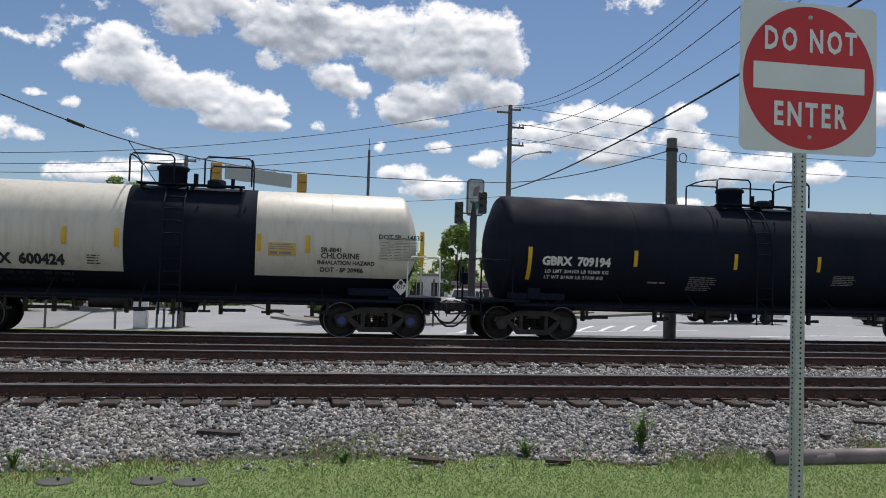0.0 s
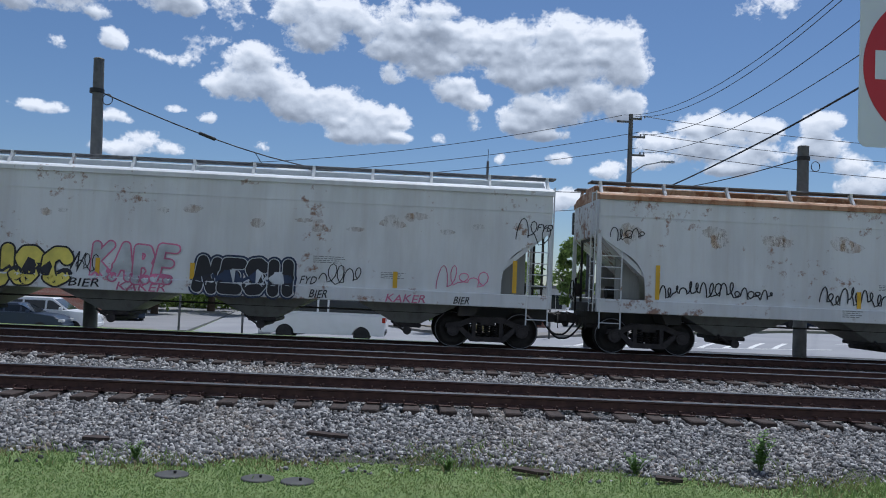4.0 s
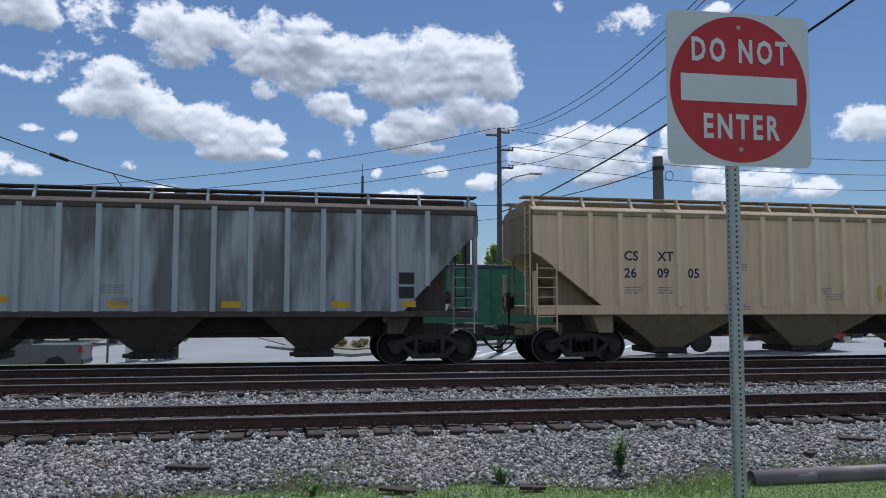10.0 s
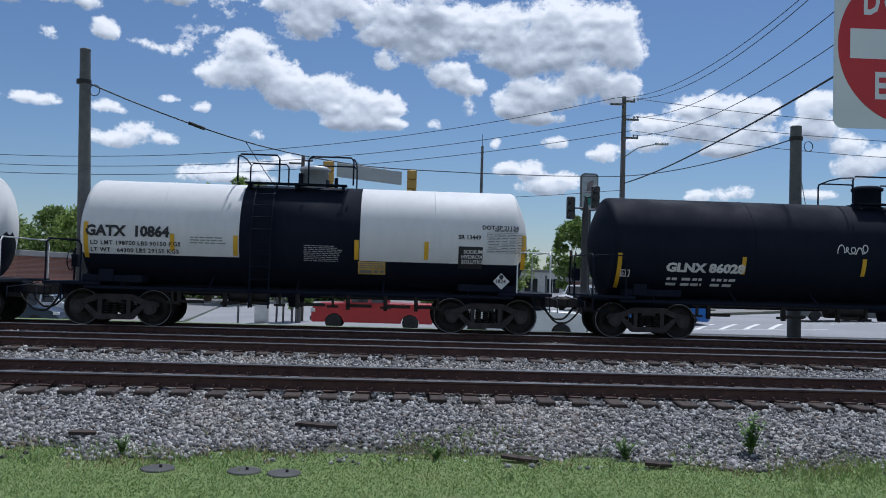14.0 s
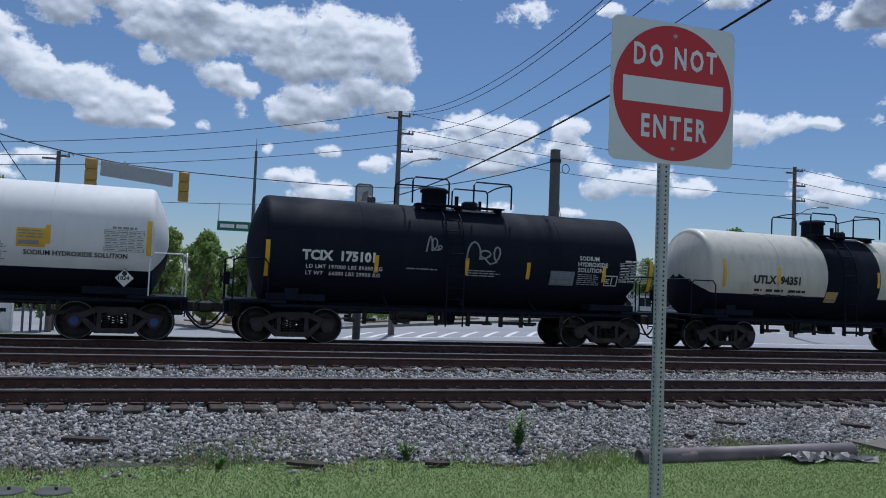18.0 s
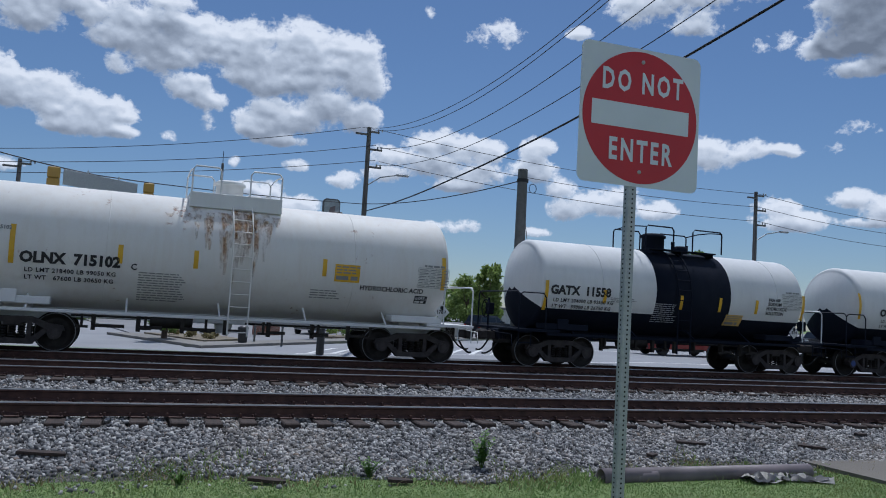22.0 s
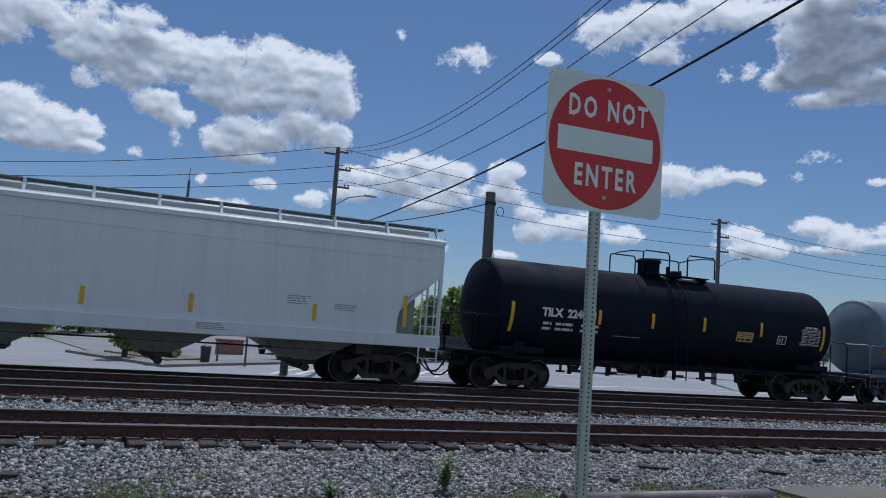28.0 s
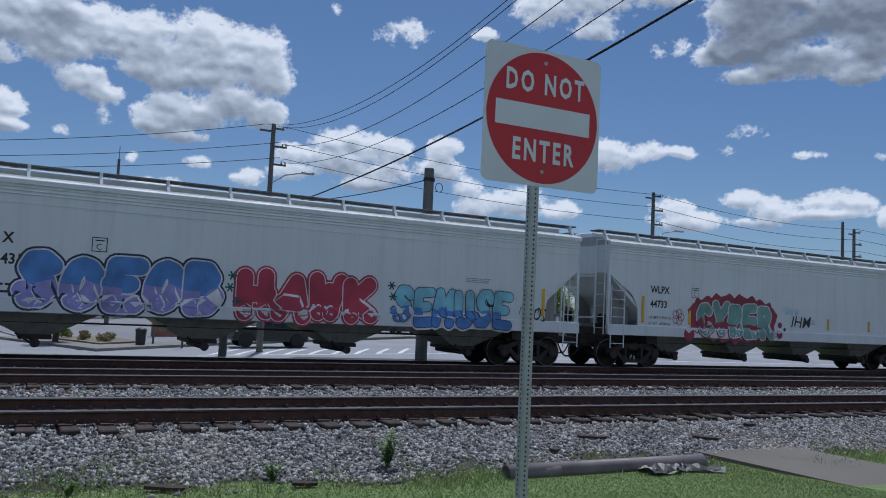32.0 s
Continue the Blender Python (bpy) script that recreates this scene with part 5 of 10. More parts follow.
    if mark:
        u, v, size, words, *stretch = mark
        decal(car, "reporting_mark", letters(words if stretch else words.replace(" ", "  "), size * 0.84, 0.016, stretch[0] if stretch else 1.0), u, v + size * 0.08, surf, im)
        if words in WEIGHTS:
            for k, row in enumerate(WEIGHTS[words]):
                decal(car, "weight_line", letters(row, size * 0.34, 0.003, 1.05, 1.1), u + size * 0.3, v - size * (0.42 + 0.42 * k), surf, M["chalk"] if low and v - size * (0.3 + 0.42 * k) < low_z else im)
        elif lines:
            decal(car, "weight_table", joined(*[(flat_bars(rng, size * 0.9, size * 0.24, 1, 1.0, 0.8), size * (0.2 + q), -size * 0.38 * r) for r in (0, 1) for q in (0, 1.1, 1.9, 3.3, 4.2)]), u, v - size * 0.52, surf, im)
    for item in extras:
        kind, u, v, *rest = item
        if kind == "strip":
            decal(car, "reflector", strip_shape(rest[0], 0.11), u, v, surf, M["yellow"], "yellow reflective strip")
        elif kind == "print":
            w, h, nl, ik = rest
            stencil(car, rng, u, v, w, h, nl, surf, M[ik])
        elif kind == "patch":
            decal(car, "black_patch", grid_shape(rest[0], rest[1], 1, 5), u, v, surf, M[rest[2]], "", 0.003)
        elif kind == "words":
            size, words, ik = rest
            decal(car, "stencilled_text", letters(words, size, 0.004), u, v, surf, M[ik])
        elif kind == "label":
            w, h, bg, ik = rest
            if bg in ("g_grey", "greyprint"):
                # a ruled table of fine print on the car's own paint, with its heading
                dark = body.startswith("white")
                decal(car, "data_table", ruled(rng, w, h, 6, (0.0, 0.36, 0.57, 0.78, 1.0)), u, v, surf, M["greyprint" if dark else "chalk"], "ruled table of fine print")
                decal(car, "table_heading", flat_bars(rng, w * 0.62, 0.065, 1, 1.2, 0.8), u + w * 0.2, v + h + 0.03, surf, M["greyprint" if dark else "chalk"])
            elif bg == "chalk" and not low:
                decal(car, "data_box", joined((outline_box(w, h, 0.025), 0, 0), (rect(0.03, h * 0.7), w * 0.52, h * 0.15), (flat_bars(rng, w * 0.36, h * 0.5, 3), w * 0.1, h * 0.2)), u, v, surf, M["chalk"], "white outlined data box")
            else:
                plate = decal(car, "label_plate", grid_shape(w, h, 1, 4), u, v, surf, M[bg], "", 0.005)
                decal(car, "label_print", joined((flat_bars(rng, w * 0.8, h * 0.3, 1, 1.15, 0.75), 0, 0), (flat_bars(rng, w * 0.86, h * 0.5, 3, 1.1, 0.45), 0, h * 0.36)), u + w * 0.06, v + h * 0.08, surf, M[ik], "", 0.011)
        elif kind == "placard":
            g = Geo()
            g.prism([(u, v - 0.23), (u + 0.23, v), (u, v + 0.23), (u - 0.23, v)], -1.40, -1.375)
            holder = part("placard_holder", g, fm, car)

            def upright(a, b, lift):
                return (a, -1.40 - lift, b)

            decal(holder, "placard", diamond(0.21), u, v, upright, M["chalk"], "white diamond placard with black figures", 0.004)
            decal(holder, "placard_number", letters(rest[0], 0.14, 0.004), u - 0.14, v - 0.05, upright, M["ink"], "", 0.008)
            decal(holder, "placard_symbol", fan([(0.06 * math.cos(q), 0.11 + 0.06 * math.sin(q)) for q in [0.785 * k for k in range(8)]]), u, v, upright, M["ink"], "", 0.008)
    cars.append((car, place, hl, sets))
    return car, surf


# ---- covered hopper cars ----
SIDE_Y = 1.50


def hopper_car(mark, label, place, length, body="grey", under="grime", bays=4, seed=0, ribs=False, eave=4.0, ink="ink", strips=(), lines=3, roof=None, sill=None, cut=1.22, cut_top=3.05, sill_z=(1.08, 1.42), corrugated=False, low=None, plate_gap=0.6, rusty=False, plates=True, rib_at=None, body_half=None):
    rng = random.Random(seed)
    car = thing("hopper_car", label, "hopper car", on_track(place), "freight cars of the train")
    hl = length / 2
    bl = body_half or hl - 0.58
    bm_ = M[body]
    z0, z1 = sill_z
    y = SIDE_Y
    ledge = 0.03 if ribs else 0.075
    # side panels with the curved cut-out at each end
    curve = []
    for k in range(13):
        u = k / 12
        if ribs:
            curve.append((bl - 0.08 - (cut + 0.47) * u, cut_top - (cut_top - z1) * u))
        else:
            # a slanted edge that rounds into a nose above the sill
            a, b = ((0.0, 1.0), (0.10, 0.93), (0.23, 0.865), (0.36, 0.80), (0.53, 0.73), (0.70, 0.65), (0.80, 0.58), (0.88, 0.50), (0.94, 0.41), (0.975, 0.32), (0.995, 0.22), (1.0, 0.11), (1.003, 0.0))[k]
            curve.append((bl - 0.05 - cut * a, z1 + (cut_top - z1) * b))
    right = [(bl, eave), (bl, cut_top)] if ribs else [(bl - 0.04, eave), (bl - 0.04, cut_top)]
    outline = [(-right[0][0], eave), (-right[1][0], right[1][1])] + [(-x, z) for x, z in curve[1:]] + [(x, z) for x, z in curve[1:]][::-1] + [(right[1][0], right[1][1]), (right[0][0], eave)]
    for s in (-1, 1):
        g = Geo()
        ya, yb = s * (y - 0.05), s * y
        # the panel as a fan of quads from the eave down to its lower outline
        lowline = outline[1:-1]
        tops = [(x, eave) for x, _ in lowline]
        n = len(lowline)
        v = [(x, yb, z) for x, z in lowline] + [(x, yb, z) for x, z in tops] + [(x, ya, z) for x, z in lowline] + [(x, ya, z) for x, z in tops]
        f = [(k, k + 1, n + k + 1, n + k) for k in range(n - 1)] + [(2 * n + k, 3 * n + k, 3 * n + k + 1, 2 * n + k + 1) for k in range(n - 1)]
        f += [(k, 2 * n + k, 2 * n + k + 1, k + 1) for k in range(n - 1)] + [(n + k, n + k + 1, 3 * n + k + 1, 3 * n + k) for k in range(n - 1)]
        f += [(0, n, 3 * n, 2 * n), (n - 1, 3 * n - 1, 4 * n - 1, 2 * n - 1)]
        g.add(v, f)
        part("side_panel", g, bm_, car)
        g = Geo()
        sm = M[sill or body]
        g.box(-bl, bl, s * (y - 0.12), s * (y + ledge), z0, z1, 0.015)
        part("side_sill", g, sm, car)
        if not ribs:
            g = Geo()
            g.prism([(s * (y + 0.05), eave - 0.04), (s * (y + 0.05), eave + 0.07), (s * (y - 0.02), eave + 0.12), (s * (y - 0.10), eave + 0.10), (s * (y - 0.10), eave - 0.04)], -bl, bl, "x")
            part("eave_rail", g, M["rust_band"] if rusty is True else M[body], car)
            g = Geo()
            g.box(-bl, bl, s * (y - 0.01), s * (y + 0.014), eave - 0.47, eave - 0.45)
            part("seam", g, bm_, car)
            if corrugated:
                g = Geo()
                for zz in (eave - 0.10, eave - 0.18, eave - 0.26):
                    g.tube([(-bl, s * y, zz), (bl, s * y, zz)], 0.022, 6)
                part("side_corrugation", g, bm_, car)
        else:
            g = Geo()
            g.box(-bl, bl, s * (y - 0.1), s * (y + 0.05), eave - 0.08, eave + 0.07, 0.02)
            part("eave_rail", g, M[roof or body], car)
            nr = ribs
            for k in range(nr):
                x = rib_at[0] + rib_at[1] * k if rib_at else -bl + cut * 0.54 + (2 * bl - cut * 1.32) * k / (nr - 1)
                zb = z1 - 0.02
                edge = bl - abs(x)
                if edge < cut + 0.5:
                    zb = max(z1, cut_top - (cut_top - z1) * max(0, edge - 0.08) / (cut + 0.47))
                g = Geo()
                g.prism([(x - 0.075, s * y), (x - 0.06, s * (y + 0.09)), (x + 0.06, s * (y + 0.09)), (x + 0.075, s * y)], zb, eave, "z")
                part("side_rib", g, M["tan_rib"] if body == "tan" else M["rib_grey"], car)
        # corner posts
        for e in (-1, 1):
            g = Geo()
            g.box(e * (bl - 0.10), e * bl, s * (y - 0.10), s * y, z0, cut_top + 0.1 if not ribs else eave if rib_at else z1 + 0.9, 0.01)
            part("corner_post", g, bm_, car)
    # roof, end walls, slope sheets
    rz = eave + 0.34
    g = Geo()
    g.prism([(-y, eave + 0.05), (-y * 0.8, eave + 0.19), (-0.5, eave + 0.27), (0.5, eave + 0.27), (y * 0.8, eave + 0.19), (y, eave + 0.05), (y, eave - 0.02), (-y, eave - 0.02)], -bl, bl, "x")
    part("roof", g, M[roof] if roof else M[{"grey": "grey_roof", "grey_rust": "grey_roof"}.get(body, body)], car)
    for e in (-1, 1):
        g = Geo()
        x = e * (bl - 0.02)
        g.box(x - e * 0.06, x, -y + 0.02, y - 0.02, cut_top, eave, 0.0)
        g.prism([(x, cut_top), (x - e * 0.06, cut_top + 0.1), (e * (bl - cut - 1.1), z1 - 0.2), (e * (bl - cut - 1.02), z1 - 0.3)], -y + 0.06, y - 0.06)
        part("slope_sheet", g, M[low or body], car)
        for sy in (-1, 1) if plates else ():
            # inset plate that closes the side of the slope
            g = Geo()
            pts = [(x_, z_) for x_, z_ in curve if x_ < bl - (0.72 if ribs else plate_gap)]
            pts = [(e * x_, z_) for x_, z_ in pts] + [(e * (bl - (0.72 if ribs else plate_gap)), z1 - 0.05)]
            lead = (pts[-1][0], pts[0][1] + 0.02)
            g.prism(pts + [lead], sy * 0.98, sy * 1.02)
            # without ribs, the recess's shade is put into this darker grey
            part("shear_plate", g, M["grey_dirt_shade"] if not ribs else M[low or body], car)
        g = Geo()
        g.box(e * (bl - cut - 0.7), e * (hl - 0.45), -0.35, 0.35, 0.72, 1.06, 0.02)
        g.box(e * (bl - 0.16), e * bl, -y + 0.05, y - 0.05, z0 - 0.02, z0 + 0.22, 0.02)
        for sy in (-1, 1):
            g.prism([(e * (bl - 2.3), z1), (e * (bl - 1.6), z1), (e * (bl - 1.9), 0.82), (e * (bl - 2.3), 0.82)], sy * 0.4, sy * 1.3)
        part("end_sill", g, M[under], car)
        g = Geo()
        for sy in (-0.7, 0.7):
            g.tube([(e * (bl - 0.1), sy, z0 + 0.1), (e * (bl - 0.1), sy, cut_top)], 0.035, 6)
        g.box(e * (bl - 0.14), e * (bl - 0.06), -0.74, 0.74, cut_top - 0.1, cut_top - 0.02)
        g.box(e * (bl - 0.14), e * (bl - 0.06), -0.74, 0.74, z0 + 0.5, z0 + 0.56)
        part("end_brace", g, M[under] if body != "grey" else bm_, car)
        g = Geo()
        g.tube([(e * (bl - 1.1), -0.5, z0 + 0.5), (e * (bl - 0.5), -0.5, z0 + 0.5)], 0.17, 12)
        part("brake_cylinder", g, M[under], car)
        lm = bm_
        # ladders at the ends of the near side, and end ladder
        ladder(car, e * (bl - 0.62), e * (bl - 0.08), -y - 0.07, z0 - 0.42, 2.65, 7, lm)
        g = Geo()
        for yy in (-1.35, -0.9):
            g.tube([(e * (bl + 0.04), yy, z0), (e * (bl + 0.04), yy, eave + 0.2)], 0.02, 6)
        k = z0 + 0.2
        while k < eave + 0.2:
            g.tube([(e * (bl + 0.04), -1.35, k), (e * (bl + 0.04), -0.9, k)], 0.014, 5)
            k += 0.36
        part("end_ladder", g, lm, car)
    if rusty:
        rr = random.Random(seed + 5)
        for k in range(30 if rusty is True else 16):
            x_, z_ = (-bl + 1.0 + (k // 3) * (2 * bl - 2.5) / 9.5 + rr.uniform(-0.35, 0.35), rr.uniform(3.0, 3.3)) if rusty is True else (-bl + 1 + (2 * bl - 2) * rr.random() ** 0.7, rr.uniform(2.85, 3.3))
            vs, fs = blot(rr, rr.uniform(0.3, 0.75) * (1 if rusty is True else 0.8), rr.uniform(0.2, 0.5) * (1 if rusty is True else 0.5))
            me = bpy.data.meshes.new("rust_patch")
            me.from_pydata([(x_ + a, -y - 0.003 - 0.0004 * k, z_ + b) for a, b in vs], [], fs)
            me.materials.append(M["rust_stain"])
            part("rust_patch", me, None, car, "patch of orange rust")
    # running board on its stands, hatch trough
    g = Geo()
    g.box(-bl + 0.1, bl - 0.1, -0.5, 0.5, eave + 0.16, rz + 0.10, 0.03)
    part("hatch_trough", g, M[roof or body], car)
    for s in (-1, 1):
        g = Geo()
        g.box(-bl - 0.12, bl + 0.12, s * 0.62, s * 1.08, rz + 0.10, rz + 0.145, 0.008)
        part("running_board", g, M["board_grey"] if not ribs else M[roof or body], car)
        for k in range(13):
            x = -bl + 0.12 + (2 * bl - 0.24) * k / 12
            g = Geo()
            g.prism([(s * 1.10, rz + 0.145), (s * 1.10, rz + 0.06), (s * 1.30, eave + 0.12), (s * 1.22, eave + 0.10), (s * 0.95, rz + 0.10)], x - 0.035, x + 0.035, "x")
            part("board_bracket", g, bm_, car)
    if ribs:
        g = Geo()
        g.box(-bl + 1.2, bl - 1.2, -0.42, 0.42, 0.72, z0 + 0.1, 0.02)
        part("centre_sill", g, M["grime"], car)
    # discharge hoppers
    um = M[under]
    span = 2 * (bl - cut - (0.75 if ribs else 0.5))
    for k in range(bays):
        x = -span / 2 + span * (k + 0.5) / bays
        w = span / bays * ((0.36 if rib_at else 0.47) if ribs else 0.40)
        g = Geo()
        b = 0.36 if ribs else 0.24
        zb = 0.36 if ribs else 0.5
        up = [(x - w, -1.2, z0 + 0.1), (x + w, -1.2, z0 + 0.1), (x + w, 1.2, z0 + 0.1), (x - w, 1.2, z0 + 0.1)]
        if ribs:
            up = [(a, c * 1.2, d) for a, c, d in up]
        dn = [(x - b, -0.62, zb), (x + b, -0.62, zb), (x + b, 0.62, zb), (x - b, 0.62, zb)]
        g.add(up + dn, [(0, 1, 5, 4), (1, 2, 6, 5), (2, 3, 7, 6), (3, 0, 4, 7), (4, 5, 6, 7), (0, 3, 2, 1)])
        hb = part("discharge_hopper", g, um if ribs or body in ("weathered",) else M["grey_dirt_shade"], car)
        g = Geo()
        if ribs:
            g.box(x - 0.5, x + 0.5, -0.75, 0.75, zb - 0.14, zb + 0.03, 0.02)
            g.box(x - 0.62, x - 0.1, -0.92, -0.78, zb - 0.10, zb, 0.01)
        else:
            g.box(x - 0.36, x + 0.36, -0.8, 0.8, zb - 0.05, zb + 0.06, 0.02)
            g.tube([(x, -0.98, zb - 0.12), (x, 0.98, zb - 0.12)], 0.075, 10)
            g.tube([(x, -1.03, zb - 0.12), (x, -0.97, zb - 0.12)], 0.11, 12)
            g.tube([(x - 0.42, -0.9, zb + 0.1), (x - 0.1, -0.9, zb - 0.12)], 0.03, 6)
        part("outlet_gate", g, M["truck_steel"], hb)
    g = Geo()
    g.tube([(-bl + 2.5, -0.9, 0.86), (bl - 2.5, -0.9, 0.86)], 0.025, 6)
    part("brake_pipe", g, M["dark_steel"], car)
    for s in (-1, 1):
        coupler(car, s * hl, s)
        end_gear(car, s * hl, s, M["dark_steel"], s < 0)
    sets = bogie(car, -(hl - 2.1)) + bogie(car, hl - 2.1)

    def surf(u, v, lift):
        return (u, -(y + lift + (ledge if v < z1 else 0.0)), v)

    im = M[ink]
    if mark:
        u, v, size, rows = mark
        for k, words in enumerate(rows):
            decal(car, "reporting_mark", letters(words, size, 0.009, 0.9), u, v - k * size * 1.45, surf, im)
        if " ".join(rows) in WEIGHTS:
            for k, row in enumerate(WEIGHTS[" ".join(rows)]):
                decal(car, "weight_line", letters(row, size * 0.36, 0.002, 1.0, 1.05), u - 0.05, v - len(rows) * size * 1.45 + size * (0.35 - 0.6 * k), surf, im)
        else:
            decal(car, "weight_table", joined((flat_bars(rng, size * 4.2, size * 0.28, 1, 1.0), 0, 0), (flat_bars(rng, size * 4.2, size * 0.28, 1, 1.0), 0, -size * 0.5)), u - 0.05, v - len(rows) * size * 1.45 - size * 0.05, surf, im)
        fr = joined((rect(0.34, 0.02), 0, 0), (rect(0.34, 0.02), 0, 0.32), (rect(0.02, 0.3), 0, 0.02), (rect(0.02, 0.3), 0.32, 0.02), (letters("C", 0.2), 0.1, 0.05), (rect(0.2, 0.03), 0.07, 0.25))
        decal(car, "plate_mark", fr, u + size * 5.6, v - size * 0.2, surf, im)
    for u, v, h in strips:
        decal(car, "reflector", strip_shape(h, 0.11, 1), u, v, surf, M["yellow"], "yellow reflective strip", 0.02)
    for k in range(lines):
        stencil(car, rng, rng.uniform(-bl + 3, bl - 3), rng.uniform(z1 + 0.1, z1 + 0.6) if k else z0 + 0.12, 0.5 + 0.3 * rng.random(), 0.16 + 0.1 * rng.random(), 3, surf, M["greyprint"])
    cars.append((car, place, hl, sets))
    return car, surf

# ---- the cars in their order, from the head of the train backwards ----


tank_car((-6.7, 1.99, 0.37, "GBRX 709194"), "long black tank car with white lettering on the track", 13.0, 17.8, body="black", extras=[("strip", -7.1, 1.64, 0.86), ("strip", -4.11, 2.07, 0.43), ("strip", -1.13, 2.07, 0.43), ("strip", 1.47, 2.08, 0.43), ("print", -2.4, 1.45, 0.8, 0.4, 5, "greyprint"), ("print", 2.06, 1.7, 0.7, 0.3, 4, "greyprint"), ("print", -3.6, 1.6, 0.6, 0.1, 1, "greyprint"), ("strip", 4.6, 2.07, 0.43), ("strip", 7.1, 1.64, 0.86)], dome=0.1, radius=1.46, zc=2.5, seed=1)

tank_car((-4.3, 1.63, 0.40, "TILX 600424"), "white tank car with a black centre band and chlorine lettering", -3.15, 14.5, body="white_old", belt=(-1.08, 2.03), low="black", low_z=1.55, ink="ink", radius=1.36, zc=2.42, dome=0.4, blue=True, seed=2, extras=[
    ("strip", 6.17, 1.9, 0.88), ("strip", 3.26, 2.14, 0.44), ("strip", 2.06, 2.15, 0.43), ("strip", -1.28, 2.14, 0.44), ("strip", -2.46, 2.16, 0.42), ("strip", -6.3, 1.9, 0.88), ("label", 2.34, 2.05, 0.69, 0.33, "label_yellow", "greyprint"), ("words", 3.64, 2.18, 0.16, "SR-8841", "ink"), ("words", 3.65, 2.02, 0.2, "CHLORINE", "ink"), ("words", 3.57, 1.87, 0.14, "INHALATION HAZARD", "ink"), ("words", 3.65, 1.68, 0.16, "DOT - SP 20986", "ink"), ("words", 5.1, 2.55, 0.17, "DOT SP - 14832", "ink"), ("label", 5.12, 2.03, 1.0, 0.48, "g_grey", "ink"), ("placard", 5.69, 1.35, "1017"), ("print", -1.9, 1.7, 0.3, 0.25, 3, "ink")])

c, s = hopper_car((-7.3, 2.58, 0.33, ("ROIX", "58118")), "light grey covered hopper car with teal, orange and navy graffiti", -20.35, 19.9, seed=3, plates=False, strips=[(-7.81, 1.51, 0.89), (-4.69, 1.56, 0.43), (2.04, 1.58, 0.43), (5.34, 1.61, 0.43), (7.66, 1.6, 0.85)])
graffiti_word(c, "HOME", -6.2, 1.1, 2.2, 1.25, s, M["g_teal"], M["g_white"], M["g_teal"], label="dark teal fat-lettered graffiti", edge=0.022)
graffiti_word(c, "HOME", -4.0, 1.1, 1.8, 0.85, s, M["g_teal"], M["g_white"], M["g_teal"], edge=0.02)
tag_word(c, "NGF", -1.95, 1.75, 0.4, 0.22, s, M["ink"])
for q in (0, 1.05, 2.1):
    decal(c, "graffiti_star", stroke([(-0.14 * math.cos(q), -0.14 * math.sin(q)), (0, 0), (0.14 * math.cos(q), 0.14 * math.sin(q))], 0.05), -2.0, 1.62, s, M["g_teal"], "", 0.01 + 0.001 * q)
decal(c, "graffiti", fan([(0.4 + 0.42 * math.cos(k * 0.314), 0.38 + 0.36 * math.sin(k * 0.314)) for k in range(20)]), -7.0, 1.12, s, M["g_teal"], "round dark teal graffiti badge", 0.012)
for k, row in enumerate(("EVERY", "BREATH", "YOU", "TAKE...")):
    decal(c, "graffiti_text", letters(row, 0.15, 0.004), -6.87 + 0.05 * (k == 2), 1.66 - 0.145 * k, s, M["g_white"], "", 0.02)
graffiti_word(c, "RESP", -1.3, 1.08, 3.05, 1.22, s, M["g_orange"], M["g_black"], label="orange fat-lettered graffiti with black outline", edge=0.055)
graffiti(c, 35, 2.25, 1.05, 2.85, 1.5, 5, s, M["g_navy"], M["g_white"], back=M["g_grey"], label="navy graffiti with a white outline", round_=True)
decal(c, "stencilled_text", letters("DO NOT HAMMER ON SIDES OF CAR", 0.13), -0.6, 2.38, s, M["g_maroon"])
stencil(c, random.Random(36), 6.4, 1.83, 0.95, 0.57, 6, s, M["greyprint"])
scrawl(c, 37, 5.0, 0.72, 1.2, 0.3, lambda u, v, l: (u, -1.25 - l, v), M["ink"])
scrawl(c, 38, 1.75, 1.15, 0.42, 0.2, s, M["ink"])

c, s = hopper_car(None, "rust-stained pale hopper car with marker scrawls", -41.1, 21.6, body="grey_rust", roof="rust_roof", seed=4, rusty=True, strips=[(8.43, 1.45, 0.9), (6.29, 1.45, 0.45), (3.2, 1.45, 0.43), (-0.1, 1.45, 0.43), (-3.4, 1.45, 0.43), (-8.7, 1.45, 0.88)])
tag_word(c, "KOMOS", 0.3, 1.53, 1.8, 0.6, s, M["ink"], "black slanted spray tag")
scrawl(c, 42, 2.3, 1.5, 0.75, 0.6, s, M["ink"], t=0.04)
graffiti(c, 43, -1.45, 1.5, 1.5, 0.75, 4, s, M["g_grey"], M["g_maroon"], label="small maroon outline graffiti", round_=True)
decal(c, "data_box", joined((rect(0.47, 0.03), 0, 0), (rect(0.47, 0.03), 0, 0.29), (rect(0.03, 0.3), 0, 0), (rect(0.03, 0.3), 0.44, 0), (flat_bars(random.Random(43), 0.4, 0.24, 4), 0.05, 0.04)), 6.87, 1.5, s, M["chalk"])
decal(c, "tag_holder", rect(0.22, 0.6), 8.95, 1.0, s, M["white"], "", 0.03)
scrawl(c, 44, -9.9, 2.9, 0.9, 0.5, s, M["ink"])
for k, (u, v, w) in enumerate(((-8.6, 1.5, 3.0), (-4.4, 1.5, 2.4))):
    scrawl(c, 45 + k, u, v, w, 0.5, s, M["ink"], t=0.035)

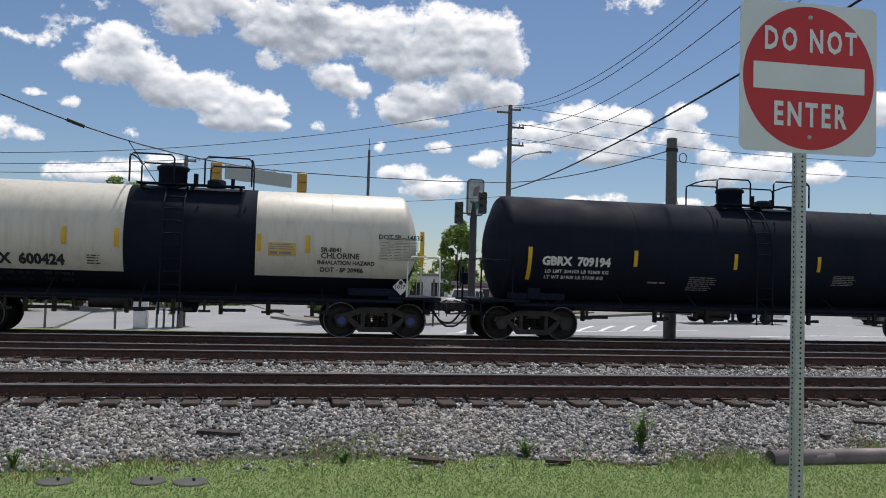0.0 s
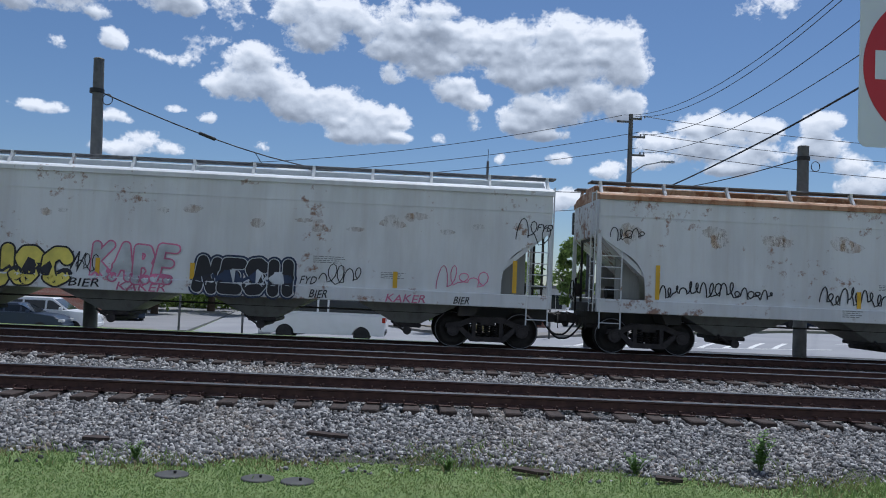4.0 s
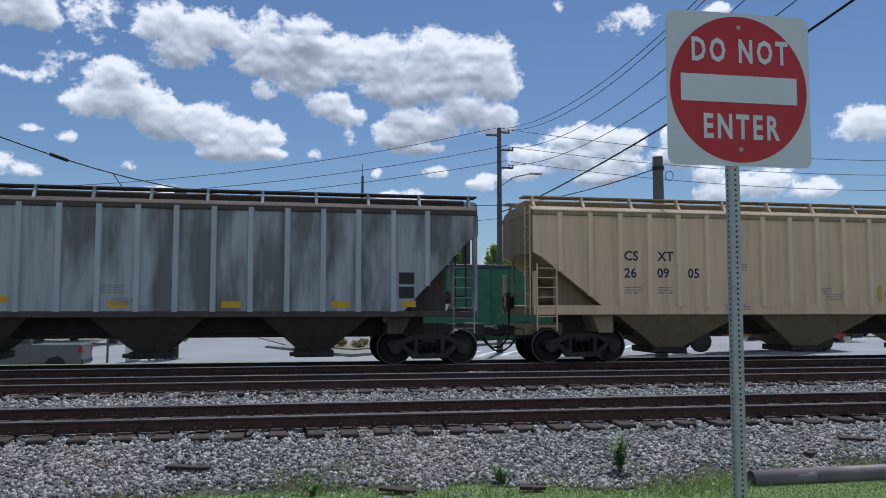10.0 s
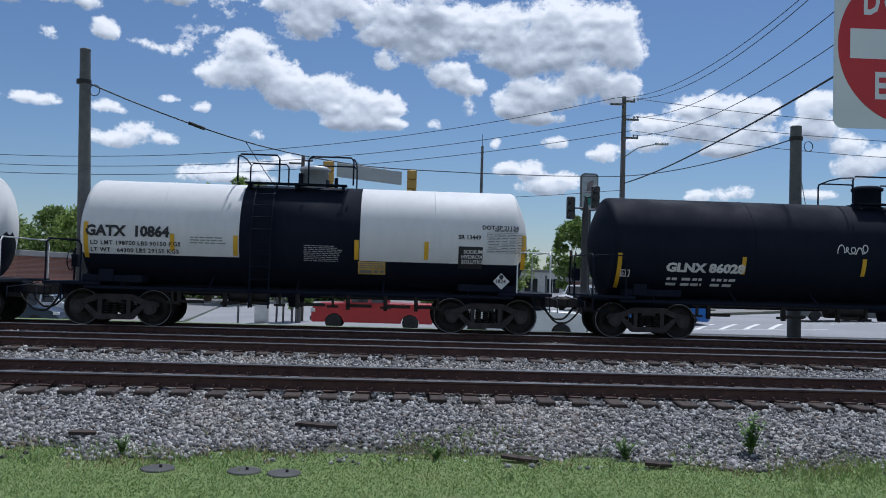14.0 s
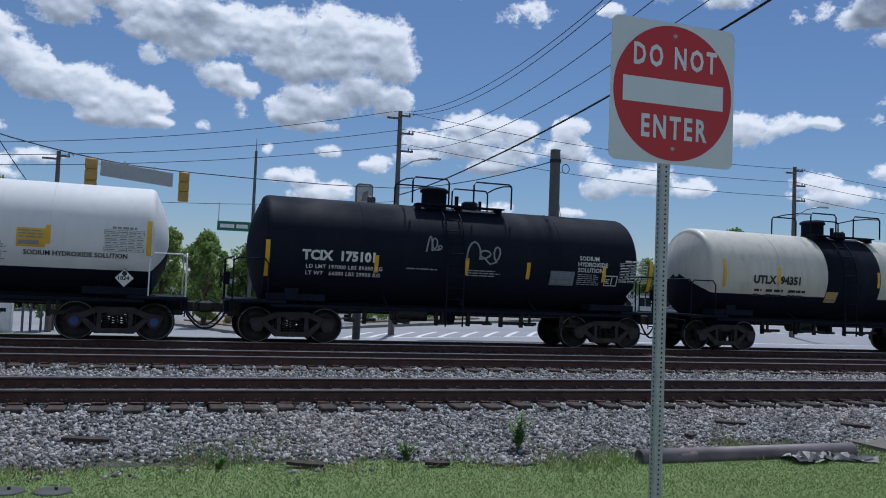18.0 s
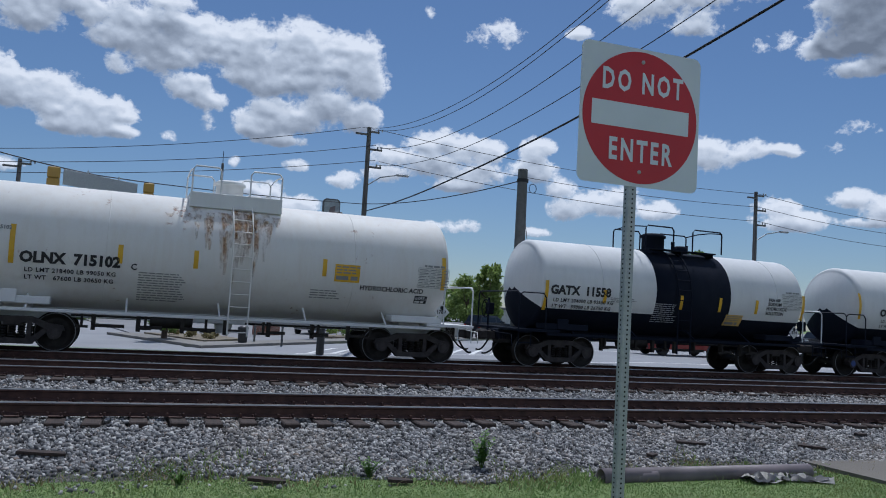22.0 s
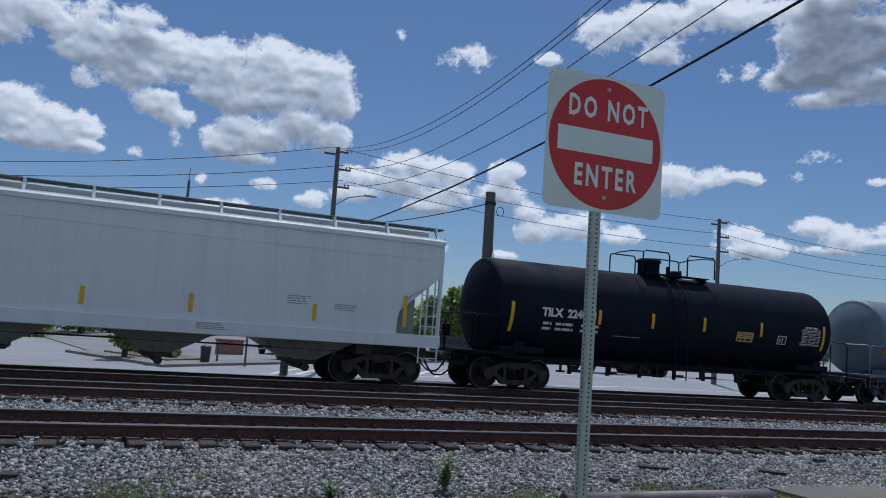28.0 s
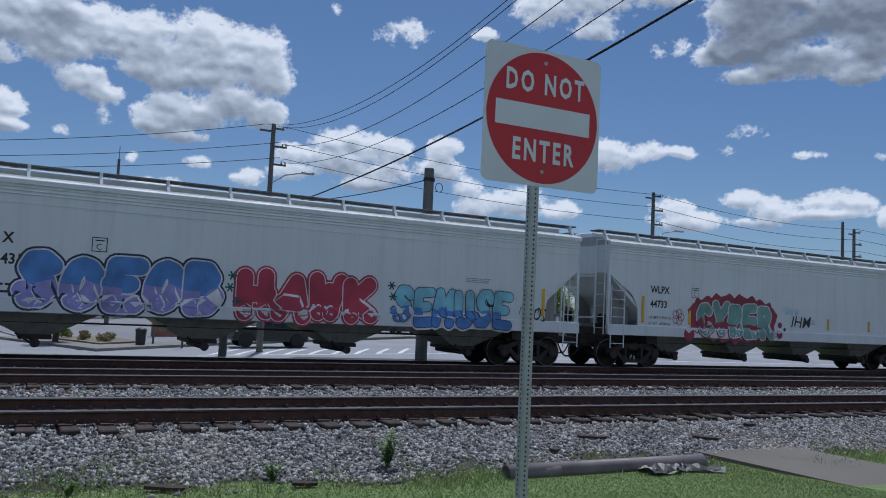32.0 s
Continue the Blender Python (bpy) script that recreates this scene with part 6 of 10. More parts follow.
c, s = hopper_car((-7.85, 2.38, 0.33, ("ROIX", "58730")), "rust-spotted light grey hopper car with yellow, pink and black graffiti", -61.65, 19.5, body="grey_rust", seed=5, strips=[(-8.05, 1.45, 0.85), (-4.94, 1.45, 0.43), (-2.15, 1.45, 0.42), (0.15, 1.45, 0.4), (2.45, 1.45, 0.42), (5.17, 1.45, 0.41), (8.18, 1.45, 0.82)], roof="grey", rusty="spots")
graffiti_word(c, "FUSC", -5.55, 1.06, 2.85, 1.05, s, M["g_yellow"], M["g_black"], label="yellow fat-lettered graffiti with black outline", edge=0.045, fat=0.42)
graffiti_word(c, "KABE", -2.25, 1.3, 2.05, 0.95, s, M["g_grey"], M["g_pink"], label="pink outlined graffiti", edge=0.04)
graffiti_word(c, "NESH", 0.25, 1.08, 2.45, 0.95, s, M["g_black"], M["g_grey"], M["g_navy"], label="black graffiti with a pale outline", edge=0.022, fat=0.44)
for u, v, w, h, word, ink in ((-2.85, 1.5, 0.35, 0.5, "W", "ink"), (2.85, 1.45, 0.4, 0.2, "FYD", "ink"), (8.75, 3.05, 0.4, 0.18, "FYD", "ink"), (-2.75, 1.15, 0.75, 0.2, "BIER", "ink"), (3.1, 1.12, 0.45, 0.2, "BIER", "ink"), (6.7, 1.12, 0.4, 0.18, "BIER", "ink"), (-1.6, 1.1, 1.2, 0.2, "KAKER", "g_pink"), (5.0, 1.1, 1.0, 0.2, "KAKER", "g_pink"), (-6.2, 1.72, 0.55, 0.28, "FUNGI", "ink")):
    tag_word(c, word, u, v, w, h, s, M[ink])
scrawl(c, 54, 6.26, 1.45, 1.3, 0.65, s, M["g_pink"])
scrawl(c, 55, -8.9, 2.97, 0.85, 0.5, s, M["ink"])
scrawl(c, 56, 8.22, 2.68, 0.88, 0.7, s, M["ink"])
scrawl(c, 57, 3.31, 1.47, 1.05, 0.52, s, M["ink"])
scrawl(c, 59, -2.6, 1.45, 0.5, 0.55, s, M["ink"])

c, s = hopper_car((-7.5, 2.42, 0.34, ("FURX", "878392")), "light grey hopper car with black outline graffiti", -81.45, 20.1, seed=6, corrugated=True, strips=[(-8.19, 1.47, 0.91), (-5.37, 1.45, 0.44), (-2.66, 1.45, 0.41), (-0.01, 1.45, 0.46), (2.5, 1.45, 0.43), (4.9, 1.45, 0.46), (7.9, 1.45, 0.9)])
graffiti_word(c, "NANO", 1.0, 1.15, 2.7, 0.9, s, M["grey"], M["g_black"], label="black outline graffiti", edge=0.025, fat=0.4)
graffiti_word(c, "GENS", -4.5, 1.12, 1.95, 1.1, s, M["grey"], M["g_black"], label="black outline graffiti", edge=0.025, fat=0.4)
graffiti_word(c, "KSTM", -1.9, 1.1, 2.5, 1.15, s, M["grey"], M["g_black"], label="black outline graffiti", edge=0.025, fat=0.4)

c, s = hopper_car((-8.1, 2.48, 0.33, ("ROIX", "58229")), "light grey hopper car with large red, black and white graffiti", -102.05, 21.1, seed=7, plates=False, strips=[(-8.68, 1.47, 0.9), (8.14, 1.5, 0.9)])
decal(c, "graffiti_cloud", grid_shape(12.4, 0.7, 1, 1), -6.3, 1.05, s, M["g_grey"], "", 0.004)
graffiti_word(c, "FOUSE", -5.4, 1.12, 3.7, 1.25, s, M["g_black"], M["g_white"], M["g_black"], M["g_salmon"], label="large red and black graffiti with white outline", edge=0.06)
graffiti(c, 72, -1.6, 1.12, 1.7, 0.85, 4, s, M["g_yellow"], M["g_black"], label="small yellow and black graffiti")
graffiti_word(c, "EUNOH", 0.35, 1.12, 4.7, 1.35, s, M["g_black"], M["g_white"], M["g_black"], M["g_red"], label="large red and black graffiti with white outline", edge=0.06)
tag_word(c, "GET", -6.95, 2.05, 0.5, 0.2, s, M["ink"])
tag_word(c, "WELL", -6.9, 1.82, 0.55, 0.2, s, M["ink"])
decal(c, "graffiti_text", letters("STUD", 0.3, 0.012), -6.55, 1.2, s, M["ink"], "", 0.012)
tag_word(c, "JADE FOREVER", 5.4, 1.15, 1.25, 0.2, s, M["ink"])
for k, u in enumerate((-6.4, -4.6, 2.6, 5.5)):
    decal(c, "graffiti", fan([(0.16 * math.cos(q), 0.26 + 0.26 * math.sin(q)) for q in [0.628 * j for j in range(10)]]), u, 1.45, s, M["g_yellow"], "", 0.018)

c, s = hopper_car(None, "tan ribbed covered hopper car with dark blue lettering", -121.7, 18.2, body="tan", roof="tan_dirty", under="tan_dirty", bays=3, ribs=19, eave=4.02, seed=8, cut=1.35, cut_top=2.95, sill_z=(1.30, 1.55), low="tan_dirty", strips=[(-3.59, 1.68, 0.45), (1.8, 1.68, 0.45), (4.08, 1.68, 0.39)])
for u, w in ((-5.97, "26"), (-5.02, "09"), (-4.12, "05")):
    decal(c, "car_number", letters(w, 0.36, 0.008), u, 2.29, s, M["bluelogo"])
for u, w in ((-5.97, "CS"), (-5.02, "XT")):
    decal(c, "reporting_mark", letters(w, 0.36, 0.008), u, 2.75, s, M["bluelogo"])
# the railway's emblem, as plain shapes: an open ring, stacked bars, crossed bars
ring_arc = stroke([(0.29 + 0.205 * math.cos(a), 0.34 + 0.255 * math.sin(a)) for a in [0.62 + 5.04 * k / 18 for k in range(19)]], 0.17)
bars = stroke([(0.46, 0.47), (0.40, 0.57), (0.27, 0.60), (0.14, 0.56), (0.11, 0.46), (0.18, 0.38), (0.36, 0.31), (0.43, 0.23), (0.40, 0.12), (0.28, 0.07), (0.15, 0.09), (0.07, 0.2)], 0.15)
cross = [(0.0, 0.0), (0.19, 0.0), (0.31, 0.22), (0.43, 0.0), (0.62, 0.0), (0.405, 0.34), (0.62, 0.68), (0.43, 0.68), (0.31, 0.46), (0.19, 0.68), (0.0, 0.68), (0.215, 0.34)], [(0, 1, 2, 11), (11, 2, 5, 8), (2, 3, 4, 5), (5, 6, 7, 8), (8, 9, 10, 11)]
for u, shape, w in ((3.6, ring_arc, 0.58), (4.47, bars, 0.54), (5.24, cross, 0.62)):
    decal(c, "emblem", joined((rect(w, 0.1), 0, 0), (shape, 0, 0.16)), u, 2.6, s, M["bluelogo"], "dark blue emblem shape")
decal(c, "data_box", rect(0.38, 0.28), 4.54, 1.74, s, M["chalk"])
decal(c, "data_box", flat_bars(random.Random(82), 0.36, 0.24, 2, 1.0, 0.8), 4.56, 1.76, s, M["bluelogo"], "", 0.01)
for k, (u, v) in enumerate(((-5.97, 1.85), (-5.0, 1.85), (-0.2, 1.85), (2.0, 1.75), (5.3, 1.75), (-2.8, 2.5))):
    stencil(c, random.Random(83 + k), u, v, 0.5, 0.22, 2, s, M["greyprint"])

c, s = hopper_car(None, "weathered grey ribbed hopper car with streaks of grime", -139.85, 18.1, body="weathered", under="brown_grime", bays=3, ribs=17, rib_at=(-7.28, 0.88), body_half=8.1, eave=3.95, seed=9, cut=1.35, cut_top=3.35, sill_z=(1.25, 1.40), sill="brown_grime", low="brown_grime", roof="brown_grime", strips=[])
for u, w, v, h in ((-5.43, 0.70, 1.88, 0.84), (-4.53, 0.70, 1.98, 0.74)):
    decal(c, "number_panel", rect(w, h), u, v, s, M["chalk"], "white number panel", 0.004)
for u, v, w in ((-5.19, 2.43, "HK"), (-4.49, 2.43, "RX"), (-5.10, 2.04, "40"), (-4.51, 2.04, "0009")):
    decal(c, "reporting_mark", letters(w, 0.3, 0.006, 0.92), u, v, s, M["ink"], "", 0.010)
for u, v, w in ((-6.28, 1.8, 0.5), (-3.52, 1.6, 0.46), (-0.88, 1.48, 0.46), (1.72, 1.48, 0.46), (4.38, 1.48, 0.46), (6.15, 1.5, 0.36)):
    decal(c, "reflector", rect(w, 0.16), u, v, s, M["yellow"], "yellow reflective strip")
decal(c, "data_box", joined((rect(0.4, 0.3), 0, 0), (rect(0.4, 0.3), 0, 0.36)), 6.07, 1.72, s, M["ink"])
stencil(c, random.Random(91), -5.3, 1.6, 1.3, 0.2, 2, s, M["greyprint"])

SOD = ("SODIUM", "HYDROXIDE", "SOLUTION")


def sodium(u, v, size, ink="ink"):
    return [("words", u + (0.05 if k == 0 else 0), v - k * size * 0.98, size, w, ink) for k, w in enumerate(SOD)]


tank_car((-6.2, 2.05, 0.38, "GAMX 6632"), "plain black tank car with white lettering", -157.25, 16.7, extras=[("strip", -7.11, 1.61, 0.87), ("strip", -3.53, 1.99, 0.47), ("strip", -1.67, 1.99, 0.47), ("strip", 0.14, 1.97, 0.45), ("strip", 3.21, 2.01, 0.45), ("strip", 6.55, 1.6, 0.7), ("label", 2.09, 2.03, 0.75, 0.32, "label_yellow", "ink"), ("label", 5.6, 1.96, 0.95, 0.53, "greyprint", "chalk"), ("label", 4.77, 1.56, 0.45, 0.29, "chalk", "ink"), ("placard", 6.05, 1.38, "3257"), ("print", 0.81, 1.47, 0.85, 0.40, 5, "chalk"), ("print", 3.27, 1.57, 0.96, 0.28, 4, "greyprint"), ("print", 2.06, 1.76, 0.71, 0.11, 2, "chalk"), ("print", -6.6, 1.2, 0.9, 0.07, 1, "chalk")], dome=0.1, deck="bars", seed=10, radius=1.38, zc=2.38)

c, s = tank_car((-6.42, 1.72, 0.36, "GLNX 86028", 1.25), "black tank car with faint chalk scrawls", -174.5, 17.8, body_len=16.3, extras=[("strip", -7.7, 1.31, 0.89), ("strip", -4.44, 1.74, 0.45), ("strip", -1.24, 1.77, 0.45), ("strip", 1.89, 1.8, 0.45), ("strip", 4.58, 1.82, 0.45), ("strip", 7.6, 1.42, 0.83), ("label", 6.3, 2.18, 1.06, 0.54, "greyprint", "chalk"), ("label", 6.21, 1.53, 0.48, 0.30, "chalk", "ink"), ("placard", 7.1, 1.41, "3257"), ("print", 2.8, 1.55, 0.9, 0.12, 2, "chalk"), ("label", -7.6, 1.6, 0.25, 0.18, "chalk", "greyprint")], dome=0.2, deck="bars", seed=11, radius=1.36, zc=2.37)
scrawl(c, 111, -1.92, 2.32, 0.81, 0.28, s, M["chalk"])
scrawl(c, 112, 0.82, 1.55, 1.07, 0.45, s, M["greyprint"], t=0.035)
scrawl(c, 113, 1.9, 1.32, 1.8, 0.43, s, M["greyprint"], t=0.035)

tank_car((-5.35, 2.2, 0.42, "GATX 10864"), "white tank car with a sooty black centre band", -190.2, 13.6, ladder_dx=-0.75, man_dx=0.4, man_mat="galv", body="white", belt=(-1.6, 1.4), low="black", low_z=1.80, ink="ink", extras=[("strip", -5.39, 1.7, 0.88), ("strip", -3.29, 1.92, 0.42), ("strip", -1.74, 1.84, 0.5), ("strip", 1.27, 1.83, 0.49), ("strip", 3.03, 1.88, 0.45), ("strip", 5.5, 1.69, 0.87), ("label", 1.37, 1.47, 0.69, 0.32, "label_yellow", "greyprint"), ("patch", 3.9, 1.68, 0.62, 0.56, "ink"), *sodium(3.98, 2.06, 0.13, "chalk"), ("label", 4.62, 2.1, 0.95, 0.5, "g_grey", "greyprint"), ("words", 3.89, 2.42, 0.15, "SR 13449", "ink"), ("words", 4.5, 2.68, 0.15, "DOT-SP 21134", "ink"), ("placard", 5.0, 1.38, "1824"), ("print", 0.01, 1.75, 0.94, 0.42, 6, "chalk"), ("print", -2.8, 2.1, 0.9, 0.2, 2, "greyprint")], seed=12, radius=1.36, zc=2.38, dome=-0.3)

tank_car((-4.01, 2.1, 0.40, "GATX 73984"), "white tank car with a black centre band and sodium hydroxide lettering", -203.15, 12.3, body="white", belt=(-1.0, 1.75), low="black", low_z=1.72, ink="ink", extras=[("strip", -4.49, 1.69, 0.88), ("strip", -1.92, 2.12, 0.46), ("strip", -0.26, 2.12, 0.47), ("strip", 1.66, 2.13, 0.45), ("strip", 4.75, 1.74, 0.89), *sodium(2.9, 2.5, 0.17), ("words", 4.0, 2.6, 0.15, "FRA AIP", "ink"), ("label", 3.6, 2.13, 0.95, 0.42, "g_grey", "greyprint"), ("label", 1.43, 1.49, 0.79, 0.24, "label_yellow", "greyprint"), ("placard", 4.14, 1.34, "1824"), ("print", 1.8, 1.75, 1.0, 0.5, 6, "greyprint"), ("print", -1.9, 1.55, 0.8, 0.15, 2, "chalk")], seed=13, radius=1.38, zc=2.40, dome=0.35, deck="bars")

tank_car((-3.81, 2.08, 0.40, "UTLX 94351"), "cream tank car with a black band and a rusty handrail", -215.95, 13.3, body="white_old", belt=(-0.9, 1.3), low="black", low_z=1.78, ink="ink", extras=[("strip", -4.95, 1.98, 0.85), ("strip", -2.9, 2.12, 0.52), ("strip", 1.16, 2.16, 0.51), ("strip", 3.04, 2.23, 0.47), ("strip", 4.77, 2.05, 0.8), ("label", -0.88, 1.62, 0.47, 0.34, "label_yellow", "greyprint"), ("words", 3.5, 2.55, 0.16, "SODIUM", "ink"), ("words", 3.2, 2.38, 0.16, "HYDROXIDE SOLUTION", "ink"), ("label", 3.74, 1.9, 1.0, 0.44, "g_grey", "greyprint"), ("label", 2.7, 1.93, 0.4, 0.25, "ink", "chalk"), ("print", 1.7, 1.95, 0.9, 0.3, 3, "greyprint"), ("placard", 4.4, 1.45, "1824")], seed=14, radius=1.4, zc=2.42, dome=0.3, deck="bars")

c, s = tank_car((-4.48, 2.12, 0.40, "TCIX 175101"), "black tank car with white sodium hydroxide lettering and chalk graffiti", -229.3, 13.4, extras=[("strip", -5.4, 1.7, 0.91), ("strip", -2.58, 1.91, 0.45), ("strip", -0.05, 1.96, 0.45), ("strip", 1.79, 1.92, 0.46), ("strip", 4.19, 1.93, 0.46), ("strip", 5.75, 1.72, 0.89), *sodium(3.39, 2.52, 0.17, "chalk"), ("label", 4.75, 1.95, 0.95, 0.55, "greyprint", "chalk"), ("label", 4.29, 1.83, 0.42, 0.3, "chalk", "ink"), ("placard", 5.2, 1.55, "1824"), ("label", 2.54, 1.79, 0.76, 0.40, "slate", "greyprint"), ("print", 3.4, 1.82, 0.7, 0.33, 4, "chalk"), ("print", -1.7, 2.02, 0.9, 0.08, 1, "chalk"), ("print", 0.0, 1.92, 1.0, 0.2, 2, "chalk")], seed=15, radius=1.42, zc=2.45, dome=0.0)
scrawl(c, 151, -0.02, 2.1, 1.0, 0.9, s, M["greyprint"], "faded chalk graffiti", 0.05)
scrawl(c, 152, -1.19, 2.45, 0.45, 0.5, s, M["greyprint"], "faded chalk graffiti", 0.04)


def olnx(number, place, length, seed, belt, mark_u):
    return tank_car((mark_u, 2.08, 0.40, "OLNX " + number), "clean white tank car with a glossy black centre band", place, length, body="white", belt=belt, low="black", low_z=1.68, ink="ink", blue=True, radius=1.37, zc=2.42, dome=(belt[0] + belt[1]) / 2 - 0.1, deck="box", ladder_dx=1.0, man_dx=-0.7, seed=seed, extras=[("strip", -5.4, 1.99, 0.88), ("strip", -2.3, 2.2, 0.42), ("strip", belt[0] - 0.14, 2.2, 0.42), ("strip", belt[1] + 0.02, 2.2, 0.46), ("strip", 3.05, 2.22, 0.44) if seed == 16 else ("strip", 3.2, 2.3, 0.1), ("strip", 5.25, 2.05, 0.84), ("label", 2.45, 2.14, 0.6, 0.43, "yellow", "greyprint"), ("words", 2.6, 1.96, 0.15, "SODIUM HYDROXIDE SOLUTION", "ink"), ("label", 4.3, 2.12, 0.9, 0.5, "g_grey", "greyprint"), ("print", -1.95 if belt[0] > -1.5 else 1.45, 1.75, 0.8, 0.5, 6, "greyprint"), ("placard", 4.8, 1.5, "1824")])


olnx("712167", -242.75, 13.5, 16, (-2.0, 1.25), -4.52)
olnx("712077", -256.05, 13.1, 17, (-0.97, 2.3), -4.4)

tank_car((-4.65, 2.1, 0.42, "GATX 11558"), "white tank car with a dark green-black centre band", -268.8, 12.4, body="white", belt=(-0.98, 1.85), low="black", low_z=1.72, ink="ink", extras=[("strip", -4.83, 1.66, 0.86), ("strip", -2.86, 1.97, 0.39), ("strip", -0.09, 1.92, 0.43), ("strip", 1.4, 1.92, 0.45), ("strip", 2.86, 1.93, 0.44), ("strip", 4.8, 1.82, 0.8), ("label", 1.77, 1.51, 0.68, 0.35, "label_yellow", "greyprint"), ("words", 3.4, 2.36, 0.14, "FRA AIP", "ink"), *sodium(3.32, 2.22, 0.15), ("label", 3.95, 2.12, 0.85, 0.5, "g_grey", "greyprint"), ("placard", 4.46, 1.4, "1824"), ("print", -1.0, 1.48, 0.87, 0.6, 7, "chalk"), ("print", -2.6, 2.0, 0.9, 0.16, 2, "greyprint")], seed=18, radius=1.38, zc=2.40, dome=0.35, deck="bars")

c, s = tank_car((-4.83, 2.0, 0.40, "OLNX 715102"), "all-white tank car with rust streaks and a rusty ladder", -282.35, 14.0, body_len=12.05, body="white_rust", ink="ink", frame="white", extras=[("words", -5.75, 2.75, 0.12, "OLNX 715102", "greyprint"), ("strip", -5.05, 2.0, 0.88), ("strip", -2.76, 2.15, 0.44), ("strip", -1.04, 2.15, 0.44), ("strip", 2.15, 2.18, 0.44), ("strip", 5.45, 2.02, 0.88), ("label", 2.48, 2.07, 0.67, 0.45, "yellow", "greyprint"), ("words", 3.2, 1.89, 0.17, "HYDROCHLORIC ACID", "ink"), ("label", 4.77, 2.06, 0.9, 0.52, "g_grey", "greyprint"), ("placard", 5.55, 1.43, "1789"), ("label", 4.76, 1.63, 0.36, 0.2, "ink", "chalk"), ("print", -2.27, 1.3, 1.06, 0.7, 8, "greyprint"), ("words", -2.45, 2.02, 0.2, "C", "ink"), ("print", 1.9, 1.6, 0.8, 0.25, 3, "greyprint")], seed=19, radius=1.5, zc=2.5, dome=-0.05, deck="box", deck_half=1.15, man_dx=-0.1, ladder_dx=0.15, ladder_mat="white_rust")
g = Geo()
g.prism([(-6.45, 1.05), (-5.62, 1.05), (-5.42, 1.98), (-6.38, 1.98)], -1.45, -1.41)
part("shield_plate", g, M["white_rust"], c, "white shield plate at the tank's end")
_r = random.Random(190)
for k in range(34):
    q = _r.gauss(0, 0.55)
    decal(c, "rust_streak", streak(_r.uniform(0.1, 0.3), _r.uniform(0.5, 1.7) * math.exp(-q * q)), -0.05 + q, _r.uniform(3.3, 3.75), s, M["rust_stain"], "rust streak on the white shell", 0.002 + 0.0002 * k)

tank_car((-4.15, 1.92, 0.38, "TCIX 6170"), "white tank car with a broad black centre band", -295.95, 13.2, body_len=11.6, body="white", belt=(-1.66, 1.66), low="black", low_z=1.80, ink="ink", extras=[("strip", -5.24, 1.71, 0.85), ("strip", -3.38, 2.15, 0.42), ("strip", -1.5, 2.16, 0.43), ("strip", 1.48, 2.1, 0.45), ("strip", 3.58, 2.15, 0.46), ("strip", 5.5, 1.85, 0.85), ("words", 3.27, 2.0, 0.14, "SODIUM", "ink"), ("words", 3.27, 1.86, 0.14, "HYDROXIDE SOLUTION", "ink"), ("label", 4.35, 2.1, 0.8, 0.5, "g_grey", "greyprint"), ("print", 2.2, 2.1, 1.1, 0.7, 7, "greyprint"), ("label", 1.63, 1.5, 0.61, 0.33, "label_yellow", "greyprint"), ("placard", 4.43, 1.55, "1824")], seed=20, radius=1.4, zc=2.42, dome=0.0, man_dx=-0.95)

c, s = tank_car((-4.1, 2.0, 0.40, "SHPX 207981"), "rusty black tank car with white lettering", -308.75, 12.7, body_len=10.75, man_dx=-0.1, ladder_dx=0.8, deck="open", body="black_rust", extras=[("strip", -5.0, 1.97, 0.89), ("strip", -2.27, 2.3, 0.42), ("strip", 0.04, 2.25, 0.46), ("strip", 2.17, 2.25, 0.46), ("strip", 4.95, 1.93, 0.87), *sodium(2.7, 2.86, 0.16, "chalk"), ("label", 3.9, 2.12, 0.9, 0.55, "greyprint", "chalk"), ("label", 1.5, 1.42, 0.67, 0.38, "label_yellow", "greyprint"), ("label", 3.08, 1.48, 0.48, 0.3, "chalk", "ink"), ("placard", 3.95, 1.32, "1824")], seed=21, radius=1.42, zc=2.45, dome=-0.3)
_r = random.Random(210)
for k in range(26):
    q = _r.uniform(-1.6, 0.9)
    decal(c, "rust_streak", streak(_r.uniform(0.3, 0.8), _r.uniform(0.9, 2.2)), q, _r.uniform(3.45, 3.75), s, M["soot_stain"], "brown dust streak below the dome", 0.002 + 0.0002 * k)

tank_car((-4.03, 2.02, 0.42, "TILX 161245"), "slate grey tank car with white lettering", -321.85, 13.2, body="slate", frame="slate", extras=[("strip", -5.2, 1.93, 0.92), ("strip", -1.76, 2.18, 0.46), ("strip", 0.99, 2.2, 0.46), ("strip", 3.19, 2.23, 0.43), ("strip", 5.4, 2.0, 0.92), ("label", 2.54, 2.08, 0.62, 0.48, "yellow", "greyprint"), ("label", 4.55, 2.1, 0.9, 0.55, "greyprint", "chalk"), ("label", 4.2, 1.63, 0.42, 0.28, "chalk", "ink"), ("placard", 5.0, 1.5, "1824"), ("print", 1.38, 1.47, 0.68, 0.46, 5, "chalk"), ("print", -2.2, 1.75, 1.0, 0.2, 2, "greyprint")], seed=22, radius=1.42, zc=2.46, dome=0.0, blue=True)

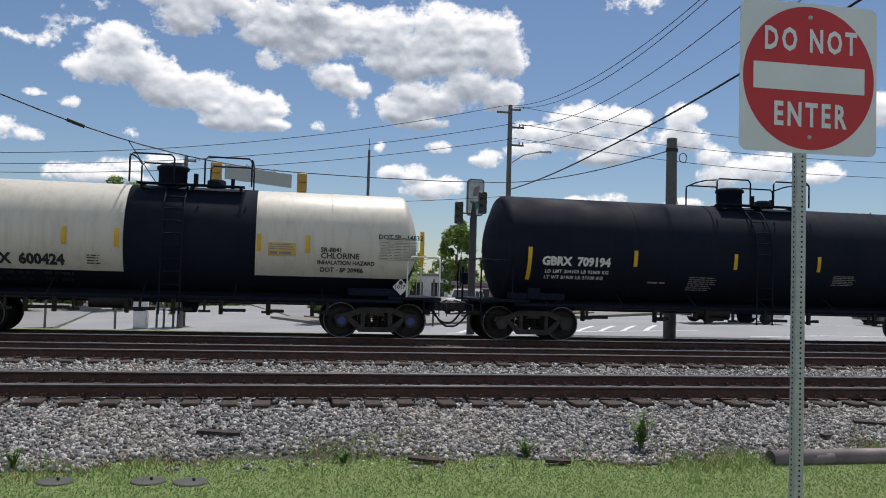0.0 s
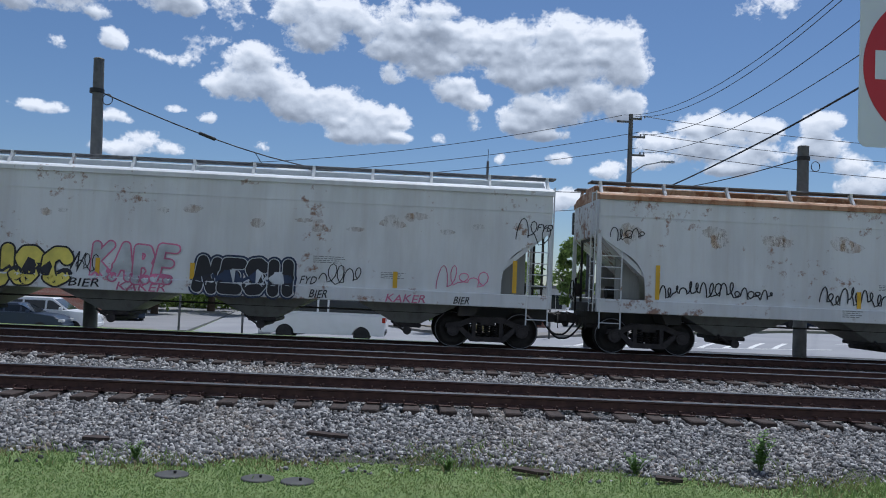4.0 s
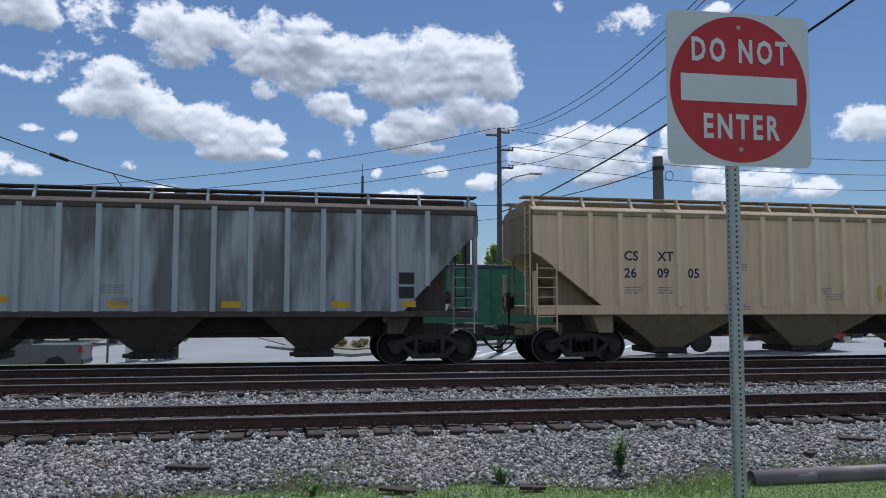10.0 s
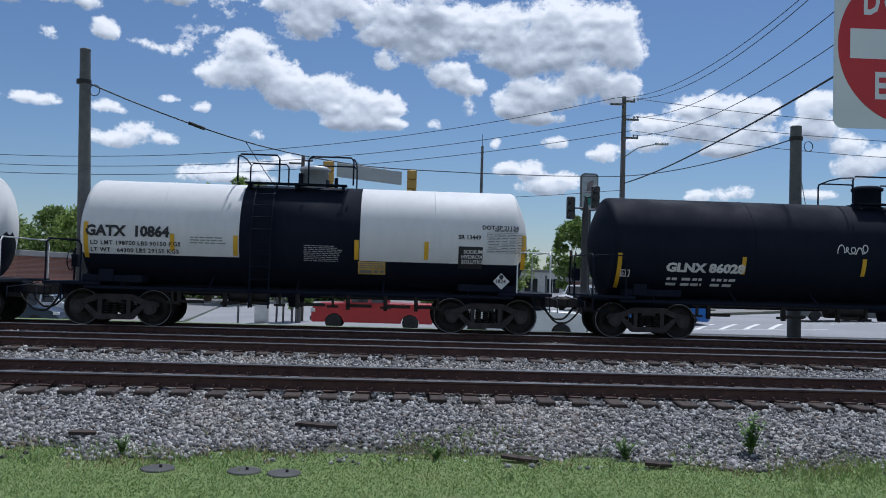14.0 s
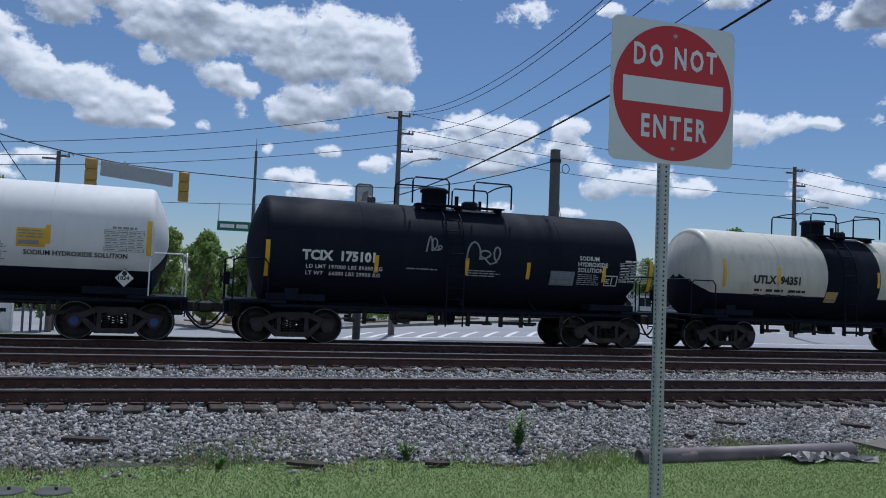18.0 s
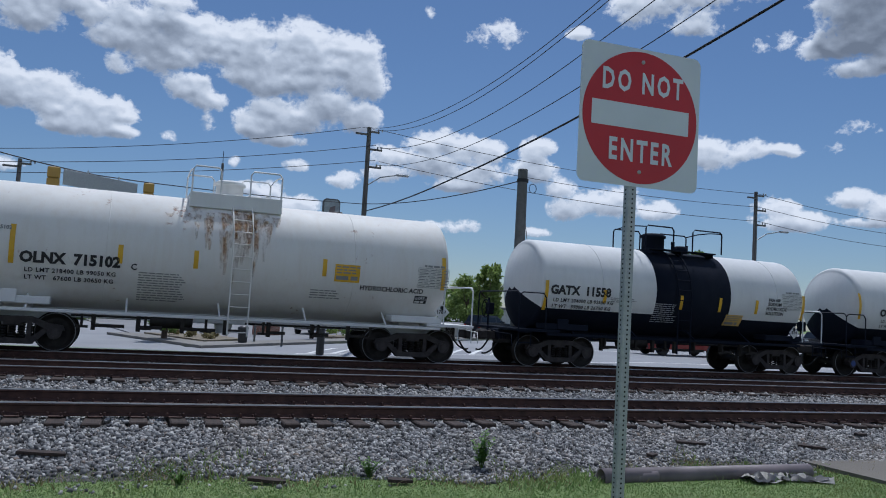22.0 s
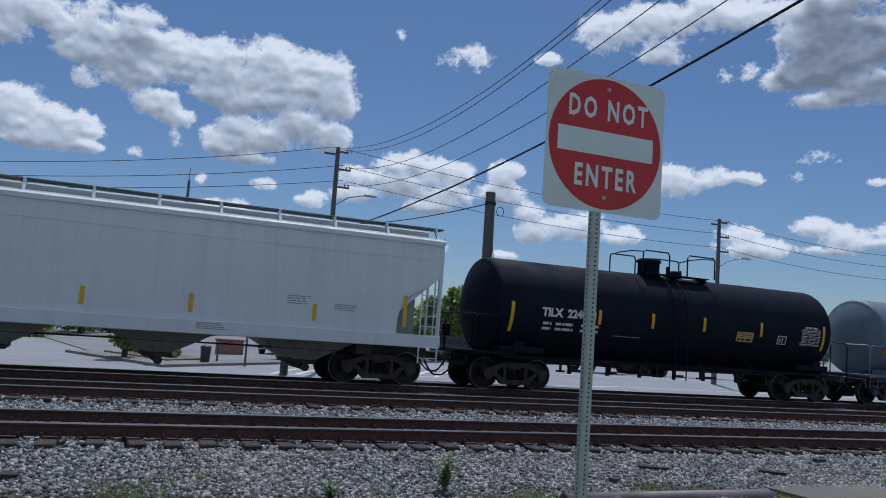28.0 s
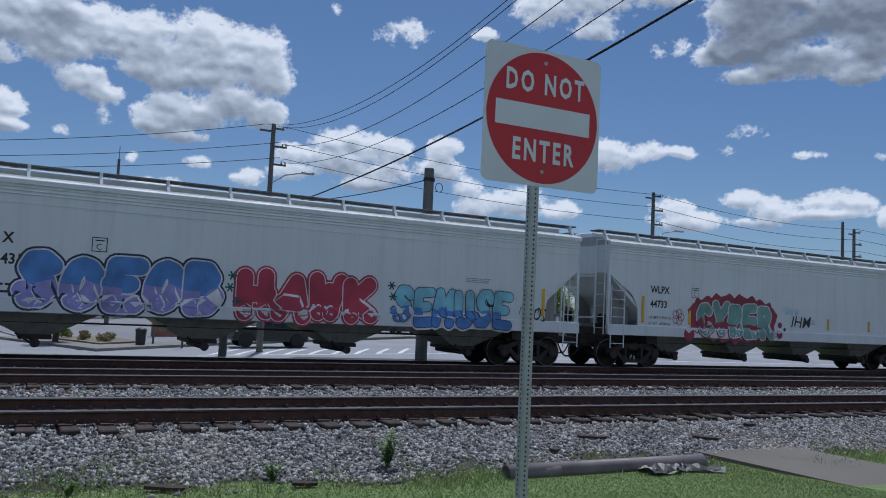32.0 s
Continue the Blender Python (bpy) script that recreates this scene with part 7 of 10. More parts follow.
tank_car((-5.22, 2.18, 0.40, "TILX 224058"), "long black tank car with white lettering", -336.4, 15.8, body="black", extras=[("strip", -6.25, 1.71, 0.86), ("strip", -3.24, 2.1, 0.44), ("strip", -1.25, 2.11, 0.46), ("strip", 0.8, 2.14, 0.45), ("strip", 3.23, 2.13, 0.46), ("strip", 6.1, 1.8, 0.85), ("label", 2.25, 1.92, 0.71, 0.32, "label_yellow", "ink"), ("label", 5.1, 1.95, 0.9, 0.55, "greyprint", "chalk"), ("label", 4.05, 1.93, 0.39, 0.28, "chalk", "ink"), ("print", -2.6, 1.75, 1.2, 0.08, 1, "greyprint")], seed=23, radius=1.44, zc=2.46, dome=0.2, deck="bars")

hopper_car((-7.11, 2.58, 0.33, ("EQUX", "641064")), "clean light grey covered hopper car", -353.95, 19.3, seed=24, strips=[(-7.67, 1.59, 0.89), (-5.15, 1.6, 0.43), (-2.04, 1.6, 0.45), (-0.07, 1.6, 0.42), (2.37, 1.6, 0.45), (5.45, 1.6, 0.43), (7.95, 1.6, 0.85)], eave=3.95)

c, s = hopper_car((-6.7, 2.5, 0.33, ("WLPX", "44733")), "light grey hopper car with sage and maroon graffiti", -372.65, 18.1, seed=25, corrugated=True, strips=[(-7.07, 1.5, 0.89), (-4.99, 1.51, 0.48), (2.16, 1.55, 0.42), (4.6, 1.55, 0.41), (6.91, 1.55, 0.83)])
decal(c, "graffiti_cloud", fan([((2.15 + 2.15 * math.cos(q) * (1.0 + 0.04 * math.sin(13 * q))), 0.72 + (0.82 + 0.1 * math.sin(23 * q)) * math.copysign(abs(math.sin(q)) ** 0.6, math.sin(q))) for q in [2 * math.pi * j / 60 for j in range(60)]]), -4.95, 1.08, s, M["g_maroon"], "spiky maroon paint cloud", 0.003)
graffiti_word(c, "CYBER", -4.6, 1.12, 3.7, 1.25, s, M["g_sage"], M["g_white"], M["g_maroon"], label="sage green graffiti with white outline on maroon", edge=0.035, fat=0.42)
for u, v, r in ((-5.0, 1.2, 0.24), (-0.45, 1.65, 0.11), (-0.2, 1.5, 0.07), (-0.55, 1.3, 0.15)):
    decal(c, "graffiti", fan([(r * math.cos(0.628 * j), r * math.sin(0.628 * j)) for j in range(10)]), u, v, s, M["g_maroon"], "", 0.012)
tag_word(c, "IHM", 0.15, 1.6, 1.0, 0.4, s, M["ink"])
scrawl(c, 253, -0.35, 2.05, 0.9, 0.3, s, M["g_sky"])
for q in range(5):
    decal(c, "graffiti", ring([(0.12 * math.cos(0.628 * j), 0.12 * math.sin(0.628 * j)) for j in range(10)], 0.025), -5.45 + 0.14 * math.cos(1.26 * q), 1.75 + 0.14 * math.sin(1.26 * q), s, M["g_maroon"], "", 0.01)

c, s = hopper_car((-6.62, 2.62, 0.33, ("X", "431")), "light grey hopper car with blue, red and sky-blue graffiti", -391.7, 20.0, seed=26, corrugated=True, strips=[(-7.6, 1.5, 0.89), (8.0, 1.55, 0.85)])
graffiti_word(c, "SOEOB", -6.3, 1.12, 4.6, 1.35, s, M["g_cobalt"], M["g_white"], M["g_navy"], M["g_lilac"], label="blue and purple overlapping graffiti letters", edge=0.035, fat=0.46)
graffiti_word(c, "HAWK", -1.3, 1.1, 3.8, 1.3, s, M["g_crimson"], M["g_white"], M["g_crimson"], label="crimson graffiti with white outline", edge=0.025, fat=0.44)
graffiti_word(c, "SEMUSE", 3.0, 1.1, 3.9, 1.15, s, M["g_sky"], M["g_navy"], M["g_white"], M["g_cobalt"], label="sky-blue graffiti letters on white", edge=0.022, fat=0.42)
tag_word(c, "DEOS", 7.25, 1.4, 0.85, 0.4, s, M["ink"])
for k, (u, v) in enumerate(((-1.45, 2.2), (-1.5, 1.9), (-1.3, 1.55), (3.0, 1.9), (3.1, 1.5), (2.95, 2.2))):
    decal(c, "graffiti", joined(*[(stroke([(-0.12 * math.cos(q), -0.12 * math.sin(q)), (0, 0), (0.12 * math.cos(q), 0.12 * math.sin(q))], 0.04), 0, 0) for q in (0, 1.05, 2.1)]), u, v, s, M["g_teal"], "", 0.012)
decal(c, "data_box", joined((rect(0.3, 0.26), 0, 0), (rect(0.3, 0.26), 0.34, 0)), 5.7, 1.75, s, M["ink"], "", 0.022)
stencil(c, random.Random(264), 5.32, 2.43, 0.94, 0.15, 2, s, M["greyprint"])
scrawl(c, 265, 7.2, 1.55, 0.7, 0.3, s, M["ink"])

# ---- ground, tracks, ballast ----


def ground_z(y):
    """Height of the ground across the tracks; 0 is the top of the rails."""
    ys = [-400, -20, 0, 5, 8.3, 9.5, 10.2, 11.2, 11.7, 13.7, 14.2, 15.3, 16.5, 17.0, 19.8, 20.3, 23.6, 26.0, 29.0, 4000]
    zs = [-0.1, -0.1, -0.2, -0.38, -0.52, -0.53, -0.45, -0.275, -0.232, -0.232, -0.255, -0.32, -0.27, -0.232, -0.24, -0.19, -0.19, -0.19, -1.16, -1.2]
    return float(np.interp(y, ys, zs))


def tilt(x, y=44.0):
    """The land beyond the tracks falls away to the left and rises a little across the road."""
    return float(np.interp(x, [-14, 26], [-0.74, 0.33]) + np.interp(y, [34, 42], [0.0, 0.25]))


ground_ys = [-400, -60, -20, -8, -2, 2, 5, 7, 8.3, 9.0, 9.5, 10.2, 11.2, 14.2, 15.3, 16.4, 19.8, 20.3, 23.6, 26.0, 27.5, 29.0, 34, 42, 120, 600, 4000]
g = Geo()
xs = [-4000, -900, -420, -200, -100, -60, -40] + [-30 + k * 2.0 for k in range(36)] + [50, 70, 100, 200, 420, 900, 4000]
n = len(xs)
g.add([(x, y, ground_z(y) + tilt(x, y) * min(1.0, max(0.0, (y - 26) / 3))) for y in ground_ys for x in xs], [(j * n + i, j * n + i + 1, (j + 1) * n + i + 1, (j + 1) * n + i) for j in range(len(ground_ys) - 1) for i in range(n - 1)])
for q, f in enumerate(g.f):
    y = sum(g.v[i][1] for i in f) / 4
    g.m[q] = 1 if 9.5 < y < 24.0 else 0
tagged(part("ground", g, [M["soil"], M["bed"]]), "grassy verge and railway ballast bed", "ground", kind="structure")


def rail_geo(x0, x1):
    g = Geo()
    prof = [(-0.036, -0.012), (-0.03, 0.0), (0.03, 0.0), (0.036, -0.012), (0.036, -0.035), (0.010, -0.05), (0.009, -0.135), (0.07, -0.155), (0.07, -0.17), (-0.07, -0.17), (-0.07, -0.155), (-0.009, -0.135), (-0.010, -0.05), (-0.036, -0.035)]
    g.prism(prof, x0, x1, "x")
    for q, f in enumerate(g.f):
        zs = [g.v[i][2] for i in f]
        if len(f) == 4 and min(zs) > -0.013:
            g.m[q] = 1
    return g


RAIL = rail_geo(-460, 460).mesh("rail", [M["rail_side"], M["rail_top"]])
g = Geo()
g.box(-0.115, 0.115, -1.3, 1.3, -0.36, -0.172, 0.015)
TIE = g.mesh("tie", [M["tie"]])
g = Geo()
for yy in (0.0,):
    g.box(-0.09, 0.09, yy - 0.17, yy + 0.17, -0.176, -0.160, 0.004)
    for dx, dy in ((-0.06, 0.1), (0.06, -0.1), (0.06, 0.1)):
        g.box(dx - 0.014, dx + 0.014, yy + dy - 0.014, yy + dy + 0.014, -0.16, -0.125, 0.004)
    for dx in (-0.105, 0.105):
        g.box(dx - 0.015, dx + 0.015, yy - 0.10, yy + 0.10, -0.17, -0.12, 0.004)
PLATE = g.mesh("tie_plate", [M["rail_side"]])


TIE_XS = {}


def track(y, label, x0, x1):
    tr = thing("railroad_track", label, "railway track", on_track(0) if y == YT else pose(0, y, 0), "railway tracks")
    for s in (-1, 1):
        part("rail", RAIL, None, tr, "rusty rail with a worn bright head", pose(0, s * 0.7525, 0))
    rng = random.Random(int(y * 10))
    k, x = 0, x0
    while x < x1 and k < 140:
        ry = rng.uniform(-2.0, 2.0)
        t = part("tie", TIE, None, tr, "", pose(x, rng.uniform(-0.06, 0.06), rng.uniform(-0.02, 0.0), 0, 0, ry))
        for s in (-0.75, 0.75):
            part("tie_plate", PLATE, None, tr, "", pose(x, s, 0))
        x += 0.5 + rng.uniform(-0.03, 0.03)
        TIE_XS.setdefault(y, []).append(x)
        k += 1
    far = Geo()
    for x in [x0 - 0.5 * (k + 1) for k in range(60)] + [x1 + 0.5 * k for k in range(60)]:
        far.box(x - 0.115, x + 0.115, -1.3, 1.3, -0.36, -0.172)
    tagged(part("far_ties", far, M["tie"], tr), kind="stuff")
    return tr


track(Y_NEAR, "railway track with brown rails on weathered wooden ties", -30, 38)
track(Y_MID, "second railway track on weathered wooden ties", -32, 36)
track(YT, "third railway track, which the train runs on", -30, 40)


def patches(x, y):
    """Uneven patches over the ground, about -1 to 1."""
    return 0.6 * np.sin(1.3 * x + 0.9 * np.sin(1.9 * y + 0.4 * x)) * np.sin(0.7 * x - 3.1 * y) + 0.4 * np.sin(4.7 * x + 2.0 * y) * np.sin(3.9 * y - 1.7 * x)


def edge(x):
    """Where the lawn gives way to the ballast."""
    return 9.5 + 0.26 * np.sin(x * 0.9 + 1) + 0.13 * np.sin(x * 2.7) + 0.08 * np.sin(x * 6.1)


def stones(name, label, x0, x1, y0, y1, per_m2, size, seed, skip=(), ty=None, thin=None):
    """Loose crushed stone, every stone a six-sided lump of its own."""
    r = np.random.RandomState(seed)
    n = int((x1 - x0) * (y1 - y0) * per_m2)
    x = r.uniform(x0, x1, n)
    y = r.uniform(y0, y1, n)
    keep = np.ones(n, bool)
    for a, b in skip:
        keep &= ~((y > a) & (y < b))
    if thin is not None:
        keep &= thin(x, y) > r.uniform(0, 1, n)
    if ty is not None:
        near = np.abs(x[:, None] - np.array(TIE_XS[ty])[None]).min(1)
        keep &= ~((near < 0.125) & (np.abs(y - ty) < 1.28) & (r.uniform(0, 1, n) < 0.93))
    x, y = x[keep], y[keep]
    n = len(x)
    base = np.array([(-1, -1, -1), (1, -1, -1), (1, 1, -1), (-1, 1, -1), (-0.7, -0.8, 0.8), (0.8, -0.7, 0.9), (0.7, 0.8, 0.7), (-0.8, 0.6, 1.0)]) * 0.5
    s = size * r.uniform(0.55, 1.35, (n, 1, 1)) * r.uniform(0.6, 1.25, (n, 1, 3))
    v = base[None] * s + r.uniform(-0.18, 0.18, (n, 8, 3)) * size
    a = r.uniform(0, 2 * np.pi, (n, 1))
    t = r.uniform(-0.9, 0.9, (n, 1))
    vx, vy, vz = v[..., 0], v[..., 1], v[..., 2]
    vy, vz = vy * np.cos(t) - vz * np.sin(t), vy * np.sin(t) + vz * np.cos(t)
    vx, vy = vx * np.cos(a) - vy * np.sin(a), vx * np.sin(a) + vy * np.cos(a)
    zz = np.array([ground_z(q) for q in np.linspace(y0, y1, 400)])
    z = np.interp(y, np.linspace(y0, y1, 400), zz) + r.uniform(-0.3, 0.45, n) * size
    V = np.stack([vx + x[:, None], vy + y[:, None], vz + z[:, None]], -1).reshape(-1, 3)
    q = np.array([(0, 3, 2, 1), (4, 5, 6, 7), (0, 1, 5, 4), (1, 2, 6, 5), (2, 3, 7, 6), (3, 0, 4, 7)])
    F = (q[None] + 8 * np.arange(n)[:, None, None]).reshape(-1, 4)
    me = bpy.data.meshes.new(name)
    me.vertices.add(len(V))
    me.vertices.foreach_set("co", V.astype(np.float32).ravel())
    me.loops.add(len(F) * 4)
    me.loops.foreach_set("vertex_index", F.astype(np.int32).ravel())
    me.polygons.add(len(F))
    me.polygons.foreach_set("loop_start", np.arange(len(F), dtype=np.int32) * 4)
    me.update(calc_edges=True)
    me.materials.append(M["stone"])
    return tagged(new(name, me), label, "ballast", kind="stuff")


stones("ballast", "loose grey crushed-stone ballast beside the near track", -17.0, 16.0, 8.9, 11.3, 1250, 0.043, 1, thin=lambda x, y: np.clip(0.5 + (y - edge(x) - 0.1) * 1.9 + 0.75 * patches(x, y), 0.02, 1))
stones("ballast", "loose grey ballast between the ties of the near track", -17.0, 18.0, 11.3, 14.0, 640, 0.045, 2, ty=Y_NEAR)
stones("ballast", "loose grey ballast between the two near tracks", -22.0, 28.0, 14.0, 16.7, 480, 0.048, 3)
stones("ballast", "grey ballast round the ties of the middle track", -22.0, 30.0, 16.7, 19.4, 230, 0.06, 5, ty=Y_MID)
stones("ballast", "grey ballast beyond the middle track", -24.0, 36.0, 19.4, 20.8, 120, 0.06, 4)


def blades(name, label, x0, x1, y0, y1, n, h, seed, mat, thin=None):
    r = np.random.RandomState(seed)
    x, y = r.uniform(x0, x1, n), r.uniform(y0, y1, n)
    if thin is not None:
        k = thin(x, y) > r.uniform(0, 1, n)
        x, y = x[k], y[k]
        n = len(x)
    z = np.interp(y, np.linspace(-2, 12, 300), [ground_z(q) for q in np.linspace(-2, 12, 300)]) - 0.01
    a = r.uniform(0, 2 * np.pi, n)
    hh = h * r.uniform(0.4, 1.3, n)
    w = 0.006 * r.uniform(0.7, 1.6, n) * (h / 0.06) ** 0.3
    lx, ly = r.normal(0, 0.55, n) * hh, r.normal(0, 0.55, n) * hh
    P = np.zeros((n, 5, 3))
    ca, sa = np.cos(a) * w, np.sin(a) * w
    for k, (side, up) in enumerate(((-1, 0), (1, 0), (0.8, 0.55), (-0.8, 0.55), (0, 1.0))):
        P[:, k, 0] = x + side * ca + lx * up**1.6
        P[:, k, 1] = y + side * sa + ly * up**1.6
        P[:, k, 2] = z + hh * up
    V = P.reshape(-1, 3)
    b = 5 * np.arange(n)
    me = bpy.data.meshes.new(name)
    me.vertices.add(len(V))
    me.vertices.foreach_set("co", V.astype(np.float32).ravel())
    loops = np.stack([b, b + 1, b + 2, b + 3, b + 3, b + 2, b + 4], 1).astype(np.int32)
    me.loops.add(loops.size)
    me.loops.foreach_set("vertex_index", loops.ravel())
    me.polygons.add(2 * n)
    st = np.stack([7 * np.arange(n), 7 * np.arange(n) + 4], 1).astype(np.int32)
    me.polygons.foreach_set("loop_start", st.ravel())
    me.update(calc_edges=True)
    me.materials.append(mat)
    return tagged(new(name, me), label, "grass", kind="stuff")


PATH_A, PATH_B = (10.6, 10.3), (10.85, 5.0)  # the footpath's middle line


def on_path(x, y, half=1.1):
    dx, dy = PATH_B[0] - PATH_A[0], PATH_B[1] - PATH_A[1]
    n = math.hypot(dx, dy)
    along, off = ((x - PATH_A[0]) * dx + (y - PATH_A[1]) * dy) / n, ((y - PATH_A[1]) * dx - (x - PATH_A[0]) * dy) / n
    return (along > 0) & (np.abs(off) < half)


blades("lawn_grass", "short mown grass, green with straw-coloured patches", -16, 14, 4.6, 10.6, 520000, 0.028, 11, M["grass"], lambda x, y: np.clip(0.5 - (y - edge(x)) * 1.7 - 0.75 * patches(x, y), 0.03, 1) * np.where(on_path(x, y), 0.0, 1.0))
blades("grass_tufts", "longer uneven grass along the edge of the ballast", -16, 14, 8.0, 10.7, 34000, 0.10, 12, M["grass"], lambda x, y: np.clip(0.6 - np.abs(y - edge(x) + 0.3) * 0.8 - 0.9 * patches(x, y + 0.7), 0, 1) * (0.45 + 0.55 * np.sin(x * 1.7 + 0.5 * np.sin(x * 4.3))))

blades("dry_grass", "dry straw-coloured grass and leaves at the ballast edge", -16, 14, 8.5, 10.2, 36000, 0.07, 13, M["dry_grass"], lambda x, y: np.clip(0.9 - np.abs(y - edge(x) + 0.15) * 1.5, 0, 1) * np.clip(0.5 + 0.6 * np.sin(x * 1.1 + 2.0) * np.sin(x * 3.1), 0.1, 1))

# ---- the sign on its perforated post ----
SX, SY, SZ, SS = 2.42, 3.76, 2.607, 0.768


def road_sign():
    t = thing("road_sign", "red and white do-not-enter sign on a perforated galvanised post", "road sign", pose(SX, SY, 0))
    h, r = SS / 2, 0.045

    def rounded(hw, rr, n=6):
        return [(sx * (hw - rr) + rr * math.cos(a), sz * (hw - rr) + rr * math.sin(a)) for sx, sz, a0 in ((1, 1, 0), (-1, 1, 90), (-1, -1, 180), (1, -1, 270)) for a in [radians(a0 + 90 * k / n) for k in range(n + 1)]]

    g = Geo()
    g.prism([(x, z + SZ) for x, z in rounded(h, r)], -0.0015, 0.0015)
    part("panel", g, M["sign_white"], t, "white reflective aluminium panel")
    R = SS * 0.477
    g = Geo()
    g.prism([(R * math.cos(2 * math.pi * k / 72), SZ + R * math.sin(2 * math.pi * k / 72)) for k in range(72)], -0.0035, -0.0017)
    part("red_disc", g, M["sign_red"], t, "red disc")
    g = Geo()
    g.box(-R * 0.85, R * 0.85, -0.0052, -0.0037, SZ - SS * 0.088, SZ + SS * 0.088)
    part("white_bar", g, M["sign_white"], t, "white bar")
    for words, zc, wd in (("DO NOT", SZ + SS * 0.25, 0.675), ("ENTER", SZ - SS * 0.245, 0.53)):
        vs, fs = letters(words, 0.165, 0.005, 1.0, 1.32)
        w, hh = max(v[0] for v in vs), max(v[1] for v in vs)
        k = wd * SS / w
        starts, edge_x = [], -1.0
        spans = sorted((min(vs[q][0] for q in f), max(vs[q][0] for q in f)) for f in fs)
        for a, b in spans:
            if a > edge_x + 0.004:
                starts.append(a)
            edge_x = max(edge_x, b)
        for q, a in enumerate(starts):
            b = starts[q + 1] if q + 1 < len(starts) else 1e9
            own = [f for f in fs if a - 1e-6 <= min(vs[i][0] for i in f) < b - 1e-6]
            ids = sorted({i for f in own for i in f})
            me = bpy.data.meshes.new("letter")
            me.from_pydata([((vs[i][0] - w / 2) * k + 0.008, -0.0053, zc + (vs[i][1] - hh / 2) * 0.124 / hh) for i in ids], [], [tuple(ids.index(i) for i in f) for f in own])
            me.materials.append(M["sign_white"])
            part("letter", me, None, t, "white lettering")
    for z in (SZ + 0.31, SZ - 0.302):
        g = Geo()
        g.lathe([(-0.013, 0.0), (-0.012, 0.009), (-0.004, 0.012)], "y", (0, 0, z), 10)
        part("bolt", g, M["galv"], t)
    # post: a square bar; flat black discs on it stand in for shaded holes
    g = Geo()
    px, w = -0.03, 0.0265
    z0, z1 = ground_z(SY), SZ + h - 0.02
    g.box(px - w, px + w, 0.004, 0.004 + 2 * w, z0, z1, 0.006)
    part("post", g, M["galv"], t, "galvanised square post")
    g = Geo()
    z = 0.2
    while z < SZ - h - 0.01:
        g.lathe([(0.0032, 0.0), (0.0033, 0.0058)], "y", (px, 0, z), 8)
        z += 0.0254
    part("post_perforation", g, M["hole"], t)
    g = Geo()
    z = 0.2
    while z < SZ - h - 0.01:
        for s in (-1,):
            g.lathe([(px + s * (w + 0.0008), 0.0), (px + s * (w + 0.0007), 0.0058)], "x", (0, 0.03, z), 8)
        z += 0.0254
    part("side_perforation", g, M["hole"], t)
    return t


road_sign()

# ---- poles, cables and signals beyond the train ----


def post_pole(name, label, x, y, top, r0, r1, mat, lean=0.0):
    t = thing(name, label, "pole", pose(x, y, 0))
    g = Geo()
    g.tube([(0, 0, -0.4 if y < 30 else -1.4), (lean * 0.5, 0, top / 2), (lean, 0, top)], [r0, (r0 + r1) / 2, r1], 18)
    part("shaft", g, mat, t)
    g = Geo()
    g.lathe([(top, r1 + 0.01), (top + 0.03, r1 * 0.8), (top + 0.05, 0.0)], "z", (lean, 0, 0), 18)
    part("cap", g, mat, t)
    return t


left_pole = post_pole("signal_pole", "tall grey steel strain pole for the signal wires", -9.1, 23.75, 7.65, 0.20, 0.145, M["concrete_pole"], -0.25)
thick_pole = post_pole("signal_pole", "short thick grey steel strain pole", 12.2, 25.5, 6.5, 0.21, 0.17, M["concrete_pole"], -0.03)
for tp, xo, zz in ((left_pole, -0.25, 6.72), (thick_pole, -0.02, 6.12)):
    g = Geo()
    g.lathe([(zz - 0.06, 0.2), (zz + 0.06, 0.2)], "z", (xo, 0, 0), 16)
    pts = [(xo + 0.35 + 0.14 * math.cos(a), -0.1, zz - 0.25 + 0.16 * math.sin(a)) for a in [0.5 * k for k in range(14)]]
    g.tube(pts, 0.014, 5)
    part("wire_clamp", g, M["wire"], tp)


def utility_pole(x, y, top, lamp=False, arms=3, thin=1.0):
    t = thing("utility_pole", "weathered grey-brown wooden utility pole with crossarms and insulators", "utility pole", pose(x, y, 0), "utility poles")
    g = Geo()
    g.tube([(0, 0, -1.9), (0, 0, top)], [0.18 * thin, 0.11 * thin], 14)
    part("shaft", g, M["pole_wood"], t)
    for k in range(arms):
        z = top - 0.25 - k * 0.95
        g = Geo()
        g.box(-0.05, 0.75 if k else 0.55, -0.14, -0.05, z - 0.05, z + 0.05, 0.01)
        if k == 0:
            g.box(-0.75, 0, -0.14, -0.05, z - 0.22, z - 0.12, 0.01)
        part("crossarm", g, M["pole_wood"], t)
        g = Geo()
        for dx in (0.5, 0.7):
            g.lathe([(z + 0.05, 0.03), (z + 0.1, 0.05), (z + 0.13, 0.03), (z + 0.17, 0.045), (z + 0.2, 0.0)], "z", (dx, -0.1, 0), 8)
        part("insulator", g, M["galv"], t)
    if lamp:
        g = Geo()
        z = top - 3.1
        g.tube([(0.1, -0.1, z), (0.7, -0.3, z + 0.42), (1.6, -0.5, z + 0.62)], 0.035, 8)
        part("lamp_arm", g, M["galv"], t)
        g = Geo()
        g.box(1.5, 2.2, -0.62, -0.4, z + 0.56, z + 0.68, 0.04)
        part("lamp_head", g, M["galv"], t)
    return t


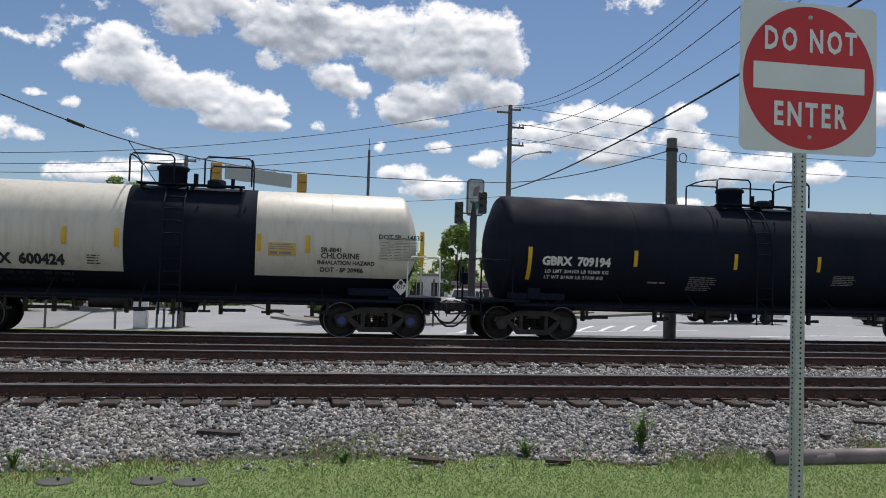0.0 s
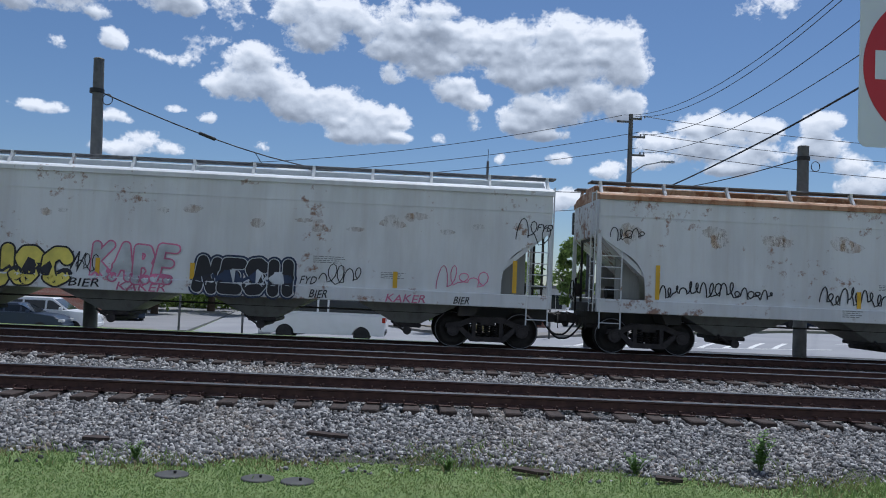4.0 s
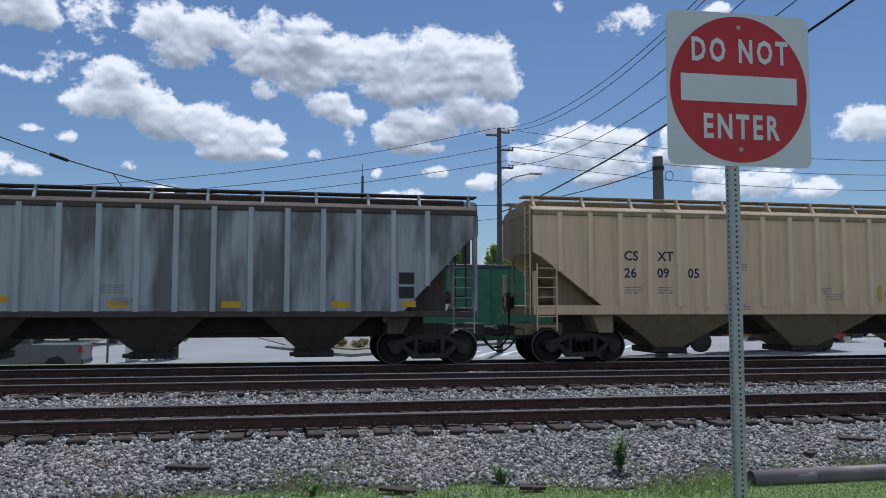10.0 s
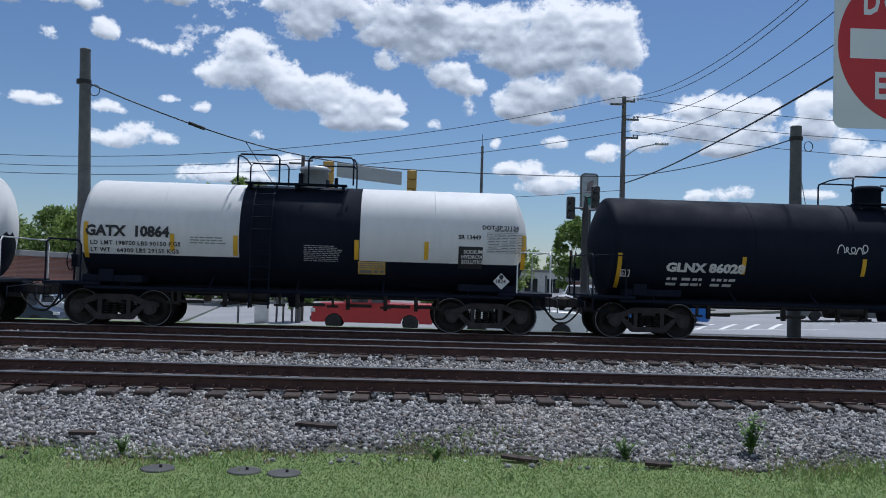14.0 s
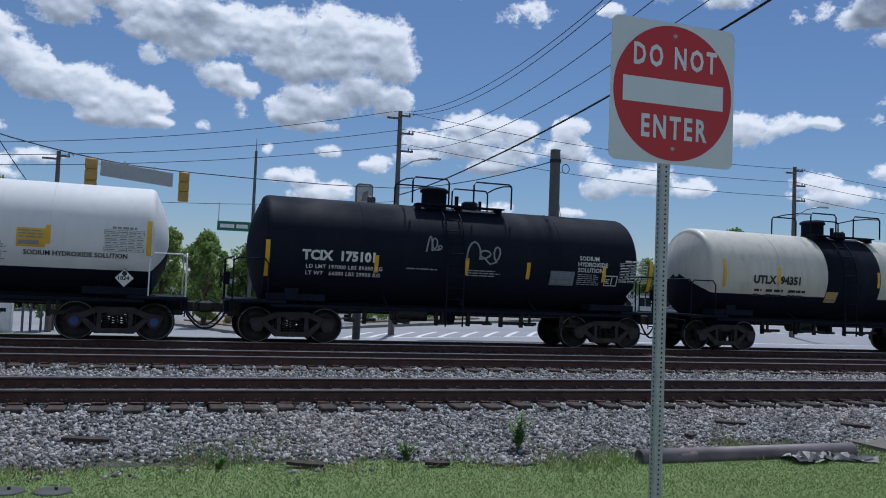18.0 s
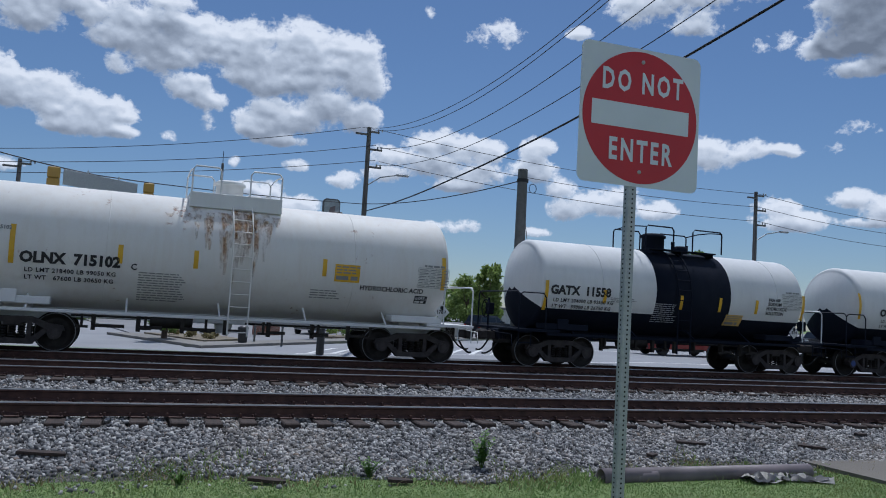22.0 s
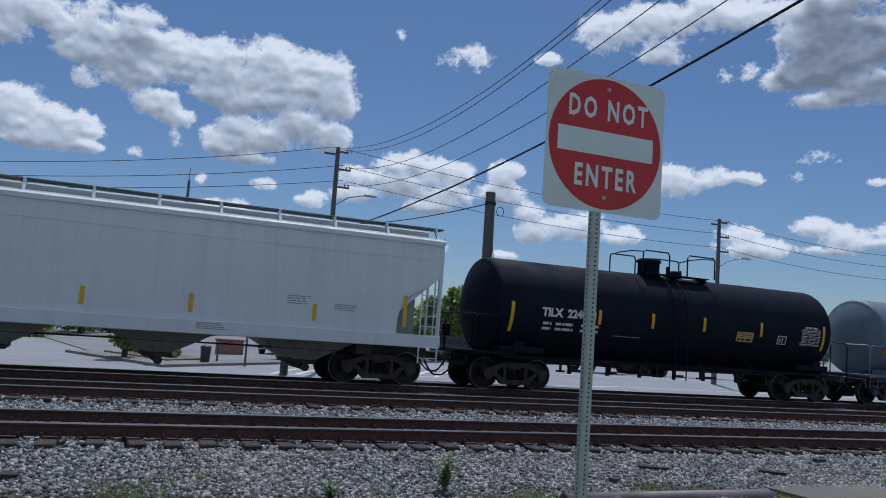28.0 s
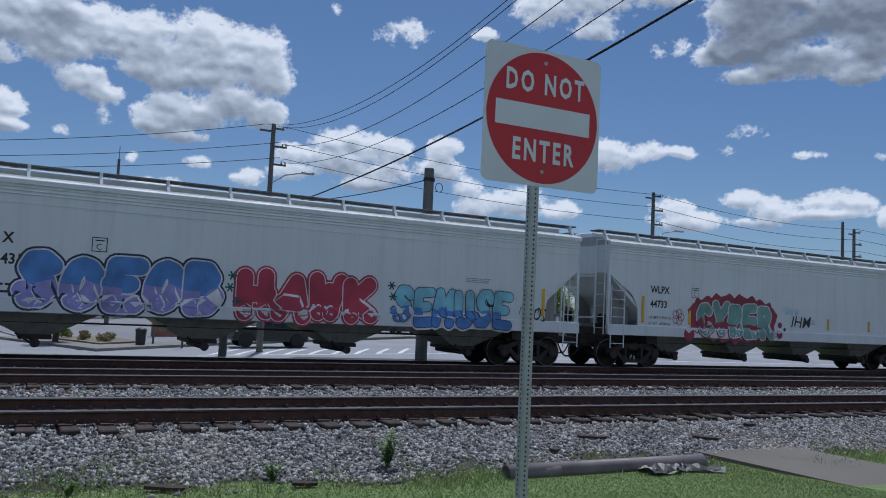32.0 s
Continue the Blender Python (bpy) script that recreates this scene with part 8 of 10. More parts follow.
utility_pole(10.9, 42.0, 11.0, True)
utility_pole(36.75, 42.0, 10.2, True)
utility_pole(58.3, 43.0, 9.7, False)
utility_pole(59.6, 45.0, 10.6, False, 0)
utility_pole(-6.1, 46.0, 7.9, False, 1, 0.9)
post_pole("antenna_mast", "slim grey mast far behind the road", 6.7, 80.0, 14.2, 0.2, 0.12, M["concrete_pole"])
g = Geo()
g.tube([(6.7, 80, 14.2), (6.7, 80, 15.4)], 0.03, 6)
solid("lightning_rod", g, M["wire"], "thin rod on the tip of the mast", "rod")


def cable(name, a, b, sag, r=0.012, label="thin black overhead cable strung between poles", n=16):
    a, b = Vector(a), Vector(b)
    pts = [a.lerp(b, k / n) - Vector((0, 0, sag * 4 * (k / n) * (1 - k / n))) for k in range(n + 1)]
    g = Geo()
    g.tube(pts, r, 5)
    return solid(name, g, M["wire"], label, "cable", "overhead cables")


P0 = (10.9, 42.0)
# three lines to the left, three to the right
for dx, za, sag in ((-0.5, 10.9, 3.85), (0.4, 10.06, 3.5), (0.4, 9.24, 3.1)):
    cable("power_line", (P0[0] + dx, 41.9, za), (-50.0, 44.0, za), sag, 0.016, n=40)
for za, zb in ((10.9, 10.06), (9.98, 9.22), (9.2, 8.3)):
    cable("power_line", (P0[0] + 0.6, 41.9, za), (36.9, 41.9, zb), 0.45, 0.016)
    cable("power_line", (36.9, 41.9, zb), (58.8, 43, zb - 0.3), 0.5, 0.016)
    cable("power_line", (58.8, 43, zb - 0.3), (110, 46, zb - 0.3), 0.5, 0.016)


def crossing_line(xa, za, x, y1, z1, y2, z2, r, label="thin black overhead cable strung between poles"):
    """A sagging line from the pole beyond the road over the tracks and past the camera."""
    q = np.polyfit([42.0, y1, y2], [za, z1, z2], 2)
    slope = np.polyval(np.polyder(q), y2)
    g = Geo()
    pts = []
    for k in range(45):
        y = 41.9 - k * 1.1
        z = float(np.polyval(q, y)) if y > y2 else float(z2 + slope * (y - y2))
        pts.append((x + (xa - x) * max(0.0, (y - y1) / (42.0 - y1)), y, z))
    g.tube(pts, r, 5)
    solid("service_line", g, M["wire"], label, "cable", "overhead cables")


crossing_line(10.5, 10.95, 10.7, 20.98, 9.53, 17.45, 9.96, 0.013)
crossing_line(11.1, 10.9, 10.7, 20.5, 9.38, 17.0, 9.8, 0.013)
crossing_line(11.4, 9.95, 10.7, 18.45, 8.69, 15.05, 9.09, 0.013)
crossing_line(11.4, 9.0, 10.7, 18.6, 7.77, 12.9, 8.33, 0.013)
crossing_line(11.0, 6.5, 10.7, 28.9, 6.41, 11.05, 7.66, 0.03, "thick black twisted service cable over the tracks")
# the span wire with the signals
SP0, SP1 = Vector((-9.25, 23.75, 6.7)), Vector((10.9, 42.0, 6.85))


SPAN_T = [0, 0.06, 0.125, 0.19, 0.25, 0.31, 0.38, 0.46, 0.6, 0.8, 1.0]
SPAN_Z = [6.70, 6.30, 5.96, 5.68, 5.55, 5.47, 5.46, 5.58, 5.85, 6.3, 6.85]


def span(t):
    """The wire hangs lowest where the signals pull it down."""
    p = SP0.lerp(SP1, t)
    return Vector((p.x, p.y, float(np.interp(t, SPAN_T, SPAN_Z))))


g = Geo()
g.tube([span(k / 24) for k in range(25)], 0.02, 6)
solid("span_wire", g, M["wire"], "sagging black span wire between the poles", "cable", "overhead cables")
g = Geo()
c0 = span(0.125)
g.tube([c0 + Vector((-0.2, -0.18, 0.06)), c0 + Vector((0.2, 0.18, -0.05))], 0.055, 8)
solid("cable_splice", g, M["rubber"], "black splice closure on the span wire", "splice")
cable("tether_wire", span(0.19), (-3.4, 30.5, 2.6), 0.1, 0.014)
cable("tether_wire", (12.2, 25.4, 6.15), (10.9, 41.8, 6.85), 0.25, 0.02)
cable("tether_wire", (12.2, 25.4, 5.4), (30.0, 60, 4.8), 0.3, 0.016)


def traffic_signal(x, y, z, drop=0.28, paint="signal_yellow"):
    t = thing("traffic_signal", "yellow three-lamp traffic signal hanging on a wire" if paint == "signal_yellow" else "dark green three-lamp traffic signal on a wire", "traffic signal", pose(x, y, z), "traffic signals")
    g = Geo()
    for k in range(3):
        g.box(-0.19, 0.19, -0.16, 0.10, -0.37 * (k + 1) + 0.01, -0.37 * k, 0.03)
    part("housing", g, M[paint], t)
    for k in range(3):
        g = Geo()
        zc = -0.37 * (k + 0.5)
        n = 14
        ang = [radians(-20 + 220 * q / n) for q in range(n + 1)]
        v = [(0.165 * math.cos(a), yy, zc + 0.165 * math.sin(a)) for yy in (0.10, 0.36) for a in ang]
        g.add(v, [(q, q + 1, n + 2 + q, n + 1 + q) for q in range(n)])
        part("visor", g, M[paint], t)
    g = Geo()
    g.tube([(0, 0, 0), (0, 0, drop)], 0.03, 8)
    part("hanger", g, M["galv"], t)
    return t


for x in (-2.92, 0.05):
    p = span((x + 9.25) / 20.15)
    traffic_signal(p.x, p.y, p.z - 0.03, 0.06)
t = thing("blank_sign", "long grey overhead street sign seen from behind", "road sign", pose(-1.5, span(0.383).y, span(0.383).z - 0.27, 0, 0, 42.2))
g = Geo()
g.box(-1.55, 1.55, -0.02, 0.02, -0.27, 0.25, 0.008)
part("panel", g, M["galv"], t)
for dx in (-0.6, 0.7):
    g = Geo()
    g.tube([(dx, 0, 0.23), (dx, 0, 0.36)], 0.025, 6)
    part("hanger", g, M["galv"], t)
SW0, SW1 = Vector((-8.0, 44.0, 5.4)), Vector((10.8, 41.6, 6.1))


def corner_wire(x, sag=0.32):
    f = (x - SW0.x) / (SW1.x - SW0.x)
    return SW0.lerp(SW1, f) - Vector((0, 0, sag * 4 * f * (1 - f)))


for x, dz in ((-6.9, 0.1), (-6.2, 0.22)):
    p = corner_wire(x)
    traffic_signal(x, p.y, p.z - 0.27 - dz, 0.28 + dz, "signal_dark")

# ---- road, lots, buildings, trees beyond: they lie lower than the tracks ----
movers = []
LOW = -1.1  # level of the road before its tilt


def low(x, y=44.0):
    return LOW + tilt(x, y)



def flat(name, label, category, poly, z, mat, h=0.05, kind="structure"):
    g = Geo()
    g.prism(poly, z - h, z, "z")
    me = g.mesh(name, mat)
    if min(p[1] for p in poly) > 29:
        bm = bmesh.new()
        bm.from_mesh(me)
        for co, no in (((-14, 0, 0), (1, 0, 0)), ((26, 0, 0), (1, 0, 0)), ((0, 34, 0), (0, 1, 0)), ((0, 42, 0), (0, 1, 0))):
            bmesh.ops.bisect_plane(bm, geom=bm.verts[:] + bm.edges[:] + bm.faces[:], plane_co=co, plane_no=no)
        for v in bm.verts:
            v.co.z += tilt(v.co.x, v.co.y)
        bm.to_mesh(me)
        bm.free()
    return tagged(part(name, me), label, category, kind=kind)


flat("road", "wide sun-bleached grey asphalt road behind the tracks", "road", [(-400, 29.5), (420, 29.5), (420, 250), (60, 74), (2.5, 44.0), (-12.0, 44.0), (-400, 44.0)], LOW, M["road"])
flat("road", "side street running away from the crossing", "road", [(-12.0, 44.0), (2.5, 44.0), (0.6, 58.0), (-10.5, 130), (-24.0, 130)], LOW - 0.004, M["road"])
flat("road_edge", "dark asphalt patch beside the track", "road", [(6, 23.6), (19, 23.6), (16, 26.0), (8, 26.0)], -0.13, M["asphalt_dark"], 0.3)
for k in range(9):
    x = 8.0 + k * 1.25
    flat("road_marking", "worn white hatched road marking", "road marking", [(x, 40.6), (x + 0.3, 40.6), (x + 2.5, 44.2), (x + 2.2, 44.2)], LOW + 0.008, M["line"], 0.006)
for x0, y0, x1, y1 in ((-24, 37.0, -10.5, 37.0), (-24, 41.0, -11.5, 41.0), (7.5, 40.4, 21, 40.4), (22, 37.0, 60, 37.0), (23, 44.0, 60, 50.0)):
    d = Vector((x1 - x0, y1 - y0)).normalized() * 0.08
    flat("road_marking", "long white lane line on the road", "road marking", [(x0 + d.y, y0 - d.x), (x1 + d.y, y1 - d.x), (x1 - d.y, y1 + d.x), (x0 - d.y, y0 + d.x)], LOW + 0.008, M["line"], 0.006)
for k in range(5):
    flat("road_marking", "white stop line and crosswalk bar", "road marking", [(-20.0 + k * 1.4, 42.2), (-19.5 + k * 1.4, 42.2), (-19.0 + k * 1.4, 44.0), (-19.5 + k * 1.4, 44.0)], LOW + 0.008, M["line"], 0.006)
KERB = [(3.2, 43.0), (5.4, 44.6), (12.4, 49.6), (23.2, 55.4), (38.3, 63.6), (60, 75.0), (400, 255)]
flat("pavement", "pale concrete pavement with a kerb beyond the road", "pavement", KERB + [(400, 259), (60, 77.5), (38, 66.0), (23, 57.7), (12, 52.0), (4.5, 47.2), (0.0, 56.0), (-1.6, 56.0)], LOW + 0.14, M["pave"], 0.3)
flat("parking_lot", "grey asphalt parking lot", "parking lot", [(4.5, 47.4), (12, 52.2), (23, 57.9), (38, 66.2), (60, 77.7), (400, 260), (300, 400), (-12, 130), (0.0, 56.2)], LOW + 0.07, M["lot"], 0.3)
flat("planting_bed", "dry planting bed in a kerbed island", "planting bed", [(3.6, 46.6), (6.0, 48.6), (4.5, 54.0), (0.6, 55.0)], LOW + 0.22, M["mulch"], 0.3)
flat("planting_bed", "mulched strip with low shrubs beside the lot", "planting bed", [(12.2, 53.0), (22, 58.2), (21, 60.2), (11.2, 55.0)], LOW + 0.2, M["mulch"], 0.3)
flat("pavement", "pale pavement along the brick building", "pavement", [(-400, 44.0), (-13.0, 44.0), (-14.4, 46.6), (-400, 46.6)], LOW + 0.14, M["pave"], 0.3)
flat("parking_lot", "pale parking lot beside the brick building", "parking lot", [(-120, 46.6), (-12.6, 46.6), (-19, 95), (-120, 95)], LOW + 0.07, M["lot"], 0.3)
dx, dy = PATH_B[0] - PATH_A[0], PATH_B[1] - PATH_A[1]
n = math.hypot(dx, dy)
ux, uy = dx / n, dy / n
flat("footpath", "pale concrete footpath through the grass", "pavement", [(PATH_A[0] + uy * 1.1, PATH_A[1] - ux * 1.1), (PATH_A[0] + ux * 14 + uy * 1.1, PATH_A[1] + uy * 14 - ux * 1.1), (PATH_A[0] + ux * 14 - uy * 1.1, PATH_A[1] + uy * 14 + ux * 1.1), (PATH_A[0] - uy * 1.1, PATH_A[1] + ux * 1.1)], -0.47, M["path"], 0.1)
# unseen asphalt behind the camera, added so grass bounce won't tint the sign green
flat("road", "unseen asphalt behind the camera, added for neutral bounce light", "road", [(-60, -16), (60, -16), (60, -2.4), (-60, -2.4)], -0.09, M["road"], 0.3)


# ---- trees ----
def leaf_mesh(name, centres, radii, per, size, seed, mat):
    """Many small leaves scattered over round clumps."""
    r = np.random.RandomState(seed)
    c = np.repeat(np.array(centres), per, 0)
    rad = np.repeat(np.array(radii), per)
    d = r.normal(0, 1, c.shape)
    d /= np.linalg.norm(d, axis=1)[:, None]
    p = c + d * (rad * r.uniform(0.45, 1.05, len(c)))[:, None]
    u = r.normal(0, 1, p.shape)
    u /= np.linalg.norm(u, axis=1)[:, None]
    w = np.cross(u, d + r.normal(0, 0.5, p.shape))
    w /= np.linalg.norm(w, axis=1)[:, None] + 1e-6
    s = (size * r.uniform(0.6, 1.3, len(p)))[:, None]
    V = np.stack([p - u * s, p + w * s * 0.5, p + u * s, p - w * s * 0.5], 1).reshape(-1, 3)
    F = np.arange(len(V)).reshape(-1, 4)
    me = bpy.data.meshes.new(name)
    me.from_pydata(V.tolist(), [], F.tolist())
    me.materials.append(mat)
    return me


def tree(x, y, top, spread, seed, mat, label="full-crowned green tree behind the road", per=85, size=0.22):
    r = random.Random(seed)
    h = top - low(x)
    t = thing("tree", label, "tree", pose(x, y, low(x)), "trees behind the road")
    g = Geo()
    tw = 0.035 * h
    g.tube([(0, 0, -0.2), (0.05, 0, h * 0.25), (0.1 * r.uniform(-1, 1), 0.1, h * 0.6)], [tw, tw * 0.75, tw * 0.35], 8)
    for k in range(6):
        a = k * 1.05 + r.random()
        z = h * r.uniform(0.22, 0.45)
        g.tube([(0, 0, z), (math.cos(a) * spread * 0.4, math.sin(a) * spread * 0.4, z + h * 0.14), (math.cos(a) * spread * 0.75, math.sin(a) * spread * 0.75, z + h * 0.3)], [tw * 0.4, tw * 0.25, tw * 0.08], 6)
    part("trunk", g, M["bark"], t)
    cs, rs = [], []
    for k in range(int(34 + 8 * spread)):
        a, q = r.uniform(0, 2 * math.pi), math.sqrt(r.random())
        zf = r.random()
        wide = math.sin(math.pi * min(1, 0.18 + 0.8 * zf)) ** 0.6
        rr = spread * r.uniform(0.16, 0.30)
        cs.append((math.cos(a) * q * (spread - rr) * wide, math.sin(a) * q * (spread - rr) * wide, h * 0.12 + zf * (h * 0.88 - rr)))
        rs.append(rr)
    part("crown", leaf_mesh("crown", cs, rs, per, size, seed, mat), None, t)
    return t


LF, LL = M["leaf"], M["leaf_light"]
for k, (x, y, top, sp, m) in enumerate((
    (-14.5, 72, 10.0, 3.6, LF), (-11.5, 80, 9.8, 3.6, LL), (-18.5, 76, 9.4, 4.0, LF), (-8.6, 86, 8.4, 3.4, LL), (-23.5, 74, 8.8, 4.2, LL), (-27, 82, 9.0, 4.4, LF), (-5.2, 92, 8.3, 3.6, LF), (-31, 78, 7.4, 4.2, LL),
    (-36, 84, 7.6, 4.4, LF), (-43, 88, 7.4, 4.6, LF), (-20.5, 66, 7.4, 3.0, LL), (-51, 92, 7.0, 4.6, LF), (-1.5, 98, 7.8, 3.6, LL), (3.0, 92, 7.2, 3.0, LF), (-16.0, 95, 10.4, 4.6, LL), (8.5, 104, 7.0, 3.4, LF),
    (15.0, 76, 7.4, 2.6, LF), (20.0, 79, 7.9, 2.6, LL), (24.4, 78, 9.6, 2.8, LF), (33.4, 76, 6.8, 2.4, LL), (39.6, 77, 7.4, 2.3, LF), (58.5, 76, 9.9, 2.6, LF), (62.2, 77, 9.0, 2.4, LF), (45, 110, 7.0, 4.0, LL), (75, 120, 8.6, 4.5, LF), (90, 130, 9.0, 5.0, LL), (13, 108, 6.8, 3.6, LL))):
    tree(x, y, top, sp, 300 + k, m)
tree(-6.2, 47.5, 4.6, 1.1, 360, LF, "slim dark green tree at the street corner", 60, 0.12)
tree(1.6, 49.5, 4.0, 1.3, 361, LF, "small dark green palm-like tree beside the planting bed", 50, 0.14)


def shrub(x, y, w, h, seed, mat, label):
    r = random.Random(seed)
    z = low(x) + 0.18
    cs = [(x + r.uniform(-w, w) * 0.6, y + r.uniform(-w, w) * 0.6, z + h * r.uniform(0.25, 0.7)) for _ in range(9)]
    tagged(part("shrub", leaf_mesh("shrub", cs, [min(w, h) * 0.42] * 9, 40, 0.07, seed, mat)), label, "shrub", "shrubs in the planting beds")


for k in range(9):
    shrub(12.3 + k * 1.1, 53.9 + k * 0.58, 0.55, 0.75, 380 + k, LF if k % 3 else LL, "low rounded green shrub in the mulched strip")
for k, (x, y) in enumerate(((3.9, 48.2), (3.0, 50.0), (4.4, 50.6), (2.2, 52.2), (3.4, 53.2))):
    shrub(x, y, 0.45, 0.45, 400 + k, M["dry_leaf"], "dry straw-coloured shrub in the planting bed")


def woods(x0, x1, y, h, seed, mat, label):
    """A far wall of foliage, joined as one mass."""
    r = random.Random(seed)
    cs, rs = [], []
    n = int((x1 - x0) * 1.3)
    for k in range(n):
        x = x0 + (x1 - x0) * (k + r.random()) / n
        top = h * (0.6 + 0.4 * math.sin(x * 0.23 + seed) * math.sin(x * 0.61))
        for q in range(4):
            cs.append((x + r.uniform(-0.8, 0.8), y + r.uniform(-2, 2), low(x) + top * (0.15 + 0.8 * q / 3)))
            rs.append(r.uniform(0.8, 1.3))
    tagged(part("woods", leaf_mesh("woods", cs, rs, 60, 0.3, seed, mat)), label, "woods", kind="stuff")


woods(-75, 6, 104, 7.5, 501, LF, "dense green woods far behind the road")
woods(-30, -4, 84, 5.0, 502, LL, "bright green bushes below the trees")
woods(10, 110, 128, 6.0, 503, LF, "green tree line far behind the lot")


# ---- buildings ----
def building(name, label, x0, x1, y0, y1, top, wall, roof, bays, sill=0.9, head=2.2, gable=False, door=None):
    t = thing(name, label, "building", pose(0, 0, 0))
    g = Geo()
    L = low((x0 + x1) / 2)
    g.box(x0, x1, y0, y1, low(x0) - 0.2, top)
    part("wall", g, wall, t)
    g = Geo()
    if gable:
        xm = (x0 + x1) / 2
        g.prism([(x0 - 0.4, top), (xm, top + (x1 - x0) * 0.28), (x1 + 0.4, top)], y0 - 0.3, y1 + 0.3)
    else:
        g.box(x0 - 0.25, x1 + 0.25, y0 - 0.25, y1 + 0.25, top, top + 0.35, 0.03)
    part("roof", g, roof, t)
    w = (x1 - x0) / bays
    for k in range(bays):
        a, b = x0 + w * (k + 0.2), x0 + w * (k + 0.8)
        s = 0.05 if door == k else sill
        g = Geo()
        for p, q, r_, s_ in ((a - 0.07, b + 0.07, head, head + 0.08), (a - 0.07, b + 0.07, s - 0.08, s), (a - 0.07, a, s, head), (b, b + 0.07, s, head), ((a + b) / 2 - 0.03, (a + b) / 2 + 0.03, s, head)):
            g.box(p, q, y0 - 0.06, y0 + 0.02, L + r_, L + s_)
        wnd = part("window" if door != k else "door", g, M["wall_white"], t)
        for p, q in ((a, (a + b) / 2 - 0.03), ((a + b) / 2 + 0.03, b)):
            g = Geo()
            g.box(p, q, y0 - 0.03, y0 + 0.01, L + s, L + head)
            part("pane", g, M["glass"], wnd)
    return t


brick = building("brick_building", "low red brick building with a flat grey roof", -62, -22.5, 48, 64, 1.9, M["brick_wall"], M["roof_grey"], 9)
building("white_building", "small white gabled building behind the trees", -8.4, -4.6, 100, 106, 1.5, M["wall_white"], M["wall_white"], 2, 0.3, 1.9, True)
building("white_building", "long low white shop with dark windows", -3.0, 21.0, 112, 122, 2.2, M["wall_white"], M["roof_grey"], 8, 0.4, 2.3, False, 3)
building("white_building", "low pale building far behind the trees", -36, -24, 96, 104, 1.9, M["wall_white"], M["roof_grey"], 5)
building("white_building", "pale low building behind the parked cars", 52, 76, 108, 118, 2.0, M["wall_white"], M["roof_grey"], 7)
building("brick_building", "low red brick building beside the parking lot", 14, 23, 66, 72, 1.2, M["brick_wall"], M["roof_grey"], 4, 0.6, 1.7)
g = Geo()
L = low(8.5)
g.box(7.6, 9.4, 57.0, 57.5, L - 0.05, L + 1.0, 0.03)
g.box(7.5, 9.5, 56.95, 57.55, L + 1.0, L + 1.1, 0.02)
solid("brick_wall", g, M["brick_wall"], "low red brick sign wall beside the lot", "wall")


# ---- vehicles ----
def wheel_mesh(r, w, rim=0.62):
    g = Geo()
    g.lathe([(-w / 2, r * rim), (-w / 2, r * 0.93), (-w / 2 + 0.03, r), (w / 2 - 0.03, r), (w / 2, r * 0.93), (w / 2, r * rim)], "y", (0, 0, 0), 22)
    tyre = g.mesh("tyre", [M["rubber"]])
    g = Geo()
    g.lathe([(-w * 0.28, 0.03), (-w * 0.28, r * rim * 0.93), (-w * 0.46, r * rim), (w * 0.46, r * rim), (w * 0.28, r * rim * 0.93), (w * 0.28, 0.03)], "y", (0, 0, 0), 20, 0)
    for k in range(5):
        a = 2 * math.pi * k / 5
        c, s = math.cos(a), math.sin(a)
        for yy in (-w * 0.42, w * 0.42):
            u, v = (-s * 0.045, c * 0.045), (c * r * rim * 0.95, s * r * rim * 0.95)
            g.add([(u[0], yy, u[1]), (-u[0], yy, -u[1]), (v[0] - u[0], yy, v[1] - u[1]), (v[0] + u[0], yy, v[1] + u[1])], [(0, 1, 2, 3)], 1)
    return tyre, g.mesh("rim", [M["rim_dark"], M["rim"]])


WHEELS = {k: wheel_mesh(*v) for k, v in {"car": (0.335, 0.22), "pickup": (0.40, 0.27), "truck": (0.51, 0.30, 0.55)}.items()}


def add_wheel(t, kind, x, y):
    tyre, rim = WHEELS[kind]
    r = {"car": 0.335, "pickup": 0.40, "truck": 0.51}[kind]
    w = part("wheel", tyre, None, t, "", pose(x, y, r))
    part("rim", rim, None, w)
    return w, x, y, r


def arches(x0, x1, wheels, r, z):
    """Lower outline of a body side from the front to the rear, with round wheel arches."""
    out = [(x1, z)]
    for wx in sorted(wheels, reverse=True):
        for k in range(9):
            a = math.pi * k / 8
            out.append((wx + r * math.cos(a), max(z, r * math.sin(a) + z - 0.02)))
    out.append((x0, z))
    return out


